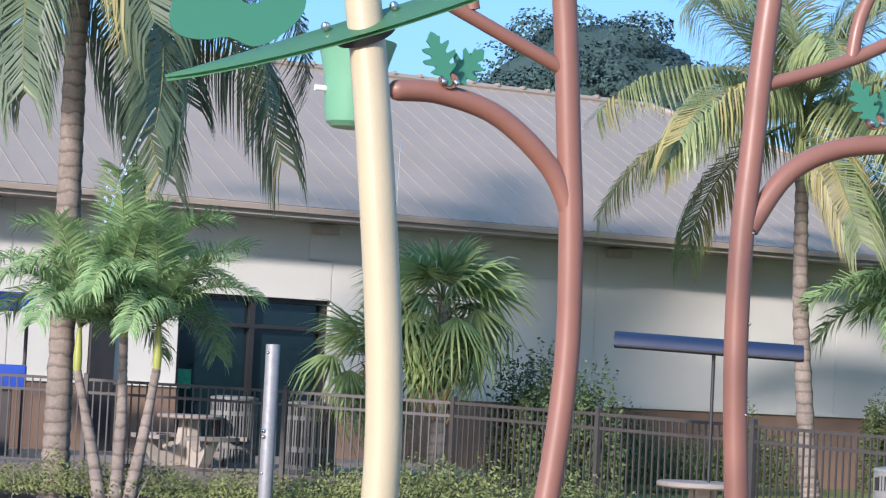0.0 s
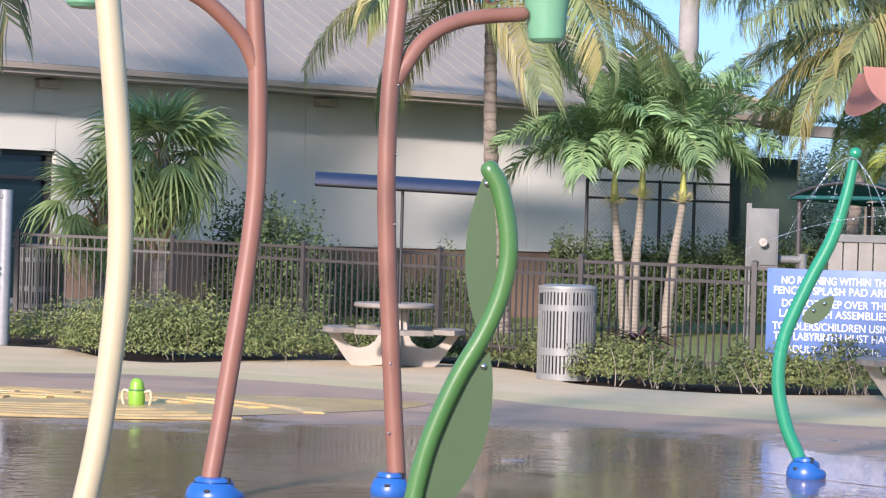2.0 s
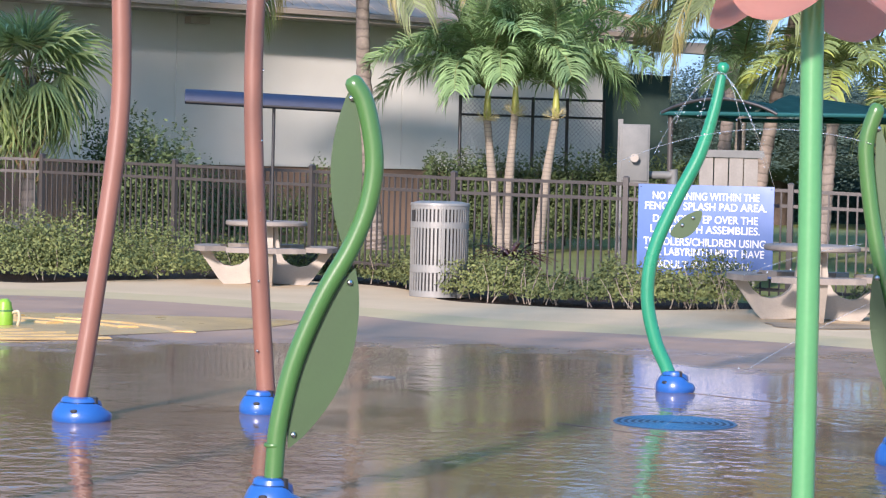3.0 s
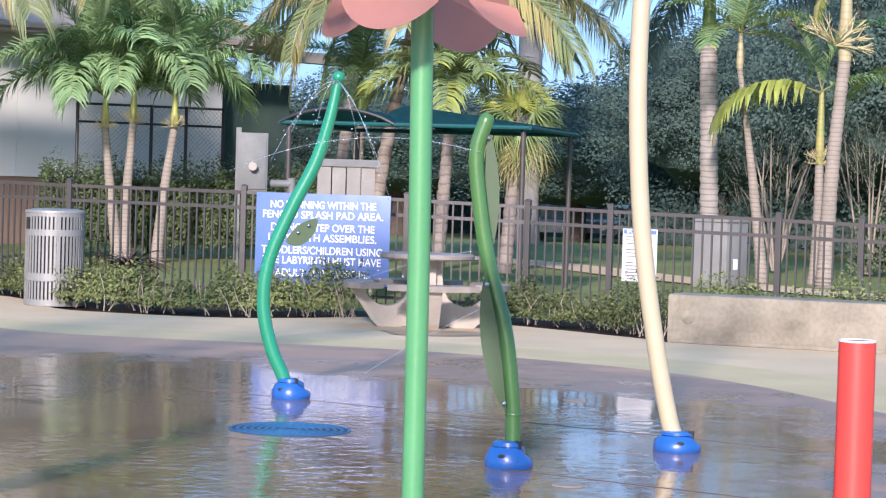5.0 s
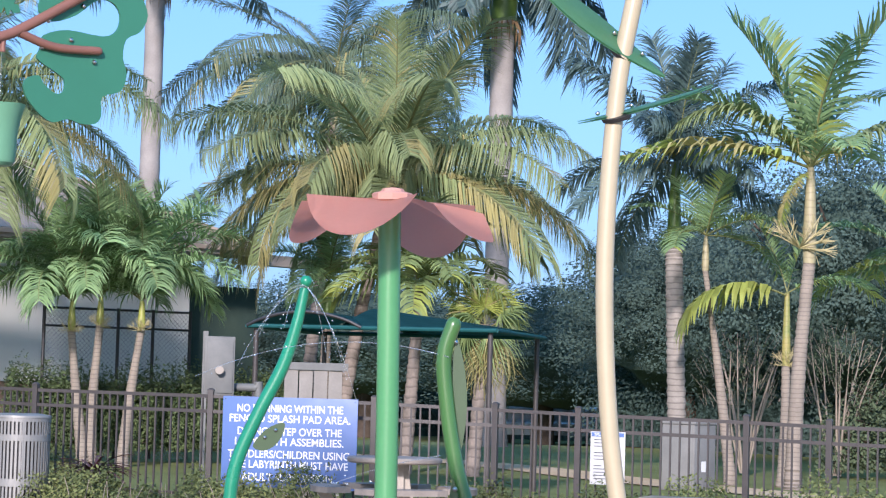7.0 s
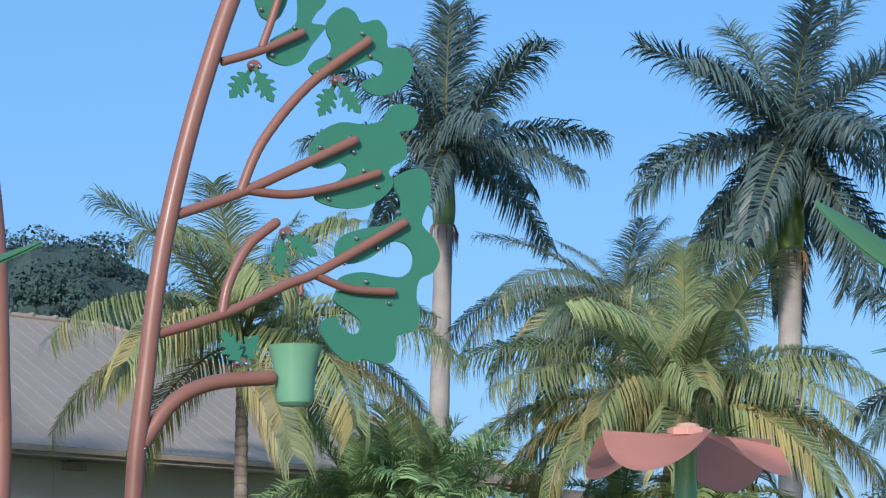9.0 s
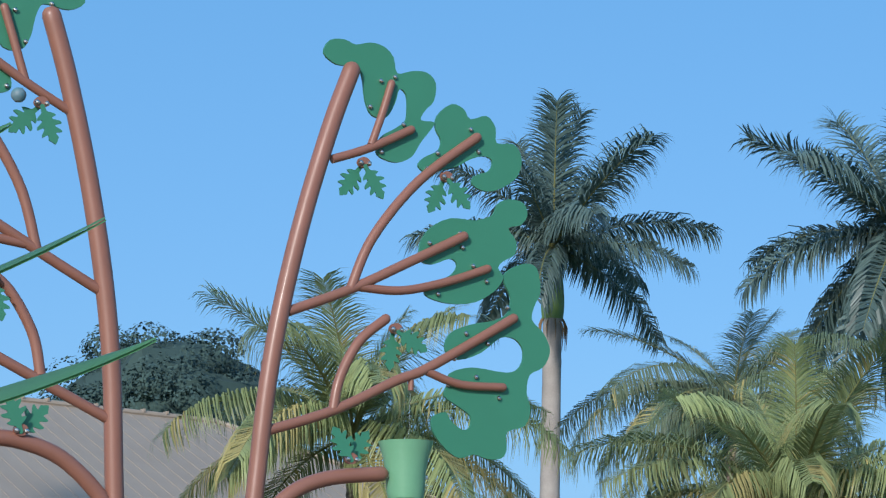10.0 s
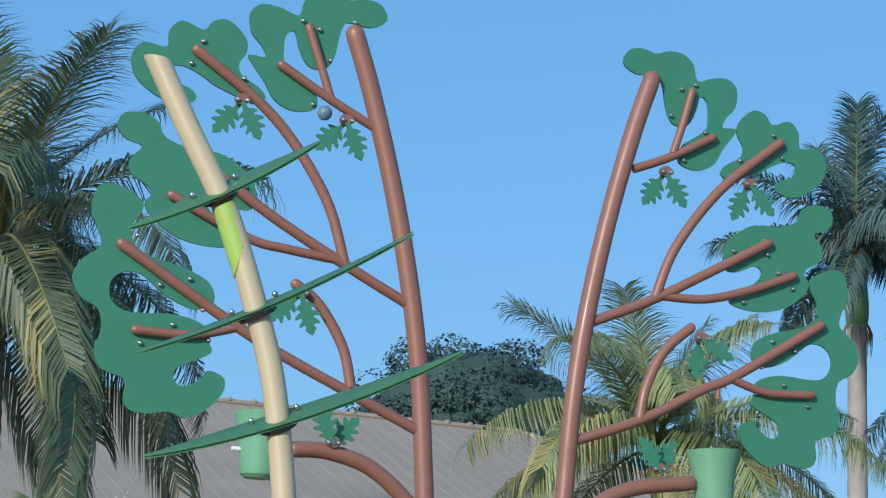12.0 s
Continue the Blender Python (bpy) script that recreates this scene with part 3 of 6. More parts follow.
# side and back walls
part("end_wall", bl_box(bmesh.new(), 22.1, 22.56, -14.2, WALL - 0.42, 0, 4.5), STUCCO, house, smooth=False)
part("end_wall", bl_box(bmesh.new(), -12.0, -11.6, -14.2, WALL - 0.42, 0, 4.5), STUCCO, house, smooth=False)
part("back_wall", bl_box(bmesh.new(), -12.0, 22.56, -14.6, -14.22, 0, 4.5), STUCCO, house, smooth=False)
tagged(part("terrace", bl_box(bmesh.new(), -6, 7.3, WALL + 0.05, 4.4, -0.1, 0.25), TABLE_TOP, smooth=False), "raised grey concrete terrace before the entrance", "pavement", kind="structure")
# entrance: dark glazing in a black frame, set back
door = part("entrance", bl_box(bmesh.new(), DOOR[0], DOOR[1], WALL - 0.36, WALL - 0.30, 0, DOOR[2]), DARKGLASS, house, "dark tinted glazed entrance", smooth=False)
for s0, s1, z0, z1 in [(DOOR[0], DOOR[0] + 0.09, 0, DOOR[2]), (DOOR[1] - 0.09, DOOR[1], 0, DOOR[2]), (4.53, 4.62, 0, DOOR[2] - 0.09), (DOOR[0] + 0.09, DOOR[1] - 0.09, DOOR[2] - 0.09, DOOR[2]), (DOOR[0] + 0.09, 4.53, 2.45, 2.52),
                       (4.62, DOOR[1] - 0.09, 2.45, 2.52)]:
    part("door_frame", bl_box(bmesh.new(), s0, s1, WALL - 0.29, WALL - 0.16, z0, z1), BLACK, door, smooth=False)
part("notice", bl_box(bmesh.new(), 3.3, 3.55, WALL - 0.298, WALL - 0.29, 1.35, 1.68), TEAL, door, "teal notice taped to the glass", smooth=False)
# recess at the far end with dark glazing
part("recess_glass", bl_box(bmesh.new(), 22.6, 25.2, WALL - 0.7, WALL - 0.62, 0, 3.7), RECESSGLASS, house, "dark glazing under the far eave", smooth=False)
part("porch_beam", bl_box(bmesh.new(), 23.9, 27.2, -0.9, -0.5, 4.2, 4.45), FASCIA, house, smooth=False)
# roof planes, fascia and soffit
bm = bmesh.new()
e = [bl(S_LEFT, 0, EAVE_Z), bl(S_RIGHT, 0, EAVE_Z), bl(S_RIGHT, -2 * RUN, EAVE_Z), bl(S_LEFT, -2 * RUN, EAVE_Z)]
r = [bl(S_LEFT + RUN, -RUN, RIDGE_Z), bl(S_RIGHT - RUN, -RUN, RIDGE_Z)]
v = [bm.verts.new(p) for p in e + r]
for f in ((0, 1, 5, 4), (1, 2, 5), (2, 3, 4, 5), (3, 0, 4)):
    bm.faces.new([v[i] for i in f])
roof = part("roof", bm, ROOF, house, smooth=False)
slope = (RIDGE_Z - EAVE_Z) / RUN
k = 0
s = S_LEFT + 0.3
while s < S_RIGHT - 0.1:
    run = min(RUN, s - S_LEFT, S_RIGHT - s)
    bm = bmesh.new()
    vs = []
    for o in (0.0, -run):
        z = EAVE_Z - o * slope
        vs.append([bm.verts.new(bl(s + d, o, z + h)) for d, h in ((-0.014, 0.002), (-0.011, 0.013), (0.011, 0.013), (0.014, 0.002))])
    for i in range(3):
        bm.faces.new((vs[0][i], vs[0][i + 1], vs[1][i + 1], vs[1][i]))
    bm.faces.new(vs[0])
    part("roof_seam", bm, ROOF, roof, smooth=False)
    s += 0.41
    k += 1
for a, b in ((r[0], r[1]), (e[1], r[1]), (e[0], r[0])):
    part("ridge_cap", tube(bmesh.new(), [a + Vector((0, 0, 0.03)), b + Vector((0, 0, 0.03))], 0.07, 8, 1), ROOF, roof)
for s in [S_LEFT + RUN + 0.6 + 0.62 * i for i in range(int((S_RIGHT - S_LEFT - 2 * RUN - 1) / 0.62))]:
    part("ridge_clip", bl_box(bmesh.new(), s, s + 0.05, -RUN - 0.09, -RUN + 0.09, RIDGE_Z + 0.06, RIDGE_Z + 0.13), ROOF, roof, smooth=False)
part("fascia", bl_box(bmesh.new(), S_LEFT, S_RIGHT, -0.06, 0.03, EAVE_Z - 0.2, EAVE_Z - 0.01), FASCIA, house, smooth=False)
part("gutter", bl_box(bmesh.new(), S_LEFT, S_RIGHT, 0.034, 0.12, EAVE_Z - 0.12, EAVE_Z - 0.03), ROOF, house, smooth=False)
part("end_fascia", bl_box(bmesh.new(), S_RIGHT - 0.06, S_RIGHT + 0.03, -2 * RUN, -0.065, EAVE_Z - 0.2, EAVE_Z - 0.01), FASCIA, house, smooth=False)
part("soffit", bl_box(bmesh.new(), S_LEFT, S_RIGHT - 0.1, -1.35, -0.065, EAVE_Z - 0.19, EAVE_Z - 0.14), SOFFIT, house, smooth=False)
for s in (-6.3, -0.3, 5.74, 11.74, 17.7):
    part("eave_light", bl_box(bmesh.new(), s - 0.22, s + 0.22, WALL + 0.02, WALL + 0.26, 4.16, 4.3), FASCIA, house, "boxy eave flood light", smooth=False)
# ---------------------------------------------------------------- splash pad features
TREE_TURN = 40.0   # the two trees stand in one plane


def base_clamp(parent, r=0.165, h=0.13, tilt=0.0):
    """Blue clamp at the foot of a feature: a dome that climbs to a collar on one side and keeps a low shelf on the other, a split line and recessed bolts."""
    h *= 0.95
    tall = [(0.97, 0.0), (1.0, 0.10), (1.0, 0.34), (0.95, 0.55), (0.84, 0.80), (0.74, 0.94), (0.62, 0.91), (0.62, 0.985), (0.71, 1.0), (0.66, 1.17), (0.53, 1.24), (0.36, 1.24)]
    shelf = [(0.97, 0.0), (1.03, 0.08), (1.04, 0.28), (0.98, 0.43), (0.84, 0.52), (0.74, 0.56), (0.62, 0.53), (0.62, 0.60), (0.71, 0.62), (0.66, 0.94), (0.53, 1.02), (0.36, 1.04)]
    seg = 44
    bm = bmesh.new()
    rings = [[] for _ in tall]
    for j in range(seg):
        a = 2 * math.pi * j / seg
        u = min(1.0, max(0.0, 0.62 + 0.9 * math.cos(a + 2.45 - tilt * 0.5)))
        u = u * u * (3 - 2 * u)
        for k, ((r1, z1), (r0, z0)) in enumerate(zip(tall, shelf)):
            q, z = (r1 * u + r0 * (1 - u)) * r, (z1 * u + z0 * (1 - u)) * h
            rings[k].append(bm.verts.new((q * math.cos(a), q * math.sin(a), z)))
    for p, q in zip(rings, rings[1:]):
        for j in range(seg):
            bm.faces.new((p[j], p[(j + 1) % seg], q[(j + 1) % seg], q[j]))
    bm.faces.new(rings[-1])
    cover = part("base_cover", bm, BLUE, parent, "glossy blue plastic base cover")
    a = -1.15 + tilt
    part("split", box(bmesh.new(), (r * 0.40, -0.009, h * 0.66), (r * 0.735, 0.009, h * 1.255), m=Matrix.Rotation(a, 4, "Z")), BLACK, cover, "dark split between the two halves", smooth=False)
    for a, up in ((-2.2, 0.62), (-0.75, 0.42), (-1.45, 0.42), (0.9, 0.45), (2.2, 0.62)):
        bm = lathe(bmesh.new(), [(0.0, 0.002), (0.007, 0.002), (0.012, -0.004), (0.012, -0.02)], 12, caps=False)
        bmesh.ops.transform(bm, verts=bm.verts[:], matrix=Matrix.Rotation(a + tilt, 4, "Z") @ Matrix.Translation((r * 0.95, 0, h * up)) @ Matrix.Rotation(radians(56), 4, "Y") @ Matrix.Diagonal((1, 1.7, 1, 1)))
        part("bolt_recess", bm, BLACK, cover)


def bolt(parent, at, r=0.018):
    part("bolt", ball(bmesh.new(), at, r, 8), STEEL, parent)


def oak_leaf(parent, at, size, turn=0.0, flip=1, facing=0.0):
    """A pair of lobed oak leaves cut from green plate, with two steel acorn bolts."""
    for side in (-1, 1):
        half = [(0.05, 0.0), (0.06, 0.20), (0.17, 0.28), (0.25, 0.38), (0.15, 0.40), (0.14, 0.46), (0.28, 0.55), (0.31, 0.65), (0.16, 0.63), (0.145, 0.69), (0.24, 0.80), (0.25, 0.88), (0.11, 0.85), (0.10, 0.91), (0.13, 1.0), (0.09, 1.04)]
        pts = [(-1.18 * w, t) for w, t in half] + [(0, 1.16)] + [(1.18 * w, t) for w, t in half[::-1]]
        ang = radians(turn + side * 34)
        c, s = math.cos(ang), math.sin(ang)
        out = [((x * c + z * s) * size, (-x * s + z * c) * size) for x, z in pts]
        out = [p for p in spline(out, 2, True)]
        part("oak_leaf", plate(bmesh.new(), out, 0.012, lambda x, y, z: Vector((at[0] + x, y + 0.028 * side - 0.03, at[1] + z))), PANEL, parent, smooth=False)
    tab = [(0.042 * math.cos(a / 16 * math.tau), 0.034 * math.sin(a / 16 * math.tau)) for a in range(16)]
    part("tab", plate(bmesh.new(), tab, 0.03, lambda x, y, z: Vector((at[0] + x, y - 0.042, at[1] + 0.018 + z))), BROWN, parent, smooth=False)
    for d in (-0.028, 0.03):
        bolt(parent, (at[0] + d, -0.062, at[1] + 0.012), 0.0165)


POLE_L = [(-0.04, 0.05), (0.01, 0.64), (0.08, 1.64), (0.085, 2.31), (0.05, 2.80), (0.0, 3.40), (-0.08, 3.92), (-0.205, 4.49), (-0.36, 5.045), (-0.485, 5.41)]
BRANCHES = [  # points (away from the pole, height) and radius
    ("branch", [(0.37, 4.82), (0.63, 4.93), (0.92, 5.09)], 0.028), ("twig", [(0.64, 4.95), (0.71, 5.16), (0.77, 5.37)], 0.026),
    ("branch", [(0.11, 3.835), (0.53, 4.02), (0.92, 4.23), (1.32, 4.45)], 0.032), ("twig", [(0.53, 4.02), (0.67, 4.36), (0.98, 4.76), (1.40, 5.11)], 0.032),
    ("twig", [(0.58, 4.04), (0.88, 4.05), (1.20, 4.14), (1.50, 4.26)], 0.028), ("branch", [(0.0, 3.1), (0.45, 3.265), (0.86, 3.48), (1.10, 3.59), (1.70, 3.96)], 0.032),
    ("twig", [(0.44, 3.27), (0.48, 3.47), (0.60, 3.70), (0.78, 3.86)], 0.032), ("twig", [(1.08, 3.56), (1.32, 3.50), (1.63, 3.51)], 0.027),
    ("arm", [(-0.05, 2.44), (0.13, 2.70), (0.39, 2.84), (0.78, 2.90)], 0.047)]
PANEL_A = [(0.3, 5.5), (0.34, 5.59), (0.44, 5.61), (0.52, 5.59), (0.62, 5.62), (0.72, 5.61), (0.79, 5.55), (0.82, 5.45), (0.92, 5.48), (1.03, 5.49), (1.1, 5.43), (1.09, 5.31), (1.03, 5.24), (1.0, 5.17), (1.1, 5.17), (1.06, 5.1), (1.0, 5.02),
           (0.94, 4.92), (0.84, 4.87), (0.74, 4.88), (0.69, 4.92), (0.72, 5.02), (0.82, 5.09), (0.89, 5.15), (0.9, 5.23), (0.89, 5.32), (0.84, 5.35), (0.81, 5.25), (0.75, 5.15), (0.65, 5.15), (0.6, 5.24), (0.58, 5.36), (0.55, 5.44), (0.5, 5.45), (0.39, 5.44)]
PANEL_B = [(1.12, 5.22), (1.22, 5.31), (1.31, 5.29), (1.36, 5.23), (1.48, 5.27), (1.55, 5.2), (1.56, 5.1), (1.69, 5.11), (1.75, 5.02), (1.72, 4.9), (1.61, 4.81), (1.49, 4.77), (1.39, 4.8), (1.4, 4.86), (1.51, 4.91), (1.53, 4.98), (1.46, 5.0), (1.36, 4.96),
           (1.28, 4.91), (1.18, 4.87), (1.06, 4.83), (0.99, 4.87), (1.03, 4.93), (1.13, 4.99), (1.15, 5.06), (1.11, 5.13)]
PANEL_C = [(1.58, 4.7), (1.66, 4.74), (1.77, 4.73), (1.8, 4.65), (1.75, 4.58), (1.66, 4.55), (1.72, 4.47), (1.71, 4.38), (1.63, 4.33), (1.59, 4.28), (1.63, 4.22), (1.57, 4.13), (1.43, 4.04), (1.25, 4.01), (1.1, 4.03), (1.06, 4.07), (1.12, 4.13), (1.24, 4.19),
           (1.29, 4.26), (1.24, 4.3), (1.12, 4.25), (1.03, 4.26), (1.02, 4.37), (1.09, 4.48), (1.23, 4.56), (1.41, 4.57), (1.54, 4.62)]
PANEL_D = [(1.65, 4.26), (1.78, 4.33), (1.88, 4.31), (1.91, 4.16), (1.87, 4.07), (1.85, 3.97), (1.94, 3.89), (1.99, 3.78), (1.94, 3.67), (1.84, 3.61), (1.82, 3.49), (1.85, 3.39), (1.81, 3.28), (1.68, 3.23), (1.68, 3.12), (1.64, 3.06), (1.54, 3.05), (1.44, 3.07),
           (1.34, 3.04), (1.24, 3.09), (1.15, 3.19), (1.14, 3.28), (1.23, 3.32), (1.27, 3.27), (1.35, 3.22), (1.41, 3.24), (1.41, 3.31), (1.33, 3.36), (1.22, 3.42), (1.24, 3.49), (1.26, 3.57), (1.42, 3.62), (1.67, 3.61), (1.77, 3.66), (1.79, 3.76), (1.73, 3.83),
           (1.62, 3.83), (1.48, 3.72), (1.32, 3.66), (1.22, 3.71), (1.25, 3.82), (1.39, 3.89), (1.58, 3.94), (1.67, 4.0), (1.69, 4.1), (1.64, 4.19)]
BOLTS = [(0.495, 5.455), (0.63, 5.20), (0.70, 5.38), (0.80, 5.42), (0.87, 5.12), (0.72, 4.92), (1.36, 5.16), (1.42, 5.02), (1.05, 4.86), (1.12, 4.97), (1.32, 4.38), (1.08, 4.38), (1.30, 4.47), (1.50, 4.18), (1.15, 4.06), (1.40, 4.27),
         (1.66, 4.03), (1.52, 3.78), (1.28, 3.66), (1.36, 3.83), (1.61, 3.44), (1.24, 3.49), (1.44, 3.56)]


BRANCHES_B = [
    ("branch", [(0.22, 4.85), (0.51, 4.99), (0.82, 5.16)], 0.028), ("twig", [(0.51, 5.0), (0.59, 5.22), (0.66, 5.41)], 0.026),
    ("branch", [(-0.02, 3.82), (0.39, 4.02), (0.81, 4.24), (1.13, 4.44)], 0.032), ("twig", [(0.38, 4.02), (0.52, 4.41), (0.85, 4.84), (1.33, 5.18)], 0.032),
    ("twig", [(0.45, 4.04), (0.74, 4.07), (0.97, 4.11), (1.43, 4.31)], 0.028), ("branch", [(-0.14, 3.07), (0.32, 3.27), (0.77, 3.47), (1.11, 3.65), (1.70, 4.0)], 0.032),
    ("twig", [(0.31, 3.30), (0.37, 3.53), (0.52, 3.76), (0.67, 3.87)], 0.032), ("twig", [(0.96, 3.60), (1.27, 3.52), (1.59, 3.52)], 0.027),
    ("arm", [(-0.20, 2.41), (-0.09, 2.63), (0.16, 2.84), (0.43, 2.92), (0.63, 2.92)], 0.047)]


def water_tree(name, at, side, pole_shift, label):
    """Steel tree of bent tube: a leaning pole, branches, cut-out foliage plates, oak leaves, and a tipping bucket on the lowest arm. side: +1 branches to its right."""
    tree = thing(name, (*at, 0.008), label, "play feature", "splash pad trees", TREE_TURN)
    pole = [(-side * x + pole_shift * min(1, max(0, z / 1.5)), 0, z) for x, z in POLE_L]
    part("pole", tube(bmesh.new(), pole, [0.055] * 6 + [0.056, 0.056, 0.057, 0.057], 20, dome=True), BROWN, tree)
    base_clamp(tree, 0.165 if side < 0 else 0.125, 0.115)
    for kind, pts, r in BRANCHES if side > 0 else BRANCHES_B:
        part(kind, tube(bmesh.new(), [(side * x, 0, z) for x, z in pts], r, 14, dome=True), BROWN, tree)
    def at_tree(x, z, lift):
        return (x, z) if side > 0 else (0.15 - 1.06 * x, z + lift)

    for outline in (PANEL_A, PANEL_B, PANEL_C, PANEL_D):
        lift = {id(PANEL_A): 0.03, id(PANEL_B): 0.08, id(PANEL_C): 0.03, id(PANEL_D): 0.01}[id(outline)]
        out = [at_tree(p[0], p[1], lift) for p in spline(outline, 3, True)]
        part("foliage_plate", plate(bmesh.new(), out, 0.019, lambda x, y, z: Vector((x, y + 0.03, z))), PANEL, tree, "flat green cut-out foliage plate", smooth=False)
    for x, z in BOLTS:
        bx, bz = at_tree(x, z, 0.08 if x > 0.95 and z > 4.8 else 0.03 if z > 3.95 else 0.01)
        bolt(tree, (bx, 0.012, bz), 0.0155)
    for x, z, turn in ((0.57, 4.80, 180), (1.16, 4.79, 170), (0.83, 3.78, 150), (0.55, 2.955, 0)) if side > 0 else ((0.42, 4.85, 170), (1.06, 4.89, 175), (0.65, 3.80, 165), (0.42, 2.955, -10)):
        oak_leaf(tree, (side * x, z), 0.208, turn if side > 0 else -turn)
    # little spout over the bucket
    if side > 0:
        part("spout", tube(bmesh.new(), [(side * 0.97, 0, 3.53), (side * 0.97, 0, 3.43)], 0.018, 10, 1), BROWN, tree)
    bk = bmesh.new()
    lathe(bk, [(0.0, -0.185), (0.085, -0.185), (0.108, -0.165), (0.118, -0.12), (0.125, 0.0), (0.145, 0.10), (0.171, 0.185), (0.163, 0.185), (0.135, 0.10), (0.115, -0.05), (0.105, -0.15), (0.0, -0.16)], 28, caps=False)
    bmesh.ops.remove_doubles(bk, verts=bk.verts[:], dist=1e-4)
    bucket = part("bucket", bk, MINT, tree, "mint green plastic tipping bucket", at=pose(side * 0.95 + pole_shift * 1.1, 0.0, 2.925, 0, side * -1.5, 0))
    part("pivot", tube(bmesh.new(), [(-0.17, 0, -0.03), (-0.10, 0, -0.03)], 0.013, 10, 1), WHITE, bucket)
    part("pivot", tube(bmesh.new(), [(0.10, 0, -0.03), (0.15, 0, -0.03)], 0.013, 10, 1), WHITE, bucket)
    return tree


tree_b = water_tree("water_tree", (-3.62, 12.92), 1, 0.0, "brown steel tube tree with green cut-out foliage and a mint bucket")
tree_a = water_tree("water_tree", (-4.45, 12.16), -1, 0.11, "brown steel tube tree with green foliage plates beside the cream reed")
part("acorn", ball(bmesh.new(), (-0.555, -0.04, 4.893), 0.045, 16), ACORN, tree_a, "teal acorn ball with paint peeled at its top")
for k in range(6):  # bolt heads up the pole
    bolt(tree_b, (-0.05, -0.048, 0.37 + 0.41 * k), 0.008)


def blade(parent, z, x, length, width, bend, turn, slope, split=0.42, roll=31.0):
    """A long green leaf blade that runs through the reed's pole, with a black gasket below."""
    bm = bmesh.new()
    n = 18
    for sgn in (0.0, -0.012):
        row = []
        for i in range(n + 1):
            t = i / n
            w = width * (math.sin(math.pi * t) ** 0.75) * (1 - 0.25 * t) + 0.004
            u = (t - split) * length
            row.append([bm.verts.new((u, w * q, bend * (t - split) ** 2 + sgn - 0.25 * abs(q) * 0 + 0.18 * (1 - q * q) * width * 0.4)) for q in (-1, -0.5, 0, 0.5, 1)])
        for a, b in zip(row, row[1:]):
            for j in range(4):
                bm.faces.new((a[j], a[j + 1], b[j + 1], b[j]))
    m = pose(x, 0, z, roll, slope, turn)
    leaf = part("leaf_blade", bm, BLADE, parent, "long tapering green leaf blade", at=m)
    part("gasket", lathe(bmesh.new(), [(0.052, -0.04), (0.085, -0.035), (0.09, -0.012), (0.06, -0.01)], 22), BLACK, leaf)
    for d in (-0.1, 0.1):
        part("bolt", ball(bmesh.new(), (d, 0.02, 0.02), 0.014, 8), STEEL, leaf)


def reed(name, at, facing, pts, r, blades, label):
    """Tall bent cream pole with an angled cut top and leaf blades."""
    ob = thing(name, (*at, 0.008), label, "play feature", "cream reeds", -facing)
    bm = tube(bmesh.new(), [(x, 0, z) for x, z in pts], r, 22)
    bm.verts.ensure_lookup_table()
    for v in bm.verts[-22:]:  # slanting cut at the top
        v.co += Vector((-0.42, 0, 0.9)) * (pts[-1][0] - v.co.x + 0.02) * 0.7
    part("pole", bm, CREAM, ob)
    base_clamp(ob, 0.135, 0.10, 0.8)
    for b in blades:
        blade(ob, *b)
    return ob


reed_a = reed("cream_reed", (-3.82, 8.59), -24.0, [(0.0, 0.05), (0.06, 0.23), (0.14, 0.60), (0.20, 1.11), (0.215, 1.58), (0.17, 2.15), (0.09, 2.78), (-0.02, 3.18), (-0.16, 3.57), (-0.33, 3.90), (-0.48, 4.20)],
     0.052, [(3.64, -0.20, 0.92, 0.085, 0.05, 8, -29, 0.45, 27.0), (3.14, -0.01, 1.28, 0.085, 0.12, -10, -24, 0.42, 22.0), (2.67, 0.10, 1.42, 0.095, 0.12, 0, -20, 0.40, 25.0)],
     "tall bent cream steel reed with green leaf blades")
# slant-cut tube added below the top blade; green light through it is painted
bm = tube(bmesh.new(), [(-0.176, 0, 3.605), (-0.128, 0, 3.48), (-0.083, 0, 3.355)], 0.0538, 22, 3, caps=False)
bm.verts.ensure_lookup_table()
for v in bm.verts[-22:]:
    v.co += Vector((-0.33, 0, 0.92)) * (v.co.x + 0.083) * 1.6
part("lime_light_patch", bm, LIME_LIGHT, reed_a, "lime green patch painted as light coming through the blade")
reed("cream_reed", (1.03, 12.94), 4.5, [(0.0, 0.05), (-0.05, 0.18), (-0.15, 0.66), (-0.24, 1.27), (-0.285, 1.97), (-0.28, 2.6), (-0.235, 3.25), (-0.16, 3.71), (-0.05, 4.31)],
     0.052, [(3.46, -0.20, 1.0, 0.115, 0.05, 8, 35, 0.72, 44.0), (3.83, -0.14, 1.0, 0.05, 0.08, 12, -6, 0.24, 30.0), (3.08, -0.245, 0.80, 0.05, 0.06, 5, -15, 0.28, 18.0)],
     "tall bent cream steel reed with leaf blades beside the bench")


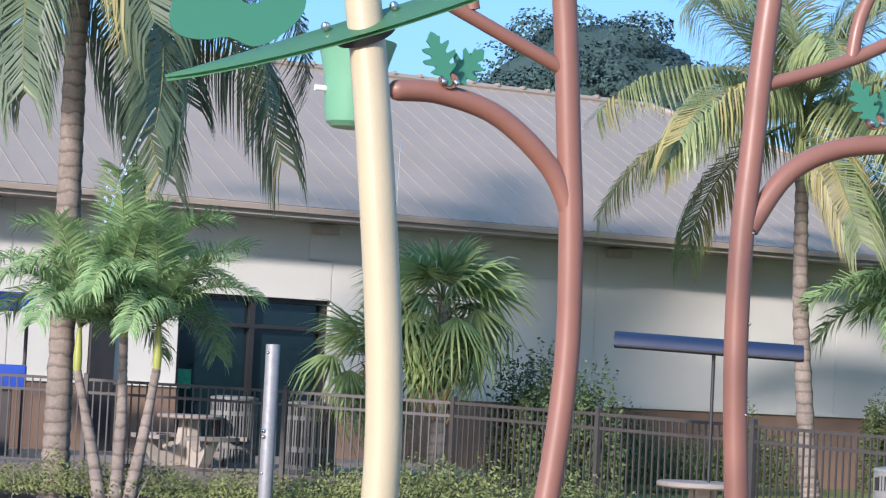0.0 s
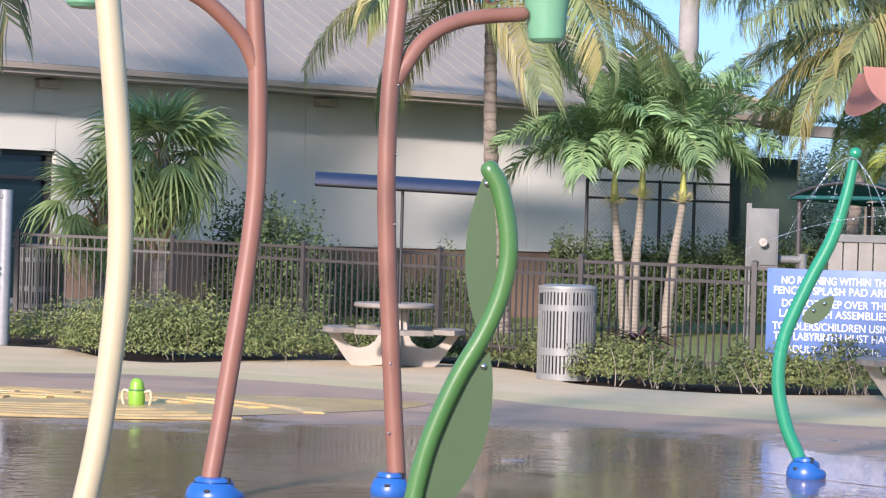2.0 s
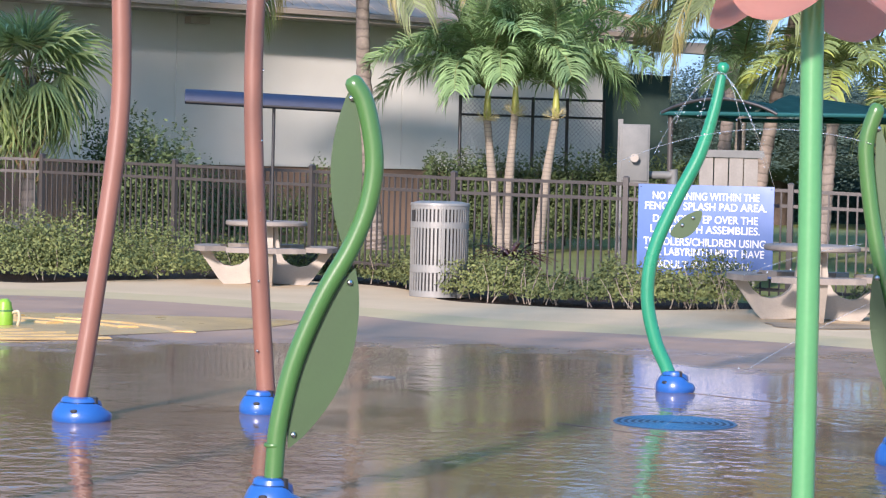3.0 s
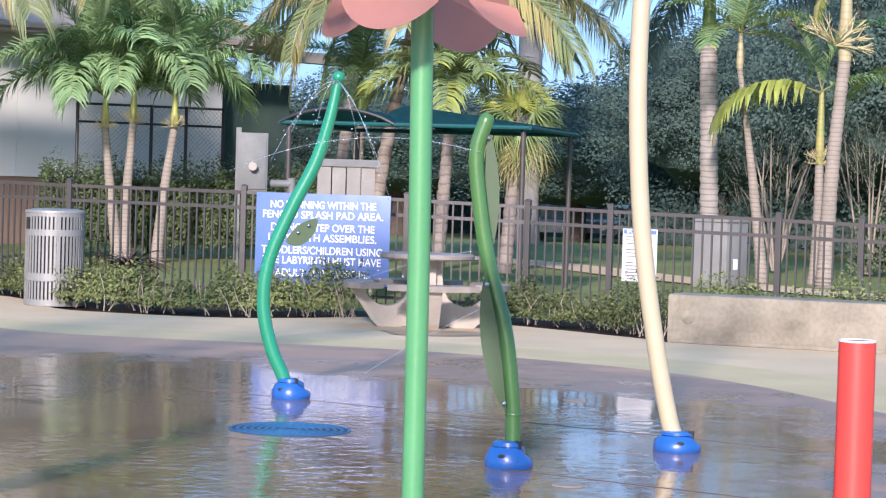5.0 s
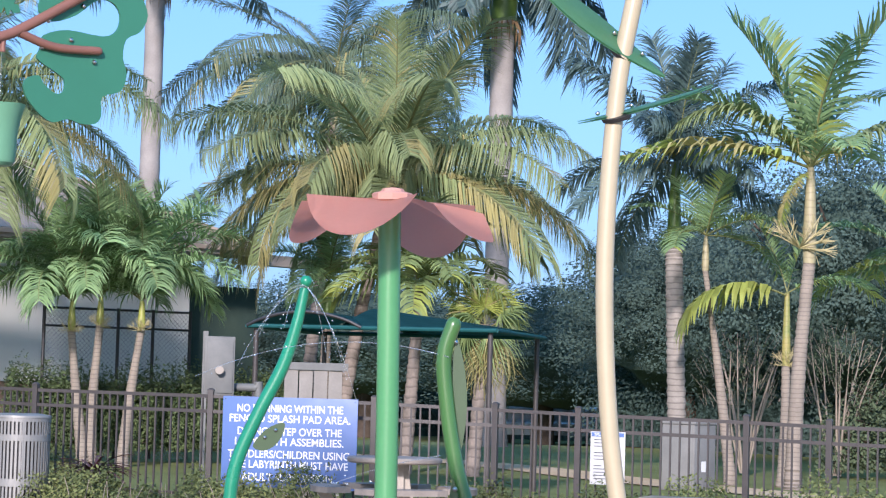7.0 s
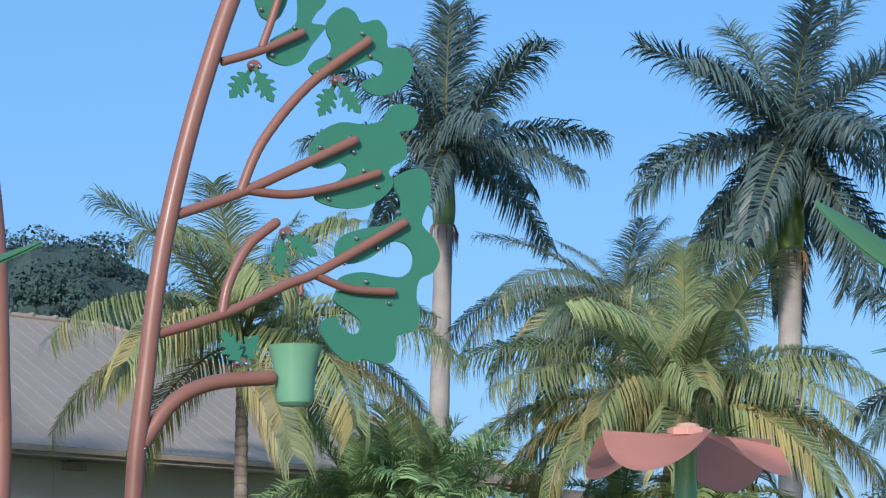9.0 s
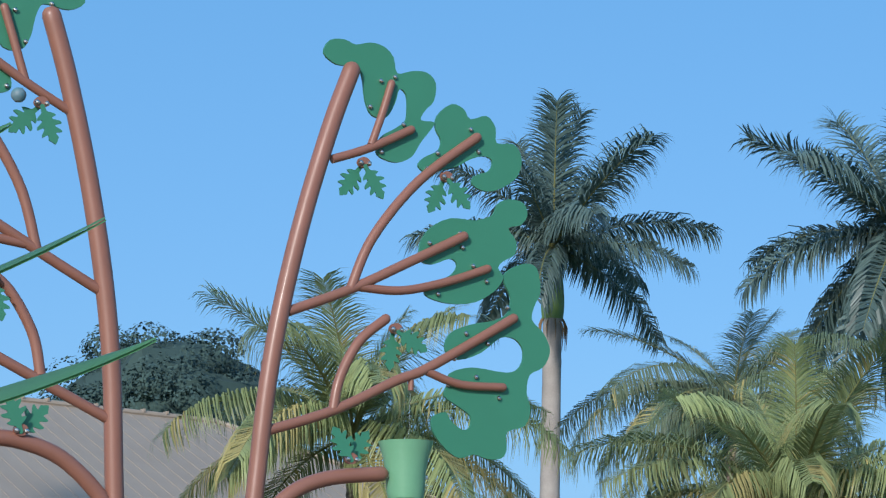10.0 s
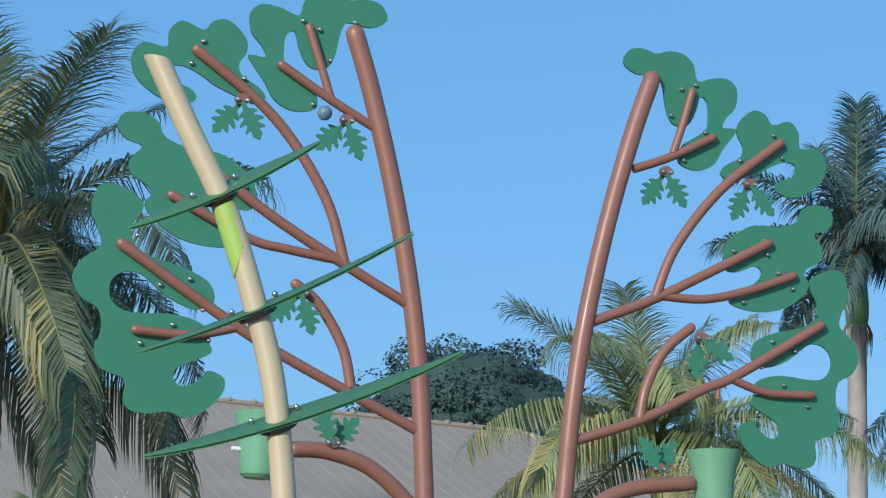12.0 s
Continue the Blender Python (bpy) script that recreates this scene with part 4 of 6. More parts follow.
def pod_leaf(name, at, facing, stem, upper, lower, flip, label):
    """Twisted sprout: a bent stem with two leaf plates bolted along it."""
    ob = thing(name, (*at, 0.008), label, "play feature", "twisted sprouts", -facing)
    part("stem", tube(bmesh.new(), [(x, 0, z) for x, z in stem], 0.041, 20, dome=True), STEM, ob)
    part("stem_ring", lathe(bmesh.new(), [(0.041, 0.27), (0.0435, 0.274), (0.0435, 0.282), (0.041, 0.286)], 20, at=(stem[0][0], 0, 0)), STEM, ob)
    base_clamp(ob, 0.125, 0.12, 0.3)
    for (x0, z0), (x1, z1), wl, wr, off in (upper, lower):
        a, b = Vector((x0, z0)), Vector((x1, z1))
        d = b - a
        nrm = Vector((-d.y, d.x)).normalized()
        pts = []
        for i in range(13):
            t = i / 12
            pts.append(a + d * t + nrm * wl * math.sin(math.pi * t) ** 0.8)
        for i in range(11, 0, -1):
            t = i / 12
            pts.append(a + d * t - nrm * wr * math.sin(math.pi * t) ** 0.8)
        part("leaf_plate", plate(bmesh.new(), [tuple(p) for p in pts], 0.016, lambda x, y, z: Vector((x, y + off, z))), LEAFPLATE, ob, "flat green leaf plate", smooth=False)
        for t in (0.08, 0.92):
            q = a + d * t
            bolt(ob, (q.x, off - 0.015, q.y), 0.014)
    return ob


pod_leaf("twisted_sprout", (-2.56, 9.38), -13.0, [(0, 0.05), (0.005, 0.2), (0.02, 0.38), (0.08, 0.64), (0.19, 0.91), (0.31, 1.13), (0.38, 1.32), (0.40, 1.51), (0.36, 1.73), (0.31, 1.82)],
         ((0.30, 1.82), (0.30, 1.08), 0.05, 0.085, 0.02), ((0.33, 1.04), (0.06, 0.26), 0.12, 0.09, 0.02), 1, "green twisted sprout with two leaf plates on a blue base")
pod_leaf("twisted_sprout", (0.07, 11.95), 0.0, [(0.02, 0.05), (0.02, 0.2), (0.01, 0.38), (-0.04, 0.73), (-0.14, 1.09), (-0.20, 1.44), (-0.215, 1.66), (-0.17, 1.82)],
         ((-0.16, 1.78), (-0.13, 1.10), 0.055, 0.02, 0.02), ((-0.15, 1.02), (-0.02, 0.28), 0.02, 0.075, -0.05), -1, "green twisted sprout with leaf plates turned edge-on")

# spraying teal sprout
ob = thing("spray_sprout", (-1.40, 15.27, 0.008), "teal green bent spray stem with a ball nozzle", "play feature", turn=5.0)
part("stem", tube(bmesh.new(), [(-0.02, 0, 0.05), (-0.06, 0, 0.16), (-0.14, 0, 0.34), (-0.20, 0, 0.62), (-0.17, 0, 0.93), (-0.03, 0, 1.28), (0.12, 0, 1.59), (0.21, 0, 1.89), (0.255, 0, 2.13)], [0.046] * 5 + [0.046, 0.045, 0.04, 0.032], 20), TEAL, ob)
part("nozzle_ball", ball(bmesh.new(), (0.262, 0, 2.175), 0.042, 16), TEAL, ob)
base_clamp(ob, 0.13, 0.12)
lp = [(0.0, 0.0), (0.06, 0.09), (0.13, 0.14), (0.205, 0.16), (0.20, 0.09), (0.15, 0.01), (0.07, -0.03)]
leaf = part("leaf_plate", plate(bmesh.new(), [(-0.06 + p[0], 1.06 + p[1]) for p in spline(lp, 4, True)], 0.014, lambda x, y, z: Vector((x, y - 0.05, z))), LEAFPLATE, ob, smooth=False)
for x, z in ((0.02, 1.12), (0.09, 1.17)):
    bolt(ob, (x, -0.06, z), 0.014)

# flower
ob = thing("spray_flower", (-0.319, 8.87, 0.008), "salmon flower on a bright green pole with a blue base", "play feature", turn=2.0)
part("pole", tube(bmesh.new(), [(0.01, 0, 0.05), (0.005, 0, 1.2), (-0.01, 0, 2.214)], 0.0441, 24), POLE_GREEN, ob)
base_clamp(ob, 0.127, 0.12)
part("flower_cap", lathe(bmesh.new(), [(0.0, 2.211), (0.079, 2.211), (0.081, 2.236), (0.073, 2.242), (0.049, 2.245), (0.041, 2.258), (0.0, 2.264)], 8, caps=False), PETAL, ob, smooth=False)
for k, mid in enumerate((-114, -26, 66, 160)):
    bm = bmesh.new()
    a0 = radians(mid)
    rows = []
    for i in range(13):
        t = i / 12
        row = []
        for j in range(17):
            q = j / 16 * 2 - 1
            rr = 0.033 + 0.375 * t * (1 - 0.10 * q * q)
            spread = q * (0.80 - 0.12 * t)
            dz = -(0.178, 0.135, 0.215, 0.155)[k] * t ** 1.25 * (1 - abs(q) ** (2.0, 2.6, 2.0, 2.3)[k]) - (0.0, 0.045, 0.0, 0.03)[k] * t * t
            row.append(bm.verts.new((rr * math.cos(spread), rr * math.sin(spread), 2.215 + 0.94 * dz + 0.003 * (k % 2))))
        rows.append(row)
    for a, b in zip(rows, rows[1:]):
        for j in range(16):
            bm.faces.new((a[j], a[j + 1], b[j + 1], b[j]))
    bmesh.ops.solidify(bm, geom=bm.faces[:], thickness=0.006)
    bmesh.ops.rotate(bm, verts=bm.verts[:], cent=(0, 0, 0), matrix=Matrix.Rotation(a0, 3, "Z"))
    part("petal", bm, PETAL, ob, "curved translucent salmon petal")

# red post
ob = thing("spray_post", (1.60, 10.17, 0.008), "plain red steel post with an open pale rim", "play feature")
part("tube", lathe(bmesh.new(), [(0.083, 0), (0.083, 0.833)], 32, caps=False), RED, ob)
part("rim", lathe(bmesh.new(), [(0.083, 0.833), (0.083, 0.842), (0.079, 0.842), (0.079, 0.79), (0.0, 0.79)], 32, caps=False), WHITE, ob, "pale worn rim")
part("cap", lathe(bmesh.new(), [(0.0, 0.838), (0.074, 0.838), (0.077, 0.81)], 24, caps=False), BLACK, ob)

# blue drain grate: concentric rings
ob = thing("drain_grate", (-1.22, 13.38, 0.0085), "round blue drain grate set in the pad", "drain")
part("disc", lathe(bmesh.new(), [(0.0, 0.0), (0.365, 0.0), (0.365, 0.001), (0.0, 0.001)], 40, caps=False), NAVY, ob)
for k in range(8):
    rr = 0.06 + 0.042 * k
    part("ring", lathe(bmesh.new(), [(rr - 0.010, 0.001), (rr - 0.006, 0.005), (rr + 0.006, 0.005), (rr + 0.010, 0.001)], 36, caps=False), GRATE, ob)
for x, y in ((0.53, 15.78), (0.37, 11.28), (-3.42, 15.33), (-0.73, 9.67)):
    ob = thing("floor_jet", (x, y, 0.009), "small round steel floor jet in the pad", "water jet", "floor jets")
    part("plate", lathe(bmesh.new(), [(0.0, 0.0), (0.085, 0.0), (0.08, 0.006), (0.03, 0.007), (0.0, 0.004)], 24, caps=False), TABLE_TOP, ob)

# little lime sprayers on the labyrinth floor
for at in ((-7.52, 18.55), (-10.58, 19.09)):
    ob = thing("low_sprayer", (*at, 0.013), "small lime green sprayer with pale curved handles", "play feature", "low sprayers")
    part("body", lathe(bmesh.new(), [(0.0, 0.0), (0.07, 0.0), (0.075, 0.1), (0.06, 0.17), (0.055, 0.2), (0.03, 0.225), (0.0, 0.23)], 18, caps=False), LIMEPART, ob)
    part("slot", lathe(bmesh.new(), [(0.070, 0.118), (0.0765, 0.120), (0.0755, 0.132), (0.068, 0.134)], 18, caps=False), STEM, ob, "dark slot round the body")
    for s in (-1, 1):
        part("handle", tube(bmesh.new(), [(s * 0.05, 0, 0.10), (s * 0.12, 0, 0.12), (s * 0.135, 0, 0.06), (s * 0.12, 0, 0.0)], 0.014, 8), CREAM, ob)

# low ridges of the labyrinth on the ochre floor
lab = thing("labyrinth_ridges", (-8.75, 18.3, 0.012), "low ochre ridges of the floor labyrinth with pale edges", "play feature")
for k in range(6):
    rx, ry = 2.9 - 0.42 * k, 1.42 - 0.22 * k
    for a0, a1 in ((8 + 17 * k, 62 + 13 * k), (71 + 13 * k, 118 + 9 * k), (126 + 9 * k, 168 + 7 * k), (188 + 11 * k, 246 + 5 * k), (254 + 5 * k, 330 + 6 * k)):
        bm = bmesh.new()
        n = 26
        ring = []
        for i in range(n + 1):
            a = radians(a0 + (a1 - a0) * i / n)
            c, s_ = math.cos(a), math.sin(a)
            ring.append([bm.verts.new((c * (rx + d), s_ * (ry + d), z)) for d, z in ((-0.09 - 0.02 * math.sin(5 * a + k), 0.0), (-0.06, 0.016), (0.06 + 0.03 * math.sin(4 * a), 0.016), (0.09 + 0.03 * math.sin(4 * a), 0.0))])
        for p, q in zip(ring, ring[1:]):
            for j in range(3):
                bm.faces.new((p[j], p[j + 1], q[j + 1], q[j]))
        bm.faces.new(ring[0])
        bm.faces.new(ring[-1][::-1])
        part("ridge", bm, PALE_RIDGE if (k + int(a0)) % 3 == 0 else ORANGE, lab, smooth=False)
ob = thing("spiky_plant", (-9.97, 20.0, 0.012), "small spiky green plant ornament on a pale stub", "ornament")
part("stub", lathe(bmesh.new(), [(0.035, 0), (0.03, 0.13), (0.02, 0.14)], 12), CREAM, ob)
for k in range(11):
    a, l = k * 2.4, 0.20 + 0.06 * (k % 3)
    o = Vector((math.cos(a), math.sin(a), 0))
    e = 0.35 + 0.25 * (k % 4)
    part("spike", tube(bmesh.new(), [Vector((0, 0, 0.12)), Vector((0, 0, 0.12)) + (o + Vector((0, 0, e))).normalized() * l * 0.6, Vector((0, 0, 0.12)) + (o * 1.2 + Vector((0, 0, e * 0.8))).normalized() * l], [0.011, 0.009, 0.001], 6, 3), STEM, ob)


# thin streams of water
def stream(name, label, start, end, peak, r=0.004, drops=0, seed=0):
    a, b = Vector(start), Vector(end)
    ob = thing(name, start, label, "water", "water streams")
    pts = []
    for i in range(13):
        t = i / 12
        p = (b - a) * t
        p.z += peak * 4 * t * (1 - t)
        pts.append(p)
    part("jet", tube(bmesh.new(), pts, [r * (1 - 0.45 * i / 12) for i in range(13)], 6, 2), WATER, ob)
    rng = random.Random(seed)
    for k in range(drops):
        t = rng.uniform(0.55, 1.0)
        p = (b - a) * t
        p.z += peak * 4 * t * (1 - t)
        part("drop", ball(bmesh.new(), p + Vector((rng.uniform(-.03, .03), rng.uniform(-.03, .03), rng.uniform(-.05, .05))), rng.uniform(0.003, 0.006), 6), WATER, ob)


TIP = Vector((-1.14, 15.25, 2.15))
for k, (dx, dy, dz) in enumerate(((-0.30, -0.05, -0.35), (-0.45, 0.1, -0.55), (0.16, -0.1, -0.45), (0.30, -0.05, -0.62), (0.36, 0.05, -0.75), (-0.12, -0.2, -0.3))):
    stream("spray_stream", "thin arc of water from the sprout's ball nozzle", TIP, TIP + Vector((dx, dy, dz)), 0.10, 0.0022, 7, k)
stream("spray_stream", "long thin arc of water from the twisted sprout", (-0.12, 11.9, 1.655), (-1.51, 12.43, 1.52), 0.127, 0.0022, 8, 9)
stream("spray_stream", "thin jet of water from the twisted sprout", (-0.15, 11.9, 1.14), (-0.72, 11.5, 0.98), 0.02, 0.002, 4, 10)
stream("spray_stream", "thin jet of water from the twisted sprout", (-0.10, 11.9, 0.84), (-1.26, 12.95, 0.02), 0.04, 0.0016, 6, 11)
stream("drip_stream", "broken trickle of water off the leaf blade tip", (-4.27, 8.45, 2.42), (-4.37, 8.4, 2.12), 0.03, 0.0022, 26, 12)
stream("drip_stream", "thin trickle of water from the tipping bucket", (-4.95, 11.85, 2.74), (-4.96, 11.85, 1.6), 0.0, 0.0018, 16, 13)
stream("drip_stream", "thin trickle of water from the spout into the bucket", (-2.88, 13.54, 3.43), (-2.88, 13.54, 2.95), 0.0, 0.002, 6, 14)
# ---------------------------------------------------------------- fence
FENCE = [(-30.0, 24.5, 1.56), (-24.5, 26.6, 1.54), (-19.0, 28.3, 1.52), (-16.6, 29.2, 1.50), (-14.0, 29.9, 1.47), (-11.7, 30.1, 1.44), (-9.4, 29.0, 1.41), (-7.2, 27.8, 1.38), (-5.1, 26.4, 1.35), (-2.95, 25.5, 1.34), (-1.1, 25.25, 1.31),
         (0.25, 25.1, 1.275), (1.15, 24.75, 1.255), (2.9, 24.1, 1.225), (3.72, 23.75, 1.205), (5.6, 22.95, 1.18), (7.6, 22.1, 1.16), (9.6, 21.1, 1.15), (13.5, 19.0, 1.15)]
H_FENCE = 1.24
fence_post = box(bmesh.new(), (-0.032, -0.032, 0), (0.032, 0.032, 1.0), 0.004)
fence_post = mesh_of("fence_post", fence_post, BRONZE, False)
picket_mesh = mesh_of("picket", box(bmesh.new(), (-0.0095, -0.0095, 0), (0.0095, 0.0095, 1.0)), BRONZE, False)
cap_mesh = mesh_of("post_cap", lathe(bmesh.new(), [(0.05, 0.0), (0.05, 0.012), (0.02, 0.03)], 4), BRONZE, False)
for (x0, y0, t0), (x1, y1, t1) in zip(FENCE, FENCE[1:]):
    d = Vector((x1 - x0, y1 - y0))
    ln, ang = d.length, math.degrees(math.atan2(d.y, d.x))
    z0, z1 = t0 - H_FENCE, t1 - H_FENCE
    panel = thing("fence_panel", (x0, y0, z0), "dark bronze aluminium picket fence panel behind the hedge", "fence", "perimeter fence", ang)
    rise = (z1 - z0) / ln
    part("post", fence_post, None, panel, at=Matrix.Diagonal((1, 1, H_FENCE + 0.04, 1)))
    part("post_cap", cap_mesh, None, panel, at=pose(0, 0, H_FENCE + 0.04, 0, 0, 45))
    for zr in (H_FENCE - 0.02, H_FENCE - 0.19, 0.12):
        bm = box(bmesh.new(), (0.033, -0.014, -0.019), (ln - 0.033, 0.014, 0.019))
        for v in bm.verts:
            v.co.z += zr + v.co.x * rise
        part("rail", bm, BRONZE, panel, smooth=False)
    n = max(2, round(ln / 0.103))
    if x1 > -20 and x0 < 9:
        for i in range(1, n):
            x = ln * i / n
            part("picket", picket_mesh, None, panel, at=Matrix.Translation((x, 0, 0.05 + x * rise)) @ Matrix.Diagonal((1, 1, H_FENCE - 0.09, 1)))
    else:
        bm = bmesh.new()
        for i in range(1, n):
            x = ln * i / n
            box(bm, (x - 0.0095, -0.0095, 0.05 + x * rise), (x + 0.0095, 0.0095, H_FENCE - 0.04 + x * rise))
        tagged(part("pickets", bm, BRONZE, panel, smooth=False), kind="stuff")


# ---------------------------------------------------------------- signs
def words(text, size, at, parent, mat, align="CENTER"):
    """Flat raised lettering as a mesh; it reads along local x and stands along local z."""
    cu = bpy.data.curves.new("lettering", "FONT")
    cu.body, cu.size, cu.align_x, cu.extrude, cu.offset = text, size, align, 0.001, 0.012 * size
    tmp = bpy.data.objects.new("lettering", cu)
    me = bpy.data.meshes.new_from_object(tmp)
    me.materials.clear()
    me.materials.append(mat)
    bpy.data.objects.remove(tmp)
    ob = new("lettering", me)
    ob.parent = parent
    ob.matrix_basis = Matrix.Translation(at) @ Matrix.Rotation(radians(90), 4, "X")
    return ob


SW, SH = 1.53, 1.0
sign = thing("rules_sign", (-2.77, 25.14, 0.33), "blue rules sign with white lettering fixed to the fence", "sign", turn=-9.5)
part("board", box(bmesh.new(), (0, 0, 0), (SW, 0.012, SH), 0.004), SIGNBLUE, sign)
for i, line in enumerate(("NO RUNNING WITHIN THE", "FENCED SPLASH PAD AREA.", "DO NOT STEP OVER THE", "LABYRINTH ASSEMBLIES.", "TODDLERS/CHILDREN USING", "THE LABYRINTH MUST HAVE", "ADULT SUPERVISION.")):
    w = words(line, 0.118, (SW / 2, -0.003, SH - 0.165 - 0.112 * i - 0.028 * (i // 2)), sign, WHITE)
    width = max(v.co.x for v in w.data.vertices) - min(v.co.x for v in w.data.vertices)
    want = (1.20, 1.37, 1.18, 1.23, 1.375, 1.345, 1.06)[i]
    w.matrix_basis = w.matrix_basis @ Matrix.Diagonal((want / width, 1.0, 1.0, 1.0))
for x in (0.03, SW - 0.03):
    for z in (0.03, SH - 0.03):
        part("screw", ball(bmesh.new(), (x, -0.002, z), 0.008, 8), STEEL, sign)

sign = thing("notice_sign", (1.28, 24.62, 0.49), "white notice board with a blue heading on the fence", "sign", turn=-20.0)
part("board", box(bmesh.new(), (0, 0, 0), (0.39, 0.008, 0.57), 0.003), NOTICE, sign)
part("heading", box(bmesh.new(), (0.012, -0.002, 0.515), (0.378, -0.0005, 0.56)), SIGNBLUE, sign, "blue heading band", smooth=False)
words("SPLASH", 0.045, (0.12, -0.004, 0.523), sign, WHITE)
rnd = random.Random(5)
for i in range(13):
    if i in (3, 7):
        continue
    part("text_line", box(bmesh.new(), (0.04, -0.002, 0.478 - 0.035 * i), (0.12 + rnd.random() * 0.23, -0.0005, 0.487 - 0.035 * i)), INK, sign, smooth=False)


# ---------------------------------------------------------------- tables, bins and posts
def picnic_table(at, turn, label, z=0.0):
    ob = thing("picnic_table", (*at, z), label, "picnic table", "concrete picnic tables", turn)
    part("tabletop", lathe(bmesh.new(), [(0.0, 0.70), (0.47, 0.70), (0.49, 0.715), (0.49, 0.745), (0.475, 0.76), (0.0, 0.76)], 40, caps=False), TABLE_TOP, ob, "round weathered concrete tabletop")
    part("pedestal", box(bmesh.new(), (-0.10, -0.10, 0.0), (0.10, 0.10, 0.70), 0.012), TABLE_C, ob)
    for k in range(4):
        a = k * 90 + 45
        # curved wing that carries the seat
        prof = [(0.09, 0.02), (0.30, 0.0), (0.50, 0.0), (0.56, 0.06), (0.80, 0.40), (0.66, 0.40), (0.60, 0.30), (0.50, 0.225), (0.40, 0.21), (0.30, 0.235), (0.22, 0.30), (0.17, 0.40), (0.15, 0.55), (0.14, 0.70), (0.09, 0.70)]
        wing = part("wing", plate(bmesh.new(), prof, 0.165, flat), TABLE_C, ob, at=pose(0, 0, 0, 0, 0, a), smooth=False)
        bm = bmesh.new()
        out = []
        for i in range(9):
            an = radians(-33 + 66 * i / 8)
            out.append((0.86 * math.cos(an), 0.86 * math.sin(an)))
        for i in range(8, -1, -1):
            an = radians(-33 + 66 * i / 8)
            out.append((0.56 * math.cos(an), 0.56 * math.sin(an)))
        lo = [bm.verts.new((*p, 0.40)) for p in out]
        hi = [bm.verts.new((*p, 0.46)) for p in out]
        bm.faces.new(lo[::-1])
        bm.faces.new(hi)
        for i in range(len(out)):
            j = (i + 1) % len(out)
            bm.faces.new((lo[i], lo[j], hi[j], hi[i]))
        part("seat", bm, TABLE_TOP, ob, "curved weathered concrete seat", at=pose(0, 0, 0, 0, 0, a), smooth=False)
    return ob


table = picnic_table((-7.37, 26.33), -29.4, "round concrete picnic table under a folded navy awning")
picnic_table((-0.79, 23.40), -37.0, "round concrete picnic table with four curved seats")
picnic_table((-16.97, 32.9), 10.0, "round concrete picnic table on the raised terrace", 0.25)
# folded umbrella over the table: pole and a long furled cover
umb = thing("table_awning", (-7.37, 26.33, 0.76), "navy awning on a thin black pole over the table", "awning", turn=15.6)
part("pole", tube(bmesh.new(), [(0.06, 0, -0.76), (0.06, 0, 1.41)], 0.02, 12, 1), BLACK, umb)
bm = bmesh.new()
rows = []
for i in range(13):
    x = -1.0 + 2.0 * i / 12
    rows.append([bm.verts.new((x, 0.16 * math.cos(a) * (1.0 if 0 <= a <= math.pi else 0.9), 1.38 - 0.03 * x + (0.15 * math.sin(a) if math.sin(a) > 0 else 0.03 * math.sin(a)))) for a in (2 * math.pi * j / 16 for j in range(16))])
for a, b in zip(rows, rows[1:]):
    for j in range(16):
        bm.faces.new((a[j], a[(j + 1) % 16], b[(j + 1) % 16], b[j]))
bm.faces.new(rows[0][::-1])
bm.faces.new(rows[-1])
part("cover", bm, NAVY, umb, "navy fabric cover")
part("rail", tube(bmesh.new(), [(-0.98, -0.165, 1.404), (0.98, -0.165, 1.346)], 0.014, 8, 1), BLACK, umb)


def slatted_bin(at, z, mat, label, h=1.0, r=0.305):
    ob = thing("litter_bin", (*at, z), label, "litter bin", "slatted litter bins")
    part("liner", lathe(bmesh.new(), [(0.0, 0.03), (r - 0.03, 0.03), (r - 0.03, h - 0.05), (0.0, h - 0.05)], 28, caps=False), BLACK, ob, "dark inner liner")
    for z0, z1 in ((0.0, 0.075), (0.25 * h + 0.01, 0.345 * h), (0.73 * h, 0.80 * h), (0.93 * h, 0.975 * h)):
        part("band", lathe(bmesh.new(), [(r - 0.012, z0), (r, z0 + 0.004), (r, z1 - 0.004), (r - 0.012, z1)], 40, caps=False), mat, ob)
    part("lid", lathe(bmesh.new(), [(0.0, h + 0.015), (r - 0.10, h + 0.015), (r + 0.004, h - 0.005), (r + 0.008, h - 0.03), (r - 0.006, h - 0.032)], 40, caps=False), mat, ob)
    slat = bmesh.new()
    for z0, z1 in ((0.07, 0.26 * h), (0.34 * h, 0.74 * h), (0.79 * h, 0.935 * h)):
        box(slat, (r - 0.010, -0.0125, z0), (r - 0.002, 0.0125, z1))
    slat = mesh_of("slat", slat, mat, False)
    for k in range(46):
        part("slat", slat, None, ob, at=pose(0, 0, 0, 0, 0, k * 360 / 46))
    part("door_edge", box(bmesh.new(), (r - 0.004, -0.008, 0.06), (r + 0.004, 0.008, h - 0.06)), mat, ob, at=pose(0, 0, 0, 0, 0, -74), smooth=False)
    part("plate", box(bmesh.new(), (r - 0.004, -0.04, 0.80 * h), (r + 0.005, 0.03, 0.92 * h)), BLACK, ob, "dark label plate", at=pose(0, 0, 0, 0, 0, -142), smooth=False)
    return ob


slatted_bin((-5.0, 25.1), 0, SILVER, "silver slatted steel litter bin on the concrete walk", 1.06, 0.33)
slatted_bin((-16.6, 33.6), 0.25, GREYBOX, "dark slatted litter bin behind the fence", 1.05, 0.36)
slatted_bin((-15.54, 34.1), 0.25, GREYBOX, "dark slatted litter bin behind the fence", 1.02, 0.38)

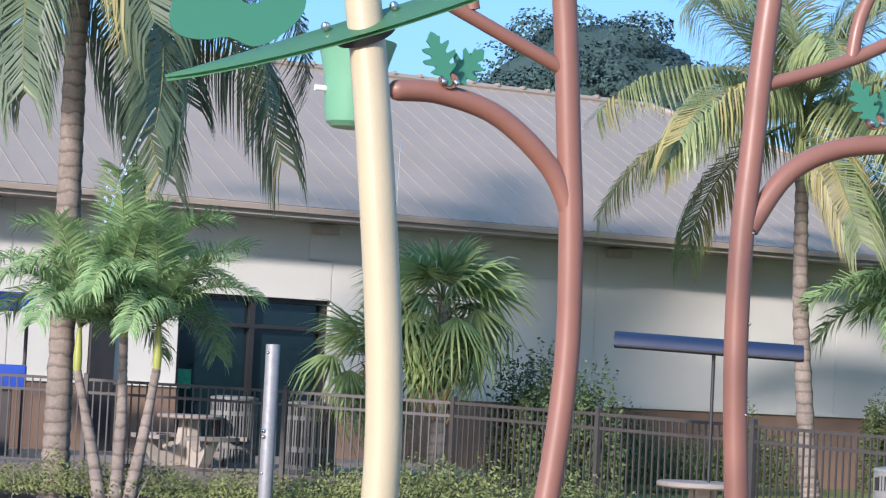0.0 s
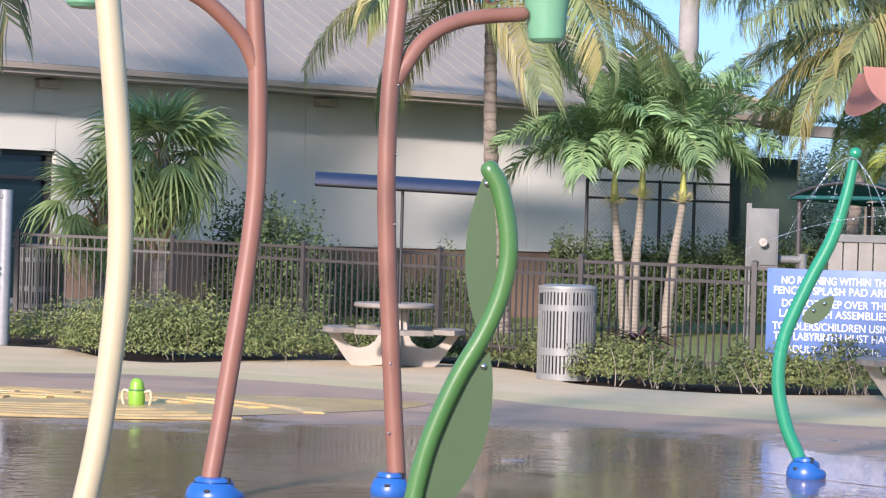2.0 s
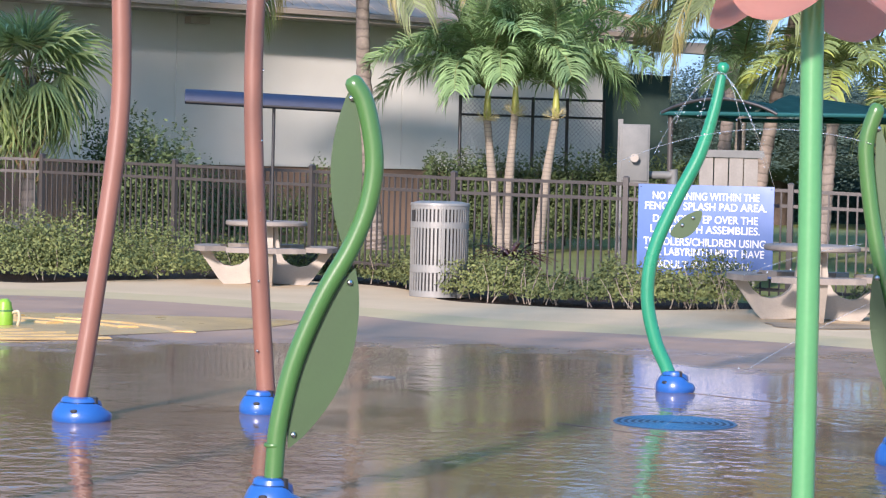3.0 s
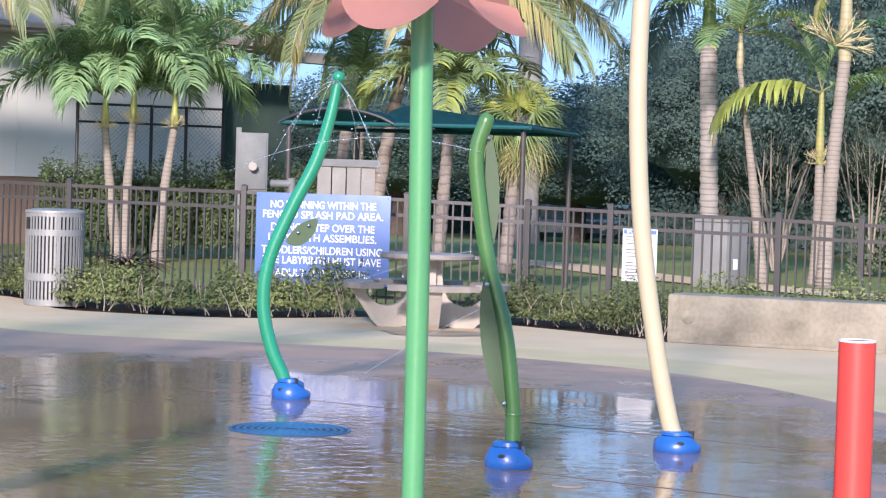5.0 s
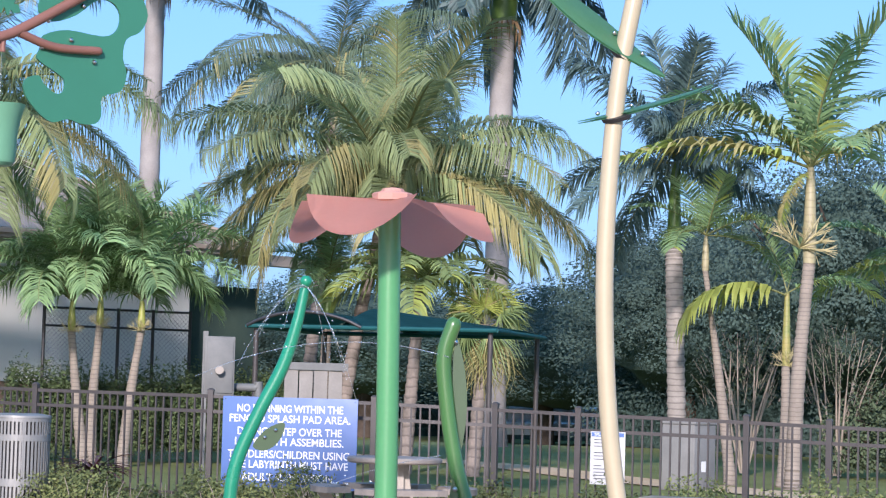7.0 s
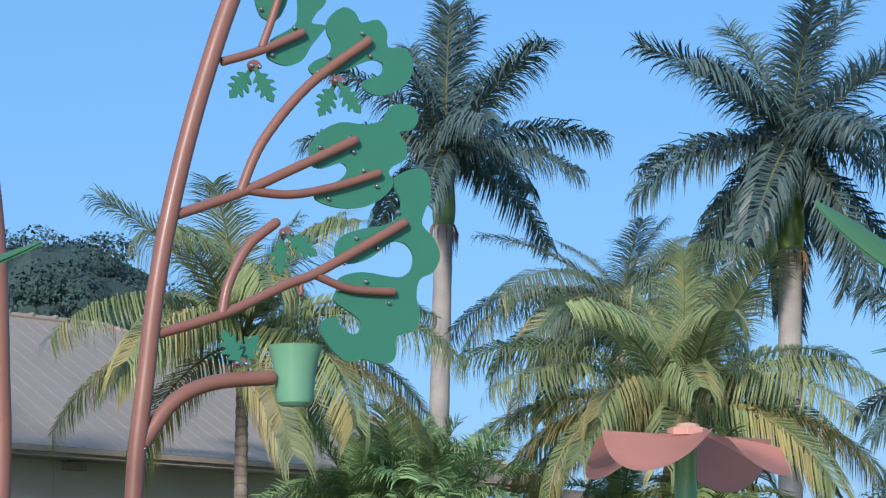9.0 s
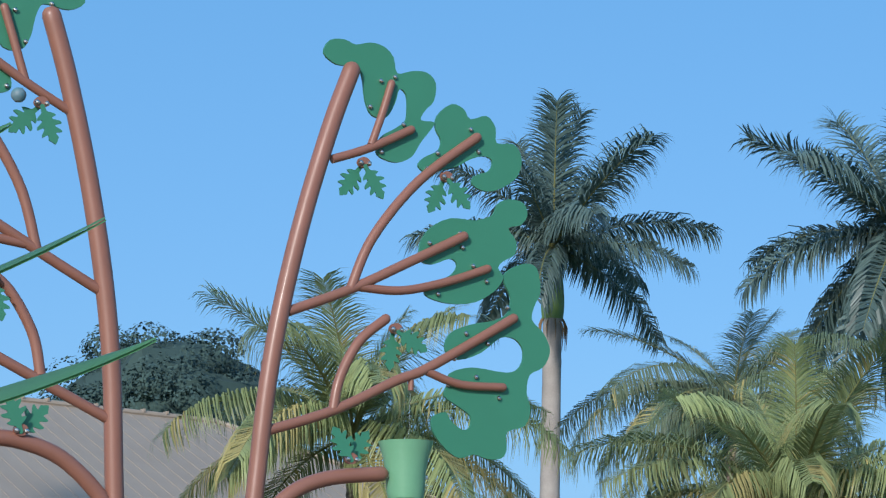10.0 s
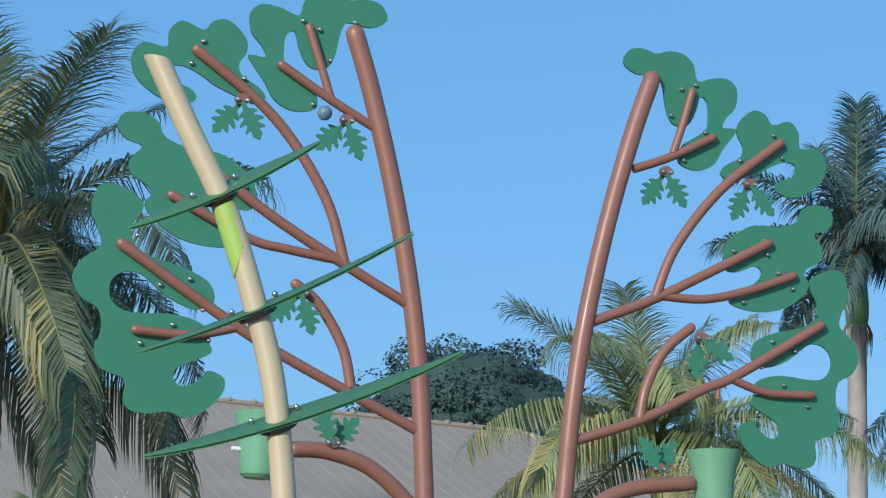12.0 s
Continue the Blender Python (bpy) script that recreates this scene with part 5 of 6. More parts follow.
ob = thing("shower_post", (-12.93, 27.23, 0.0), "square-topped galvanised shower post with push buttons", "shower post")
part("column", lathe(bmesh.new(), [(0.085, 0), (0.085, 2.02), (0.08, 2.03)], 28), GALV, ob)
for z, s in ((1.93, 0.02), (1.0, 0.028), (0.93, 0.028), (0.5, 0.02)):
    part("button", ball(bmesh.new(), (-0.02, -0.085, z), s, 10), STEEL, ob)

# bench wall of cast concrete with round bosses
BW0, BW1 = Vector((1.62, 22.28)), Vector((4.30, 21.31))
d = (BW1 - BW0).normalized()
ob = thing("bench_wall", (BW0.x, BW0.y, 0), "low cast-concrete seat wall with round bosses", "wall", turn=math.degrees(math.atan2(d.y, d.x)))
part("block", box(bmesh.new(), (0, 0, 0), (7.5, 0.5, 0.475), 0.03), BENCH, ob)
part("footing", box(bmesh.new(), (0.02, -0.03, 0), (7.5, -0.004, 0.035), 0.005), BENCH, ob, smooth=False)
for k in range(4):
    bm = lathe(bmesh.new(), [(0.0, 0.016), (0.05, 0.014), (0.066, 0.004), (0.066, -0.01)], 20, caps=False)
    bmesh.ops.rotate(bm, verts=bm.verts[:], cent=(0, 0, 0), matrix=Matrix.Rotation(radians(90), 3, "X"))
    part("boss", bm, BENCH, ob, "round cast boss", at=pose(0.21 + 2.02 * k, -0.002, 0.25))

# grey equipment cabinet with a round outlet
ob = thing("equipment_cabinet", (-3.2, 26.85, 0), "grey metal equipment cabinet with a round outlet behind the fence", "cabinet", turn=8.0)
part("body", box(bmesh.new(), (0.0, 0, 1.32), (0.36, 0.45, 2.02), 0.008), GREYBOX, ob)
part("door", box(bmesh.new(), (0.03, -0.02, 1.35), (0.34, -0.003, 1.99), 0.006), GREYBOX, ob)
bm = lathe(bmesh.new(), [(0.0, 0.0), (0.05, 0.0), (0.05, 0.10), (0.0, 0.10)], 18, caps=False)
bmesh.ops.rotate(bm, verts=bm.verts[:], cent=(0, 0, 0), matrix=Matrix.Rotation(radians(90), 3, "X"))
part("outlet", bm, TABLE_C, ob, at=pose(0.18, -0.02, 1.62))
for x in (-0.02, 0.30):
    part("leg", box(bmesh.new(), (x, 0.05, 0), (x + 0.06, 0.11, 1.33 if x > 0 else 2.08)), GREYBOX, ob, smooth=False)
part("pipe", tube(bmesh.new(), [(0.36, 0.2, 1.42), (0.62, 0.2, 1.42), (0.66, 0.2, 1.38), (0.66, 0.2, 0.0)], 0.05, 12), GREYBOX, ob)
ob = thing("pump_enclosure", (-2.45, 29.3, 0), "weathered grey panelled pump enclosure", "enclosure", turn=5.0)
for i in range(4):
    part("panel", box(bmesh.new(), (0.19 * i, 0.01 * (i % 2), 0), (0.19 * i + 0.175, 0.04, 1.66), 0.004), ENCLOSURE, ob, smooth=False)
part("top_rail", box(bmesh.new(), (-0.05, -0.02, 1.662), (0.82, 0.08, 1.76), 0.006), GREYBOX, ob, smooth=False)
part("side", box(bmesh.new(), (0, 0.05, 0), (0.04, 1.4, 1.6)), GREYBOX, ob, smooth=False)

# teal shade canopy on posts
ob = thing("shade_canopy", (-1.03, 32.0, 0), "teal fabric shade canopy on thin posts", "canopy", turn=-12.0)
CX, CY = 1.72, 1.8


def fabric(x0, x1, height):
    """A taut sheet over x0..x1 with its own height over the frame, 6 mm thick."""
    bm = bmesh.new()
    grid = []
    for i in range(17):
        x = x0 + (x1 - x0) * i / 16
        grid.append([bm.verts.new((x, -CY + 2 * CY * j / 12, 2.25 + height(i / 16, abs(j / 6 - 1)))) for j in range(13)])
    for i in range(16):
        for j in range(12):
            bm.faces.new((grid[i][j], grid[i + 1][j], grid[i + 1][j + 1], grid[i][j + 1]))
    bmesh.ops.solidify(bm, geom=bm.faces[:], thickness=0.006)
    return bm


part("canopy", fabric(-0.42, CX, lambda u, v: (0.27 * (1 - u) + 0.04) * (1 - v ** 1.3) + 0.015), CANOPY, ob, "taut teal fabric slope")
part("vault", fabric(-CX, -0.12, lambda u, v: 0.20 * math.sin(math.pi * u) ** 0.8 + 0.02), CANOPY, ob, "arched teal fabric end")
part("vault_hoop", tube(bmesh.new(), [(-CX + 1.6 * k / 10, -CY - 0.02, 2.25 + 0.20 * max(0.0, math.sin(math.pi * k / 10)) ** 0.8) for k in range(11)], 0.024, 8, 2), BLACK, ob)
for a, b in (((-CX, -CY), (CX, -CY)), ((CX, -CY), (CX, CY)), ((CX, CY), (-CX, CY)), ((-CX, CY), (-CX, -CY))):
    part("edge_bar", tube(bmesh.new(), [(*a, 2.25), (*b, 2.25)], 0.03, 8, 1), CANOPY, ob)
for x in (-CX + 0.1, CX - 0.1):
    for y in (-CY + 0.1, CY - 0.1):
        part("post", tube(bmesh.new(), [(x, y, 0), (x, y, 2.25)], 0.036, 12, 1), BRONZE, ob)

# chain-link screen in front of the wall
P0, P1 = Vector((-7.89, 41.25)), Vector((-5.4, 42.7))
d = P1 - P0
ob = thing("chain_link_screen", (P0.x, P0.y, 0), "chain-link fence with dark posts beside the building", "fence", turn=math.degrees(math.atan2(d.y, d.x)))
ln, ht = d.length, 2.78
for x in (0.0, ln * 0.5, ln * 0.74, ln):
    part("post", tube(bmesh.new(), [(x, 0, 0), (x, 0, ht)], 0.032, 10, 1), BLACK, ob)
for z in (ht - 0.03, ht - 0.36, 1.3):
    part("rail", tube(bmesh.new(), [(0, 0, z), (ln, 0, z)], 0.022, 8, 1), BLACK, ob)
bm = bmesh.new()
step = 0.085
k = -int(ht / step)
while k * step < ln:
    for sgn in (1, -1):
        x0 = k * step if sgn > 0 else k * step + ht
        pts = []
        for t in (0.0, ht):
            pts.append([x0 + sgn * t, t])
        a, b = pts
        for p, q in ((a, b), (b, a)):
            if p[0] < 0:
                p[1] += (q[1] - p[1]) * (0 - p[0]) / (q[0] - p[0])
                p[0] = 0
            if p[0] > ln:
                p[1] += (q[1] - p[1]) * (ln - p[0]) / (q[0] - p[0])
                p[0] = ln
        if abs(a[0] - b[0]) > 0.05:
            tube(bm, [(a[0], 0.004 * sgn, a[1]), (b[0], 0.004 * sgn, b[1])], 0.0045, 3, 1, caps=False)
    k += 1
tagged(part("mesh_wire", bm, GALV, ob, smooth=False), kind="stuff")

# white screen and blue awning beyond the fence
ob = thing("white_screen", (-21.5, 29.2, 0), "white vertical board screen behind the fence", "fence", turn=30.0)
for i in range(13):
    part("board", box(bmesh.new(), (0.19 * i, 0, 0), (0.19 * i + 0.18, 0.03, 1.42), 0.003), WHITE, ob, smooth=False)
ob = thing("blue_awning", (-20.4, 32.0, 0), "bright blue curved awning by the building", "awning", turn=30.0)
bm = bmesh.new()
rows = []
for i in range(2):
    rows.append([bm.verts.new((-1.2 + 2.2 * i, 0.7 * math.cos(radians(20 + 14 * j)), 2.3 + 0.42 * math.sin(radians(20 + 14 * j)))) for j in range(11)])
for j in range(10):
    bm.faces.new((rows[0][j], rows[0][j + 1], rows[1][j + 1], rows[1][j]))
bmesh.ops.solidify(bm, geom=bm.faces[:], thickness=0.02)
part("hood", bm, BRIGHTBLUE, ob)
for x in (-1.1, 0.9):
    part("post", tube(bmesh.new(), [(x, 0.6, 0), (x, 0.6, 2.5)], 0.03, 10, 1), BRONZE, ob)
part("bin", box(bmesh.new(), (-1.0, -0.1, 1.25), (0.95, 0.4, 1.62), 0.04), BRIGHTBLUE, ob, "bright blue box on the posts")
part("support", box(bmesh.new(), (-0.8, 0.0, 0), (0.75, 0.3, 1.25)), BRONZE, ob, smooth=False)

# grey utility cabinet on the lawn
ob = thing("utility_cabinet", (3.51, 36.0, -0.05), "pale grey utility cabinet with a white label on the lawn", "utility box", turn=-35.0)
part("body", box(bmesh.new(), (-0.60, 0.0, 0.0), (0.0, 0.68, 1.05), 0.015), CONCRETE_G, ob)
part("lid", box(bmesh.new(), (-0.62, -0.02, 1.053), (0.02, 0.70, 1.10), 0.012), CONCRETE_G, ob)
part("door", box(bmesh.new(), (-0.56, -0.012, 0.08), (-0.04, -0.003, 1.0), 0.003), CONCRETE_G, ob)
part("label", box(bmesh.new(), (0.002, 0.22, 0.30), (0.006, 0.36, 0.47)), WHITE, ob, "white paper label", smooth=False)
# ---------------------------------------------------------------- plants
def frond_mesh(name, mats, length, leaflet, n, rise, bend, hang, width=0.03, vee=0.5, seed=1, petiole=0.12, old=0.0, plume=0.0, el0=0.0, sweep0=0.35):
    """One feather frond along +x, bending down: a rib and two rows of narrow folded leaflets. mats: leaflet, rib, aged leaflet."""
    rng = random.Random(seed)
    v, f, mi = [], [], []
    m = 30
    down = Vector((-math.sin(radians(el0)), 0, -math.cos(radians(el0))))  # true down for a frond held at el0
    pts, ways = [Vector((0, 0, 0))], []
    th = radians(rise)
    for i in range(m):
        t = (i + 0.5) / m
        a = th - radians(bend) * t ** 1.4
        w = Vector((math.cos(a), 0, math.sin(a)))
        ways.append(w)
        pts.append(pts[-1] + w * (length / m))
    ways.append(ways[-1])
    for i, (p, w) in enumerate(zip(pts, ways)):  # rib
        r = 0.022 * (1 - i / (m + 2)) * (length / 2.5) + 0.003
        up = Vector((0, 1, 0)).cross(w) * -1
        for s, u in ((1, 0), (0, 1), (-1, 0), (0, -0.6)):
            v.append(p + Vector((0, 1, 0)) * s * r + up * u * r)
        if i:
            b = 4 * i
            for j in range(4):
                f.append((b - 4 + j, b - 4 + (j + 1) % 4, b + (j + 1) % 4, b + j))
                mi.append(1)
    for k in range(n):
        t = petiole + (1 - petiole) * (k + 0.5) / n
        for side in (-1, 1):
            tt = min(0.999, max(0.0, t + rng.uniform(-0.4, 0.4) / n))
            i = int(tt * m)
            p, w = pts[i].lerp(pts[i + 1], tt * m - i), ways[i]
            up = Vector((0, 1, 0)).cross(w) * -1
            ln = leaflet * (0.45 + 0.75 * math.sin(math.pi * min(1.0, 0.12 + 0.80 * t)) ** 0.7) * rng.uniform(0.85, 1.12)
            sweep = sweep0 + 0.55 * t + rng.uniform(-0.12, 0.12)
            lift = vee * rng.uniform(0.5, 1.2) + (rng.uniform(-1, 1) * plume)
            d = (Vector((0, side, 0)) * 1.0 + w * sweep + up * lift).normalized()
            h = hang * rng.uniform(0.7, 1.25)
            d2 = (d + down * h).normalized()
            d3 = (d2 + down * h * 1.4).normalized()
            across = (w - d * w.dot(d)).normalized()
            wd = width * rng.uniform(0.8, 1.2)
            q1 = p + d * ln * 0.35
            q2 = q1 + d2 * ln * 0.35
            q3 = q2 + d3 * ln * 0.34
            b = len(v)
            v += [p - across * wd * 0.35, p + across * wd * 0.35, q1 - across * wd * 0.5, q1 + across * wd * 0.5, q2 - across * wd * 0.36, q2 + across * wd * 0.36, q3]
            f += [(b, b + 1, b + 3, b + 2), (b + 2, b + 3, b + 5, b + 4), (b + 4, b + 5, b + 6)]
            aged = 2 if 0.5 + 0.5 * math.sin(7.0 * t + 1.9 * seed + side) + rng.uniform(-0.12, 0.12) < old * (0.4 + t) * 1.1 else 0
            mi += [aged] * 3
    me = bpy.data.meshes.new(name)
    me.from_pydata(v, [], f)
    for x in mats:
        me.materials.append(x)
    me.polygons.foreach_set("material_index", mi)
    me.update()
    return me


def fan_mesh(name, mats, stalk, radius, seed=1, n=30, droop=0.6, split=0.5):
    """A fan leaf on a stalk along +x: a pleated blade folded down along its middle, that splits into narrow drooping tips."""
    rng = random.Random(seed)
    v, f, mi = [], [], []
    for i in range(9):
        t = i / 8
        x, z = stalk * t, -0.14 * stalk * t * t
        for s, u in ((1, 0), (0, 1), (-1, 0), (0, -0.6)):
            v.append(Vector((x, s * 0.014, z + u * 0.012)))
        if i:
            b = 4 * i
            for j in range(4):
                f.append((b - 4 + j, b - 4 + (j + 1) % 4, b + (j + 1) % 4, b + j))
                mi.append(1)
    c = Vector((stalk, 0, -0.14 * stalk))

    def at(a, q, lift=0.0):
        """Point of the blade at angle a and distance q: the halves hang from the midrib, which arches over."""
        x, y = math.cos(a) * q, math.sin(a) * q
        return c + Vector((x, y * 0.86, -0.42 * droop * abs(y) - 0.30 * droop * max(0.0, x) ** 2 / radius - 0.08 * q + lift))

    step = radians(250) / n
    for k in range(n):
        a0 = radians(-125) + step * k
        am = a0 + step / 2
        ln = radius * (1.0 - 0.20 * abs(am) / 2.2) * rng.uniform(0.86, 1.1)
        r0 = ln * split * rng.uniform(0.9, 1.15)
        b = len(v)
        v += [c, at(a0, r0, -0.012), at(am, r0, 0.016), at(a0 + step, r0, -0.012)]
        f += [(b, b + 1, b + 2), (b, b + 2, b + 3)]
        h = droop * rng.uniform(0.5, 1.4)
        bend = rng.uniform(-0.05, 0.05)
        e1, e2 = at(am + bend * 0.5, ln * 0.80), at(am + bend, ln)
        e1.z -= 0.12 * h * radius
        e2.z -= 0.46 * h * radius
        side = (v[b + 3] - v[b + 1]) * 0.30
        b2 = len(v)
        v += [e1 - side, e1 + side, e2]
        f += [(b + 1, b + 2, b2), (b + 2, b + 3, b2 + 1), (b + 2, b2 + 1, b2), (b2, b2 + 1, b2 + 2)]
        mi += [2 if rng.random() < 0.07 else 0] * 6
    me = bpy.data.meshes.new(name)
    me.from_pydata(v, [], f)
    for x in mats:
        me.materials.append(x)
    me.polygons.foreach_set("material_index", mi)
    me.update()
    return me


def trunk_part(parent, pts, radii, mat, ring=0.14, depth=0.05, seed=0):
    """A ringed, slightly uneven trunk."""
    rng = random.Random(seed)
    line = spline([(*p, r) for p, r in zip(pts, radii)], 8)
    total = sum((Vector(b[:3]) - Vector(a[:3])).length for a, b in zip(line, line[1:]))
    cnt = max(6, int(total / (ring / 2)))
    q, rr = [], []
    for i in range(cnt + 1):
        x = i / cnt * (len(line) - 1)
        k = min(int(x), len(line) - 2)
        a = line[k].lerp(line[k + 1], x - k)
        q.append(a[:3])
        rr.append(a[3] * (1 + depth * (1 if i % 2 else -1) * rng.uniform(0.4, 1.0) + rng.uniform(-0.015, 0.015)))
    return part("trunk", tube(bmesh.new(), q, rr, 16, 1), mat, parent)


def crown(parent, at, meshes, count, hi=78, lo=-35, seed=0, scale=1.0, twist=18, power=1.0, young=0.85):
    """Fronds round a crown, in a spiral from upright young ones to hanging old ones."""
    rng = random.Random(seed)
    for i in range(count):
        t = i / max(1, count - 1)
        el = hi + (lo - hi) * t ** power + rng.uniform(-7, 7)
        az = i * 137.508 + rng.uniform(-14, 14)
        me = meshes[min(len(meshes) - 1, int(t * len(meshes)))]
        s = scale * rng.uniform(0.88, 1.08) * (young + (1 - young) * min(1, t * 4))
        m = Matrix.Translation(at) @ Matrix.Rotation(radians(az), 4, "Z") @ Matrix.Rotation(radians(-el), 4, "Y") @ Matrix.Rotation(radians(rng.uniform(-twist, twist)), 4, "X") @ Matrix.Scale(s, 4)
        part("frond", me, None, parent, at=m)


COCO = [frond_mesh("frond", (FROND, RACHIS, FROND_OLD), 4.2, 1.02, 116, 0, b, h * 1.25, 0.029, 0.2, k, 0.12, o, 0.16, e, 0.62) for k, (e, b, h, o) in enumerate(((78, 30, 0.3, 0.0), (60, 58, 0.8, 0.0), (38, 70, 1.2, 0.03), (12, 66, 1.6, 0.12), (-15, 52, 1.8, 0.35)))]
COCO_G = [frond_mesh("frond", (FROND_G, RACHIS, FROND_OLD), 4.2, 1.02, 116, 0, b, h * 1.25, 0.029, 0.2, 60 + k, 0.12, o, 0.16, e, 0.62) for k, (e, b, h, o) in enumerate(((76, 34, 0.3, 0.0), (58, 70, 0.8, 0.0), (32, 84, 1.2, 0.0), (8, 72, 1.6, 0.02), (-18, 56, 1.8, 0.07)))]
ROYAL = [frond_mesh("frond", (ROYAL_LEAF, RACHIS, ROYAL_LEAF), 4.4, 0.98, 130, 0, b, h * 1.4, 0.052, 0.2, 10 + k, 0.05, 0.0, 0.8, e, 0.6) for k, (e, b, h) in enumerate(((75, 24, 0.2), (45, 44, 0.5), (10, 52, 0.8), (-20, 42, 1.1)))]
ROYAL_UP = [frond_mesh("frond", (ROYAL_LEAF, RACHIS, ROYAL_LEAF), 4.6, 1.0, 130, 0, b, h * 1.4, 0.052, 0.2, 16 + k, 0.05, 0.0, 0.8, e, 0.6) for k, (e, b, h) in enumerate(((76, 16, 0.2), (50, 34, 0.5), (25, 44, 0.8), (0, 44, 1.1)))]
FOX = [frond_mesh("frond", (FOX_LEAF, RACHIS, FOX_LEAF), 1.85, 0.46, 84, 0, b, h, 0.025, 0.45, 20 + k, 0.06, o, 0.5, e) for k, (e, b, h, o) in enumerate(((84, 34, 0.15, 0.03), (74, 74, 0.3, 0.0), (60, 96, 0.45, 0.0), (44, 112, 0.6, 0.0)))]
LADY = [frond_mesh("frond", (FOX_LEAF, RACHIS, LIME_LEAF), 2.6, 0.62, 44, 0, b, h, 0.055, 0.45, 30 + k, 0.12, o, 0.1, e) for k, (e, b, h, o) in enumerate(((75, 25, 0.1, 0.02), (50, 60, 0.35, 0.04), (25, 70, 0.55, 0.3), (0, 60, 0.7, 0.6)))]
SUNNY = [frond_mesh("frond", (FAN_LEAF, RACHIS, LIME_LEAF), 1.9, 0.5, 40, 0, b, h, 0.04, 0.45, 40 + k, 0.12, o, 0.1, e) for k, (e, b, h, o) in enumerate(((76, 50, 0.2, 0.0), (52, 90, 0.4, 0.05), (26, 90, 0.6, 0.2)))]
FAN = [fan_mesh("frond", (FAN_LEAF, RACHIS, FROND_OLD), st, 0.74, 50 + k, 19, d, 0.38) for k, (d, st) in enumerate(((0.5, 0.55), (0.9, 0.65), (1.3, 0.7), (1.7, 0.65)))]
SUNFAN = [fan_mesh("frond", (m, RACHIS, FROND_OLD), 0.5, 0.80, 70 + k, 26, d, 0.35) for k, (d, m) in enumerate(((0.5, LIME_LEAF), (0.9, FAN_LEAF), (1.3, FAN_LEAF), (1.7, FROND_OLD)))]
HANGING = [frond_mesh("frond", (FROND, RACHIS, FROND_OLD), 4.5, 0.80, 96, 0, b, 1.6, 0.034, 0.2, 81 + k, 0.12, o, 0.10, e) for k, (e, b, o) in enumerate(((12, 100, 0.35), (-5, 84, 0.75)))]


def palm(name, label, base, top, r0, r1, mat, meshes, count, hi, lo, seed, scale=1.0, lean=0.0, shaft=0.0, ring=0.14, group="", skirt=0, power=1.0, shaft_r=1.0, depth=0.075, shaft_mat=None, young=0.85):
    b, t = Vector(base), Vector(top)
    ob = thing(name, base, label, "palm", group)
    d = t - b
    side = Vector((math.cos(seed), math.sin(seed), 0)) * lean
    trunk_part(ob, [Vector((0, 0, -0.1)), d * 0.12 + side * 0.5, d * 0.5 + side, d * 0.8 + side * 0.5, d], [r0 * 1.25, r0, (r0 + r1) / 2, r1, r1], mat, ring, depth, seed)
    tip = d.copy()
    if shaft:
        part("crownshaft", tube(bmesh.new(), [d, d + Vector((0, 0, shaft * 0.25)), d + Vector((0, 0, shaft * 0.7)), d + Vector((0, 0, shaft))], [r1 * 1.12 * shaft_r, r1 * 1.25 * shaft_r, r1 * 0.95 * shaft_r, r1 * 0.55], 14), shaft_mat or SHAFT, ob, "smooth green crownshaft")
        tip = d + Vector((0, 0, shaft))
    crown(ob, tip, meshes, count, hi, lo, seed, scale, power=power, young=young)
    if skirt:
        rng = random.Random(seed)
        bm = bmesh.new()
        for k in range(skirt):
            a = rng.uniform(0, 6.28)
            p = d + Vector((math.cos(a) * r1, math.sin(a) * r1, rng.uniform(-0.1, 0.1)))
            l = rng.uniform(0.4, 1.1)
            o = Vector((math.cos(a), math.sin(a), 0))
            tube(bm, [p, p + o * 0.15 * l + Vector((0, 0, -0.3 * l)), p + o * 0.12 * l + Vector((0, 0, -l))], [0.02, 0.03, 0.004], 4, 2)
        part("dead_sheath", bm, DRY, ob, "hanging dry brown leaf sheaths")
    return ob


BRIGHT = frond_mesh("frond", (LIME_LEAF, RACHIS, FROND_OLD), 2.2, 0.76, 28, 0, 100, 0.9, 0.10, 0.15, 91, 0.10, 0.02, 0.0, 24)
GOLD = [frond_mesh("frond", (m, RACHIS, FROND_OLD), 2.6, 0.58, 46, 0, b, h, 0.06, 0.3, 93 + k, 0.10, o, 0.15, e) for k, (m, e, b, h, o) in enumerate(((LIME_LEAF, 17, 48, 0.5, 0.35), (FROND, 58, 115, 0.7, 0.04), (FROND, 44, 78, 0.7, 0.10)))]


def add_frond(parent, at, az, el, mesh, scale):
    part("frond", mesh, None, parent, at=Matrix.Translation(at) @ Matrix.Rotation(radians(az), 4, "Z") @ Matrix.Rotation(radians(-el), 4, "Y") @ Matrix.Scale(scale, 4))


def flower_stalk(parent, at, size, seed):
    """Pale branching flower stalks below a crownshaft."""
    rng = random.Random(seed)
    bm = bmesh.new()
    a = Vector(at)
    for k in range(26):
        d = Vector((rng.uniform(-1, 1), rng.uniform(-0.8, 0.3), rng.uniform(-0.1, 0.9))).normalized()
        q = a + d * size * rng.uniform(0.35, 0.5)
        tube(bm, [a, q], [0.014 * size, 0.010 * size], 5, 1)
        for j in range(3):
            e = (d + Vector((rng.uniform(-.8, .8), rng.uniform(-.6, .6), rng.uniform(-.4, .6)))).normalized()
            tube(bm, [q, q + e * size * 0.3], [0.011 * size, 0.005 * size], 4, 1)
    part("flower_stalk", bm, BLOSSOM, parent, "pale branching flower stalks")


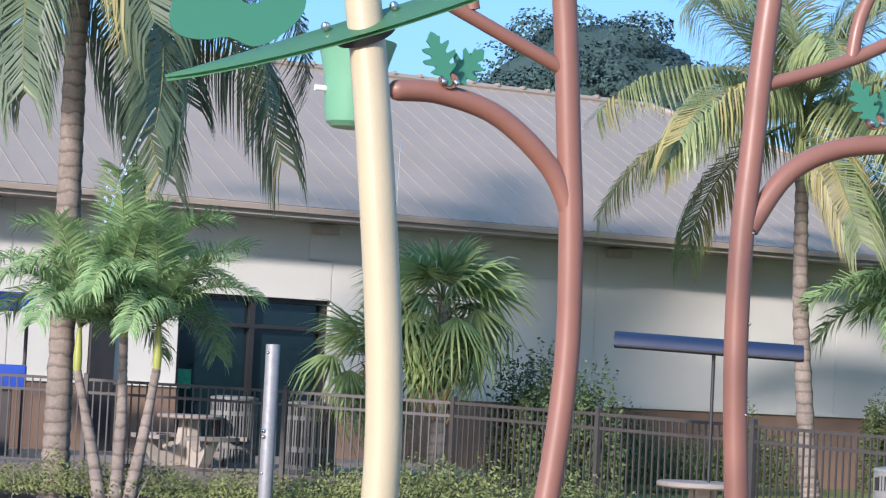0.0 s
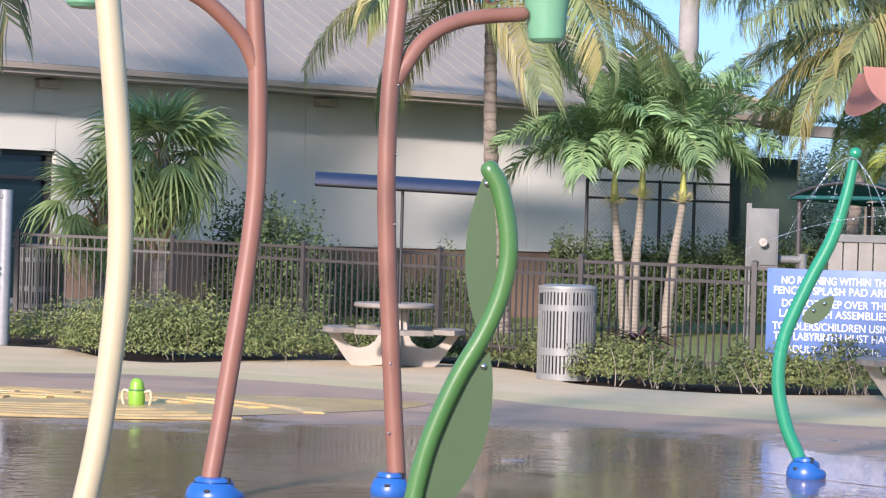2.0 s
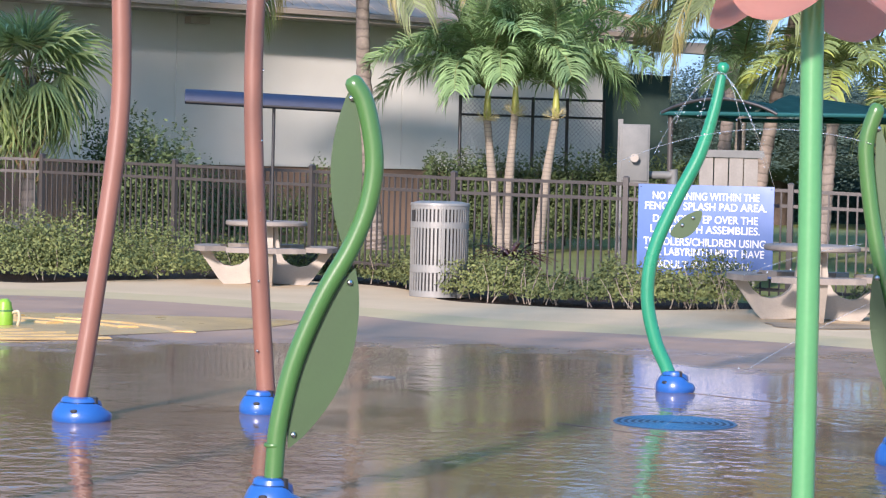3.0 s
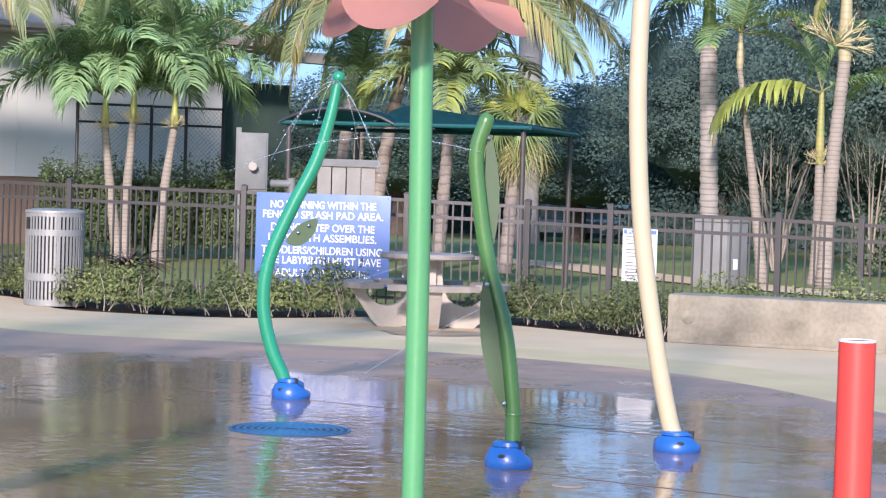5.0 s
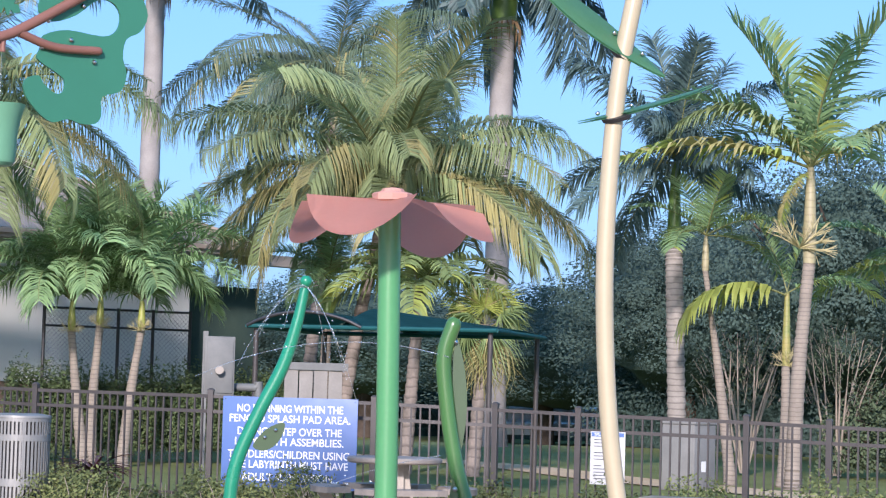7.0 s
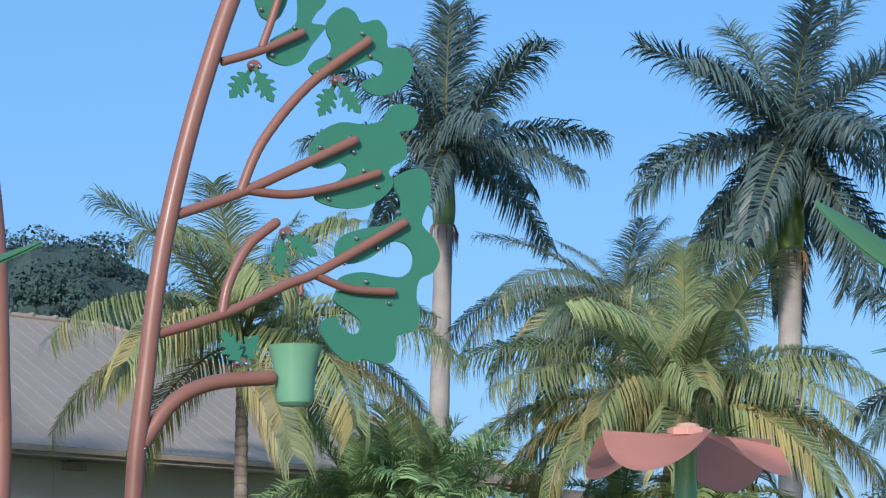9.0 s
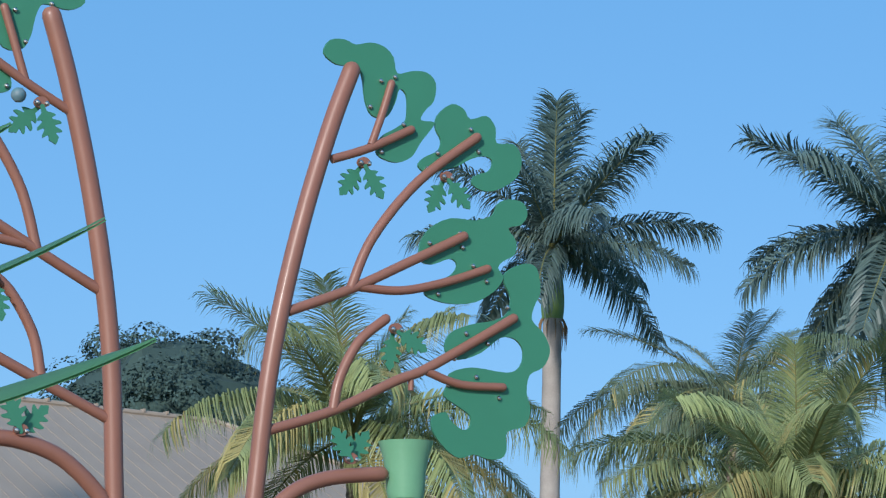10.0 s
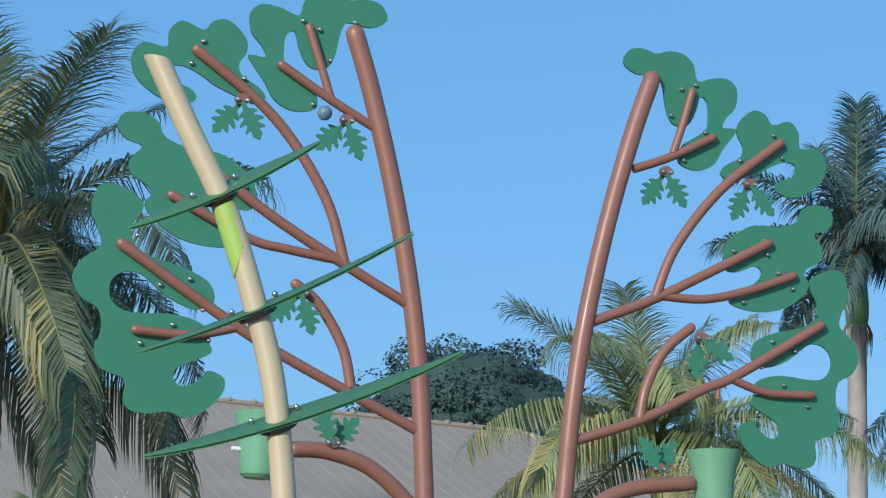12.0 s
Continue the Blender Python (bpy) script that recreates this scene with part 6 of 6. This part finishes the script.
# coconut palms
palm("coconut_palm", "coconut palm with arching yellow-green fronds in front of the building", (-8.9, 39.0, 0), (-9.27, 38.9, 6.25), 0.15, 0.11, TRUNK_D, COCO, 24, 84, -9, 3, 0.98, 0.12, power=0.62, young=0.6, ring=0.2, depth=0.09)
palm("coconut_palm", "coconut palm with a leaning grey trunk and drooping fronds", (-16.1, 27.7, 0), (-16.15, 27.6, 7.85), 0.17, 0.14, TRUNK_D, COCO_G, 28, 84, -34, 8, 1.06, 0.05, power=0.75, young=0.85, ring=0.2, depth=0.07)
ob = palm("coconut_palm", "full coconut palm with gold-tipped fronds beside the canopy", (-2.55, 42.0, 0), (-1.64, 42.0, 5.35), 0.14, 0.10, TRUNK_D, COCO, 32, 86, -6, 5, 1.0, -0.35, power=0.6, young=0.6, ring=0.2, depth=0.09)
for az, el, k, size in ((176, 12, 0, 0.92), (196, 8, 1, 0.95), (222, 10, 0, 0.9), (158, 5, 1, 0.9), (-30, 12, 0, 0.85), (186, -8, 1, 0.8)):
    add_frond(ob, (0.9, 0, 5.3), az, el, HANGING[k], size)
palm("coconut_palm", "darker coconut palm behind the canopy palms", (-3.9, 50.0, 0), (-3.27, 49.9, 8.4), 0.15, 0.11, TRUNK_D, COCO_G, 26, 74, -20, 6, 0.95, 0.15, power=0.62, young=0.55)
# royal palms
palm("royal_palm", "tall royal palm with a smooth pale trunk", (-10.2, 69.3, -0.58), (-10.2, 69.3, 13.6), 0.34, 0.30, TRUNK_G, ROYAL_UP, 17, 86, -10, 12, 1.12, 0, 2.3, 0.5, "royal palms", 20, 0.8, depth=0.015)
palm("royal_palm", "tall royal palm with a dead brown sheath under its crown", (0.5, 60.0, 0), (0.5, 60.0, 11.3), 0.33, 0.31, TRUNK_G, ROYAL, 22, 82, -50, 14, 1.12, 0, 2.9, 0.5, "royal palms", 26, 0.75, depth=0.015)
palm("royal_palm", "royal palm with a grey ringed trunk on the lawn", (3.6, 39.9, 0), (3.45, 39.9, 4.05), 0.168, 0.155, TRUNK_R, ROYAL, 15, 84, -20, 15, 0.58, 0, 1.5, 0.12, "royal palms", 0, 1.0, 0.62, depth=0.08)
# trios of small palms
for k, (b, t, s) in enumerate((((-6.76, 39.4, 0), (-7.05, 39.4, 2.3), 1), ((-6.65, 39.5, 0), (-6.57, 39.5, 2.4), 2), ((-6.1, 39.5, 0), (-5.86, 39.6, 2.35), 3))):
    ob = palm("small_palm", "slim ringed palm of a clump of three by the hedge", b, t, 0.105, 0.07, TRUNK_T, FOX, 18, 88, 45, 20 + s, 1.24, 0.04, 0.5, 0.09, "clump of three palms", 0, 0.9, 0.8, shaft_mat=SHAFT_Y)
    flower_stalk(ob, (t[0] - b[0], -0.05, t[2] - 0.02), 0.34, 80 + s)
for k, (b, t, s) in enumerate((((-15.04, 27.02, 0), (-15.38, 26.88, 1.60), 1), ((-14.89, 27.1, 0), (-14.91, 27.14, 2.04), 2), ((-14.75, 27.18, 0), (-14.54, 27.34, 1.67), 3))):
    palm("small_palm", "slim ringed palm of a clump before the fence", b, t, 0.085, 0.055, TRUNK_D, FOX, 12, 86, 40, 30 + s, 0.86, 0.03, 0.52, 0.09, "clump of palms by the fence", 0, 0.9, 0.8, shaft_mat=SHAFT_Y)
# slim palms on the lawn
ob = palm("slim_palm", "slim palm with pale ringed trunk and feathery fronds on the lawn", (5.3, 37.6, 0), (5.5, 37.6, 3.7), 0.135, 0.105, TRUNK_T, LADY[:2], 5, 86, 45, 41, 1.05, 0.05, 1.6, 0.12, "slim lawn palms", shaft_r=0.88, shaft_mat=SHAFT_T)
for az, el, mesh, s in ((184, 19, GOLD[0], 1.32), (176, 60, GOLD[1], 1.1), (-4, 42, GOLD[2], 1.12), (-14, 74, LADY[0], 1.15), (165, 72, LADY[0], 1.1), (60, 35, LADY[1], 1.0), (-80, 30, LADY[1], 0.8), (120, 40, LADY[1], 1.0), (200, -40, GOLD[0], 0.42)):
    add_frond(ob, (0.2, 0, 5.28), az, el, mesh, s)
flower_stalk(ob, (0.02, -0.1, 3.95), 0.85, 3)
ob = palm("slim_palm", "young slim palm with one bright hanging frond", (5.25, 38.6, 0), (5.28, 38.6, 2.0), 0.10, 0.075, TRUNK_T, LADY[:1], 2, 85, 70, 43, 0.6, 0.03, 1.25, 0.12, "slim lawn palms", shaft_r=0.78, shaft_mat=SHAFT_O)
add_frond(ob, (0.0, -0.05, 3.2), 184, 22, BRIGHT, 0.98)
add_frond(ob, (0.0, -0.05, 3.22), 20, 30, LADY[2], 0.7)
flower_stalk(ob, (0.05, 0, 2.0), 0.45, 5)
palm("slim_palm", "slender palm with a thin leaning trunk on the lawn", (4.4, 38.8, 0), (3.9, 38.8, 3.6), 0.10, 0.05, TRUNK_T, LADY[:2], 9, 75, 0, 45, 0.62, 0.05, 0.6, 0.12, "slim lawn palms", shaft_mat=SHAFT_T)
palm("slim_palm", "slim palm with drooping fronds at the edge of the wood", (8.4, 44.2, 0), (8.6, 44.2, 3.6), 0.12, 0.08, TRUNK_D, LADY, 12, 70, -20, 47, 0.9, 0.05, 0.6, 0.12, "slim lawn palms")
# sunlit low palms behind the canopy
for at, top, seed, n, fronds, lo, size, label in (((-1.2, 40.0), (0.2, 0.0, 3.2), 51, 17, SUNNY, 10, 1.05, "low yellow-green feather palm behind the shade canopy"), ((0.0, 39.6), (0.15, 0.0, 2.6), 53, 18, SUNFAN, -60, 0.78, "low yellowing fan palm behind the shade canopy")):
    ob = thing("low_palm", (*at, 0), label, "palm", "fan palms by the canopy")
    trunk_part(ob, [(0, 0, -0.1), (0.1, 0, 1.6), top], [0.13, 0.11, 0.10], TRUNK_D, 0.16, 0.09, seed)
    crown(ob, Vector(top), fronds, n, 82, lo, seed, size, 30)
palm("low_palm", "spindly palm with a green shaft beside the enclosure", (-2.95, 44.0, 0), (-2.9, 44.0, 2.6), 0.11, 0.10, TRUNK_T, FOX, 8, 80, 30, 55, 0.9, 0.02, 0.9)


def fan_palm(label, base, h, seed, count, scale):
    ob = thing("fan_palm", base, label, "palm", "fan palms by the building")
    trunk_part(ob, [(0, 0, -0.1), (0.02, 0, h * 0.5), (0.0, 0, h)], [0.14, 0.12, 0.11], TRUNK_D, 0.16, 0.10, seed)
    rng = random.Random(seed)
    bm = bmesh.new()
    for k in range(26):  # old leaf bases
        a = k * 2.4
        z = h * (0.35 + 0.6 * k / 26)
        o = Vector((math.cos(a), math.sin(a), 0))
        p = o * 0.1 + Vector((0, 0, z))
        tube(bm, [p, p + o * 0.10 + Vector((0, 0, 0.16)), p + o * 0.22 + Vector((0, 0, 0.30))], [0.035, 0.028, 0.008], 4, 2)
    part("leaf_sheath", bm, DRY, ob, "split brown leaf bases")
    crown(ob, Vector((0, 0, h)), FAN, count, 84, -55, seed, scale, 30)
    return ob


fan_palm("fan palm with a shaggy brown trunk behind the fence", (-13.26, 33.5, 0), 2.85, 61, 46, 0.98)
fan_palm("shorter fan palm behind the fence", (-14.25, 33.6, 0), 2.0, 63, 24, 0.9)


# ---------------------------------------------------------------- hedges and shrubs
def hedge(name, label, line, width, height, n, leaf, mat, seed, bumps=0.35, twigs=0, base=0.0, density_top=0.7, core=0.0, rounded=0.0):
    """A loose hedge along a line: many small leaves on an uneven rounded body."""
    rng = np.random.default_rng(seed)
    pts = spline(line, 6)
    seg = np.array([[p[0], p[1]] for p in pts])
    step = np.r_[0, np.cumsum(np.linalg.norm(np.diff(seg, axis=0), axis=1))]
    u = rng.uniform(0, step[-1], n)
    cx, cy = np.interp(u, step, seg[:, 0]), np.interp(u, step, seg[:, 1])
    dx, dy = np.gradient(seg[:, 0], step), np.gradient(seg[:, 1], step)
    tx, ty = np.interp(u, step, dx), np.interp(u, step, dy)
    ln = np.hypot(tx, ty)
    nx, ny = -ty / ln, tx / ln
    wob = 1 + bumps * (np.sin(u * 2.1 + seed) * 0.4 + np.sin(u * 5.3 + 2 * seed) * 0.35 + np.sin(u * 11.7 + seed) * 0.25)
    ang = rng.uniform(0.0, math.pi, n)
    rad = np.sqrt(rng.uniform(density_top ** 2 * 0.35, 1, n))
    clump = 1 + 0.22 * np.sin(u * 17 + ang * 6 + seed) * np.sin(ang * 9 + u * 4)
    a = np.cos(ang) * rad * width / 2 * clump
    z = np.sin(ang) ** 0.75 * rad * height * wob * clump + base + rng.normal(0, 0.02, n)
    pos = np.stack([cx + nx * a, cy + ny * a, np.maximum(z, base + 0.02)], 1)
    pos[:, 2] += 0.06 * (pos[:, 2] - base < 0.12)
    way = np.stack([nx * np.cos(ang), ny * np.cos(ang), np.sin(ang) + 0.3], 1)
    me = leaf_cloud(pos, way, leaf, rounded=rounded)
    me.materials.append(mat)
    ob = new(name, me)
    tagged(ob, label, "hedge", kind="stuff")
    if core:  # added solid core that blocks gaps; its dark colour stands for inner shade
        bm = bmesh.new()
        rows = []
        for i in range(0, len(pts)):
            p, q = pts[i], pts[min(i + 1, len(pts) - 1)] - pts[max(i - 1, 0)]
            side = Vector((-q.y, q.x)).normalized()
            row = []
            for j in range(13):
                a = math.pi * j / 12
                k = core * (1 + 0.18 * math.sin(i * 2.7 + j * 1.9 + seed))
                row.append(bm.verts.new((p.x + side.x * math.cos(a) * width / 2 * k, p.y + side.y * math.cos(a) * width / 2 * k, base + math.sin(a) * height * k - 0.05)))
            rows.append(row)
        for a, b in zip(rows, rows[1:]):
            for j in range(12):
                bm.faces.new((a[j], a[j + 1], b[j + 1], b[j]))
        part("inner_foliage", bm, INNER_SHADE, ob)
    if twigs:
        bm = bmesh.new()
        r = random.Random(seed)
        for k in range(twigs):
            i = r.randrange(len(pts))
            o = Vector((pts[i][0] + r.uniform(-0.2, 0.2), pts[i][1] + r.uniform(-width / 2, 0.1), 0.0))
            dd = Vector((r.uniform(-0.5, 0.5), r.uniform(-0.4, 0.1), 1)).normalized()
            l = height * r.uniform(0.55, 1.0)
            tube(bm, [o, o + dd * l * 0.5 + Vector((r.uniform(-.05, .05), 0, 0)), o + dd * l], [0.008, 0.006, 0.003], 4, 2)
        tagged(part("twigs", bm, TWIG, ob), "bare pale twigs", kind="stuff")
    return ob


hedge("hedge", "loose green hedge of small glossy leaves along the concrete walk", [(-4.9, 25.4), (-4.2, 24.75), (-3.0, 24.5), (-2.0, 24.75), (-1.6, 25.0)], 1.0, 0.45, 14080, 0.0235, HEDGE, 1, 0.55, 70)
hedge("hedge", "loose green hedge of small leaves behind the picnic table", [(-0.3, 25.0), (0.2, 24.75), (0.75, 24.3), (1.35, 23.6), (1.6, 22.95)], 0.9, 0.40, 7360, 0.0235, HEDGE, 2, 0.85, 60)
hedge("hedge", "low hedge behind the concrete seat wall", [(2.0, 23.3), (3.2, 22.85), (5.0, 22.2), (7.5, 21.2), (10, 20.2)], 0.8, 0.60, 27200, 0.0235, HEDGE, 3, 0.35)
hedge("hedge", "green hedge of small leaves beside the brown tree feature", [(-11.2, 27.1), (-10.6, 25.8), (-9.6, 26.0), (-8.8, 27.3)], 1.5, 0.66, 20800, 0.0235, HEDGE, 4, 0.4, 14)
hedge("hedge", "low green hedge along the walk by the shower post", [(-22, 24.5), (-18, 26.3), (-15.6, 27.3), (-13.5, 28.1), (-12.0, 28.4), (-11.0, 27.8)], 1.2, 0.48, 24000, 0.0235, HEDGE, 5, 0.4, 20)
hedge("hedge", "thin hedge behind the umbrella table", [(-8.6, 27.8), (-7.3, 28.0), (-6.0, 27.4), (-5.2, 26.0)], 0.8, 0.40, 13600, 0.0235, HEDGE, 6, 0.4, 25)
hedge("clipped_hedge", "taller clipped hedge against the building screen", [(-8.4, 40.6), (-7.0, 41.2), (-5.6, 42.0), (-3.5, 43.0)], 1.1, 1.5, 42000, 0.036, SHRUB_D, 7, 0.08, 0, 0.1)
hedge("shrub", "dark rounded shrub beside the fan palm", [(-12.6, 34.6), (-12.0, 35.2), (-11.4, 35.8)], 1.5, 2.0, 12000, 0.04, SHRUB_D, 8, 0.2)
hedge("shrubs", "scattered shrubs along the building wall", [(-14.2, 38.4), (-13, 39.6), (-12, 41.0), (-10.2, 43.2)], 1.0, 0.95, 15000, 0.035, SHRUB_D, 9, 0.7)
ob = thing("strap_plant", (-4.15, 25.02, 0), "dark maroon strap-leaved plant among the hedge", "plant")
rng = random.Random(17)
for k in range(46):
    a, l, up = k * 2.4 + rng.uniform(-0.3, 0.3), rng.uniform(0.34, 0.50), rng.uniform(0.25, 1.0)
    o, side = Vector((math.cos(a), math.sin(a) * 0.7, 0)), Vector((-math.sin(a), math.cos(a), 0))
    bm = bmesh.new()
    rows = []
    for t in (0, 0.3, 0.6, 0.85, 1.0):
        p = Vector((0, 0, 0.46)) + o * l * t * (1.25 - 0.35 * up) + Vector((0, 0, l * (up * t - 0.55 * t * t)))
        w = 0.021 * (1 - t) ** 0.6 + 0.002
        rows.append([bm.verts.new(p - side * w), bm.verts.new(p + Vector((0, 0, -0.006))), bm.verts.new(p + side * w)])
    for p, q in zip(rows, rows[1:]):
        bm.faces.new((p[0], p[1], q[1], q[0]))
        bm.faces.new((p[1], p[2], q[2], q[1]))
    part("leaf", bm, PURPLE, ob)
part("stem", tube(bmesh.new(), [(0, 0, 0), (0.01, 0, 0.26), (0, 0, 0.48)], [0.03, 0.025, 0.02], 8, 3), BARK, ob)
hedge("shrubs", "sunlit shrubs at the edge of the wood", [(6.8, 44.0), (9, 43.0), (12, 42)], 1.6, 1.7, 14000, 0.05, TREE_LEAF2, 11, 0.4)


# ---------------------------------------------------------------- background trees
def broad_tree_mesh(seed, clumps, per, leaf, w=1.0):
    """Leaves of a broad crown of unit radius, in clumps with gaps."""
    rng = np.random.default_rng(seed)
    c = rng.normal(size=(clumps, 3))
    c /= np.linalg.norm(c, axis=1, keepdims=True)
    c[:, 2] = np.where(c[:, 2] < -0.45, -c[:, 2] * 0.5, c[:, 2])
    c *= rng.uniform(0.62, 0.95, (clumps, 1))
    size = rng.uniform(0.13, 0.25, (clumps, 1, 1))
    d = rng.normal(size=(clumps, per, 3))
    d /= np.linalg.norm(d, axis=2, keepdims=True)
    p = c[:, None] + d * size * rng.uniform(0.5, 1.0, (clumps, per, 1)) ** 0.5 * np.array([1.15, 1.15, 0.75])
    way = d + np.array([0, 0, 0.4])
    return leaf_cloud(p.reshape(-1, 3), way.reshape(-1, 3), leaf, 0.55, 0.15, 0.3, 0.95)


CROWNS = [broad_tree_mesh(71, 170, 380, 0.0125), broad_tree_mesh(72, 170, 380, 0.0125)]
CROWNS[0].materials.append(TREE_LEAF)
CROWNS[1].materials.append(TREE_LEAF2)
CROWNS.append(broad_tree_mesh(73, 230, 260, 0.019))
CROWNS[2].materials.append(DOME_LEAF)


def broad_tree(at, height, spread, which, seed, label, crown_h=None):
    ob = thing("broadleaf_tree", (*at, dip(at[1])), label, "tree", "background trees")
    ch = crown_h or height * 0.36
    rng = random.Random(seed)
    zc = height - ch
    trunk_part(ob, [(0, 0, -0.1), (0.1, 0, zc * 0.45), (0.0, 0.1, zc)], [spread * 0.07, spread * 0.05, spread * 0.03], BARK, 0.5, 0.05, seed)
    for k in range(7):
        a = k * 0.9 + rng.random()
        o = Vector((math.cos(a), math.sin(a), 0))
        s = Vector((0, 0, zc * rng.uniform(0.4, 0.7)))
        part("limb", tube(bmesh.new(), [s, s + o * spread * 0.3 + Vector((0, 0, ch * 0.5)), s + o * spread * 0.7 + Vector((0, 0, ch * 0.9))], [spread * 0.03, spread * 0.02, spread * 0.006], 6, 3), BARK, ob)
    bm = bmesh.new()  # solid hull added to fill the crown; painted darker for shade, except the dome
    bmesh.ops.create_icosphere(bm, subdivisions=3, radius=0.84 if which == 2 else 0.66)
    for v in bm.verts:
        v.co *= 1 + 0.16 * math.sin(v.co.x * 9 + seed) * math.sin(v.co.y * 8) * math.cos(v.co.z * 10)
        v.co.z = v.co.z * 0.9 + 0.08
    part("inner_foliage", bm, DOME_LEAF if which == 2 else INNER_SHADE, ob, at=Matrix.Translation((0, 0, zc)) @ Matrix.Diagonal((spread, spread, ch, 1)))
    part("crown", CROWNS[which], None, ob, at=Matrix.Translation((0, 0, zc)) @ Matrix.Rotation(seed * 1.3, 4, "Z") @ Matrix.Diagonal((spread, spread, ch, 1)))
    return ob


for x, y, h, s, w, ch, lb in (
        (-24.8, 76.5, 15.4, 4.8, 2, 4.6, "dark rounded tree behind the roof"), (-29.5, 79.0, 13.0, 4.0, 2, 3.5, "dark tree behind the roof"),
        (-4.5, 92, 6.8, 6.0, 0, 3.4, "broad dark tree at the back of the lawn"), (2.5, 84, 6.0, 6.5, 0, 3.0, "broad dark tree at the back of the lawn"), (8.0, 72, 8.2, 6.0, 0, 4.2, "broad dark tree at the edge of the park"),
        (5.8, 62, 6.4, 3.6, 0, 3.2, "broad dark tree at the edge of the park"), (9.5, 56, 8.0, 4.0, 0, 4.2, "tall dark tree at the edge of the park"), (15.8, 58, 11.5, 5.0, 1, 5.8, "tall broad tree at the edge of the park"),
        (12.0, 48, 8.0, 3.2, 0, 4.0, "dark tree behind the slim palms"), (17.0, 52, 10.5, 4.5, 1, 5.4, "tall broad tree at the edge of the park"), (21, 64, 11, 6, 0, 5.5, "broad tree at the edge of the park"),
        (-12, 96, 6.5, 6.0, 0, 3.2, "broad dark tree beyond the building"), (15, 88, 10, 8, 0, 5, "broad dark tree at the back of the park")):
    broad_tree((x, y), h, s, w, int(x * 3 + y), lb, ch)

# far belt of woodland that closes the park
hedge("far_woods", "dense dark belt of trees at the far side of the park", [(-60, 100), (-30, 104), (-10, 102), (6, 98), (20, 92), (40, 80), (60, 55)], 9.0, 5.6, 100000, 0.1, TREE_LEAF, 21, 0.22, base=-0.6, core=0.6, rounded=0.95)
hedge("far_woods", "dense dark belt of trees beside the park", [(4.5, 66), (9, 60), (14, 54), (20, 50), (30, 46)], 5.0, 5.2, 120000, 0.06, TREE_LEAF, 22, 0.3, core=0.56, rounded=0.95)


# bare multi-stemmed shrubs and parked cars beyond the lawn
def bare_shrub(at, h, seed):
    ob = thing("bare_shrub", (*at, 0), "multi-stemmed shrub with thin bare twigs", "shrub", "bare shrubs")
    rng = random.Random(seed)
    for k in range(9):
        a = k * 0.7 + rng.random()
        o = Vector((math.cos(a), math.sin(a), 0))
        top = o * h * rng.uniform(0.12, 0.32) + Vector((0, 0, h * rng.uniform(0.75, 1.0)))
        part("stem", tube(bmesh.new(), [o * 0.06, o * 0.12 * h + Vector((0, 0, h * 0.4)), top], [0.028, 0.02, 0.007], 6, 3), TWIG, ob)
    bm = bmesh.new()
    pts, way = [], []
    for k in range(130):
        a = rng.uniform(0, 6.28)
        o = Vector((math.cos(a), math.sin(a), 0))
        p = o * h * rng.uniform(0.08, 0.33) + Vector((0, 0, h * rng.uniform(0.45, 0.95)))
        d = (o * 0.5 + Vector((rng.uniform(-.4, .4), rng.uniform(-.4, .4), 1))).normalized()
        tube(bm, [p, p + d * 0.35], [0.006, 0.002], 4, 1)
        for j in range(8):
            pts.append(p + d * 0.4 * rng.random() + Vector((rng.uniform(-.1, .1), rng.uniform(-.1, .1), rng.uniform(-.1, .1))))
            way.append(d)
    tagged(part("twig_mass", bm, TWIG, ob), kind="stuff")
    me = leaf_cloud(np.array(pts), np.array(way), 0.03)
    me.materials.append(TREE_LEAF2)
    part("leaves", me, None, ob)


bare_shrub((5.2, 43.7), 2.7, 1)
bare_shrub((6.95, 43.5), 2.8, 2)


def parked_car(at, turn, paint_, label):
    ob = thing("parked_car", (*at, dip(at[1])), label, "car", "parked cars", turn)
    prof = [(-2.2, 0.35), (-2.15, 0.8), (-1.2, 0.92), (-0.6, 1.38), (0.9, 1.42), (1.6, 0.98), (2.1, 0.88), (2.2, 0.4)]
    part("body", plate(bmesh.new(), [tuple(p) for p in spline(prof, 4)] , 1.7, flat), paint_, ob)
    for y in (-0.856, 0.856):
        part("side_window", plate(bmesh.new(), [(-0.95, 0.97), (-0.5, 1.32), (0.85, 1.35), (1.3, 1.0)], 0.01, lambda x, q, z: Vector((x, q + y, z))), DARKGLASS, ob, smooth=False)
        for x in (-1.35, 1.35):
            bm = lathe(bmesh.new(), [(0.0, -0.1), (0.31, -0.1), (0.33, 0.0), (0.31, 0.1), (0.0, 0.1)], 18, caps=False)
            bmesh.ops.rotate(bm, verts=bm.verts[:], cent=(0, 0, 0), matrix=Matrix.Rotation(radians(90), 3, "X"))
            part("wheel", bm, BLACK, ob, at=pose(x, y * 0.93, 0.33))


for x, y, turn, p, lb in ((2.2, 88.0, 86, CARWHITE, "white parked car beyond the lawn"), (3.95, 89.0, 84, CARWHITE, "white parked car under the far trees"), (5.3, 72.0, 80, CARRED, "dark red parked car beyond the fence")):
    parked_car((x, y), turn, p, lb)
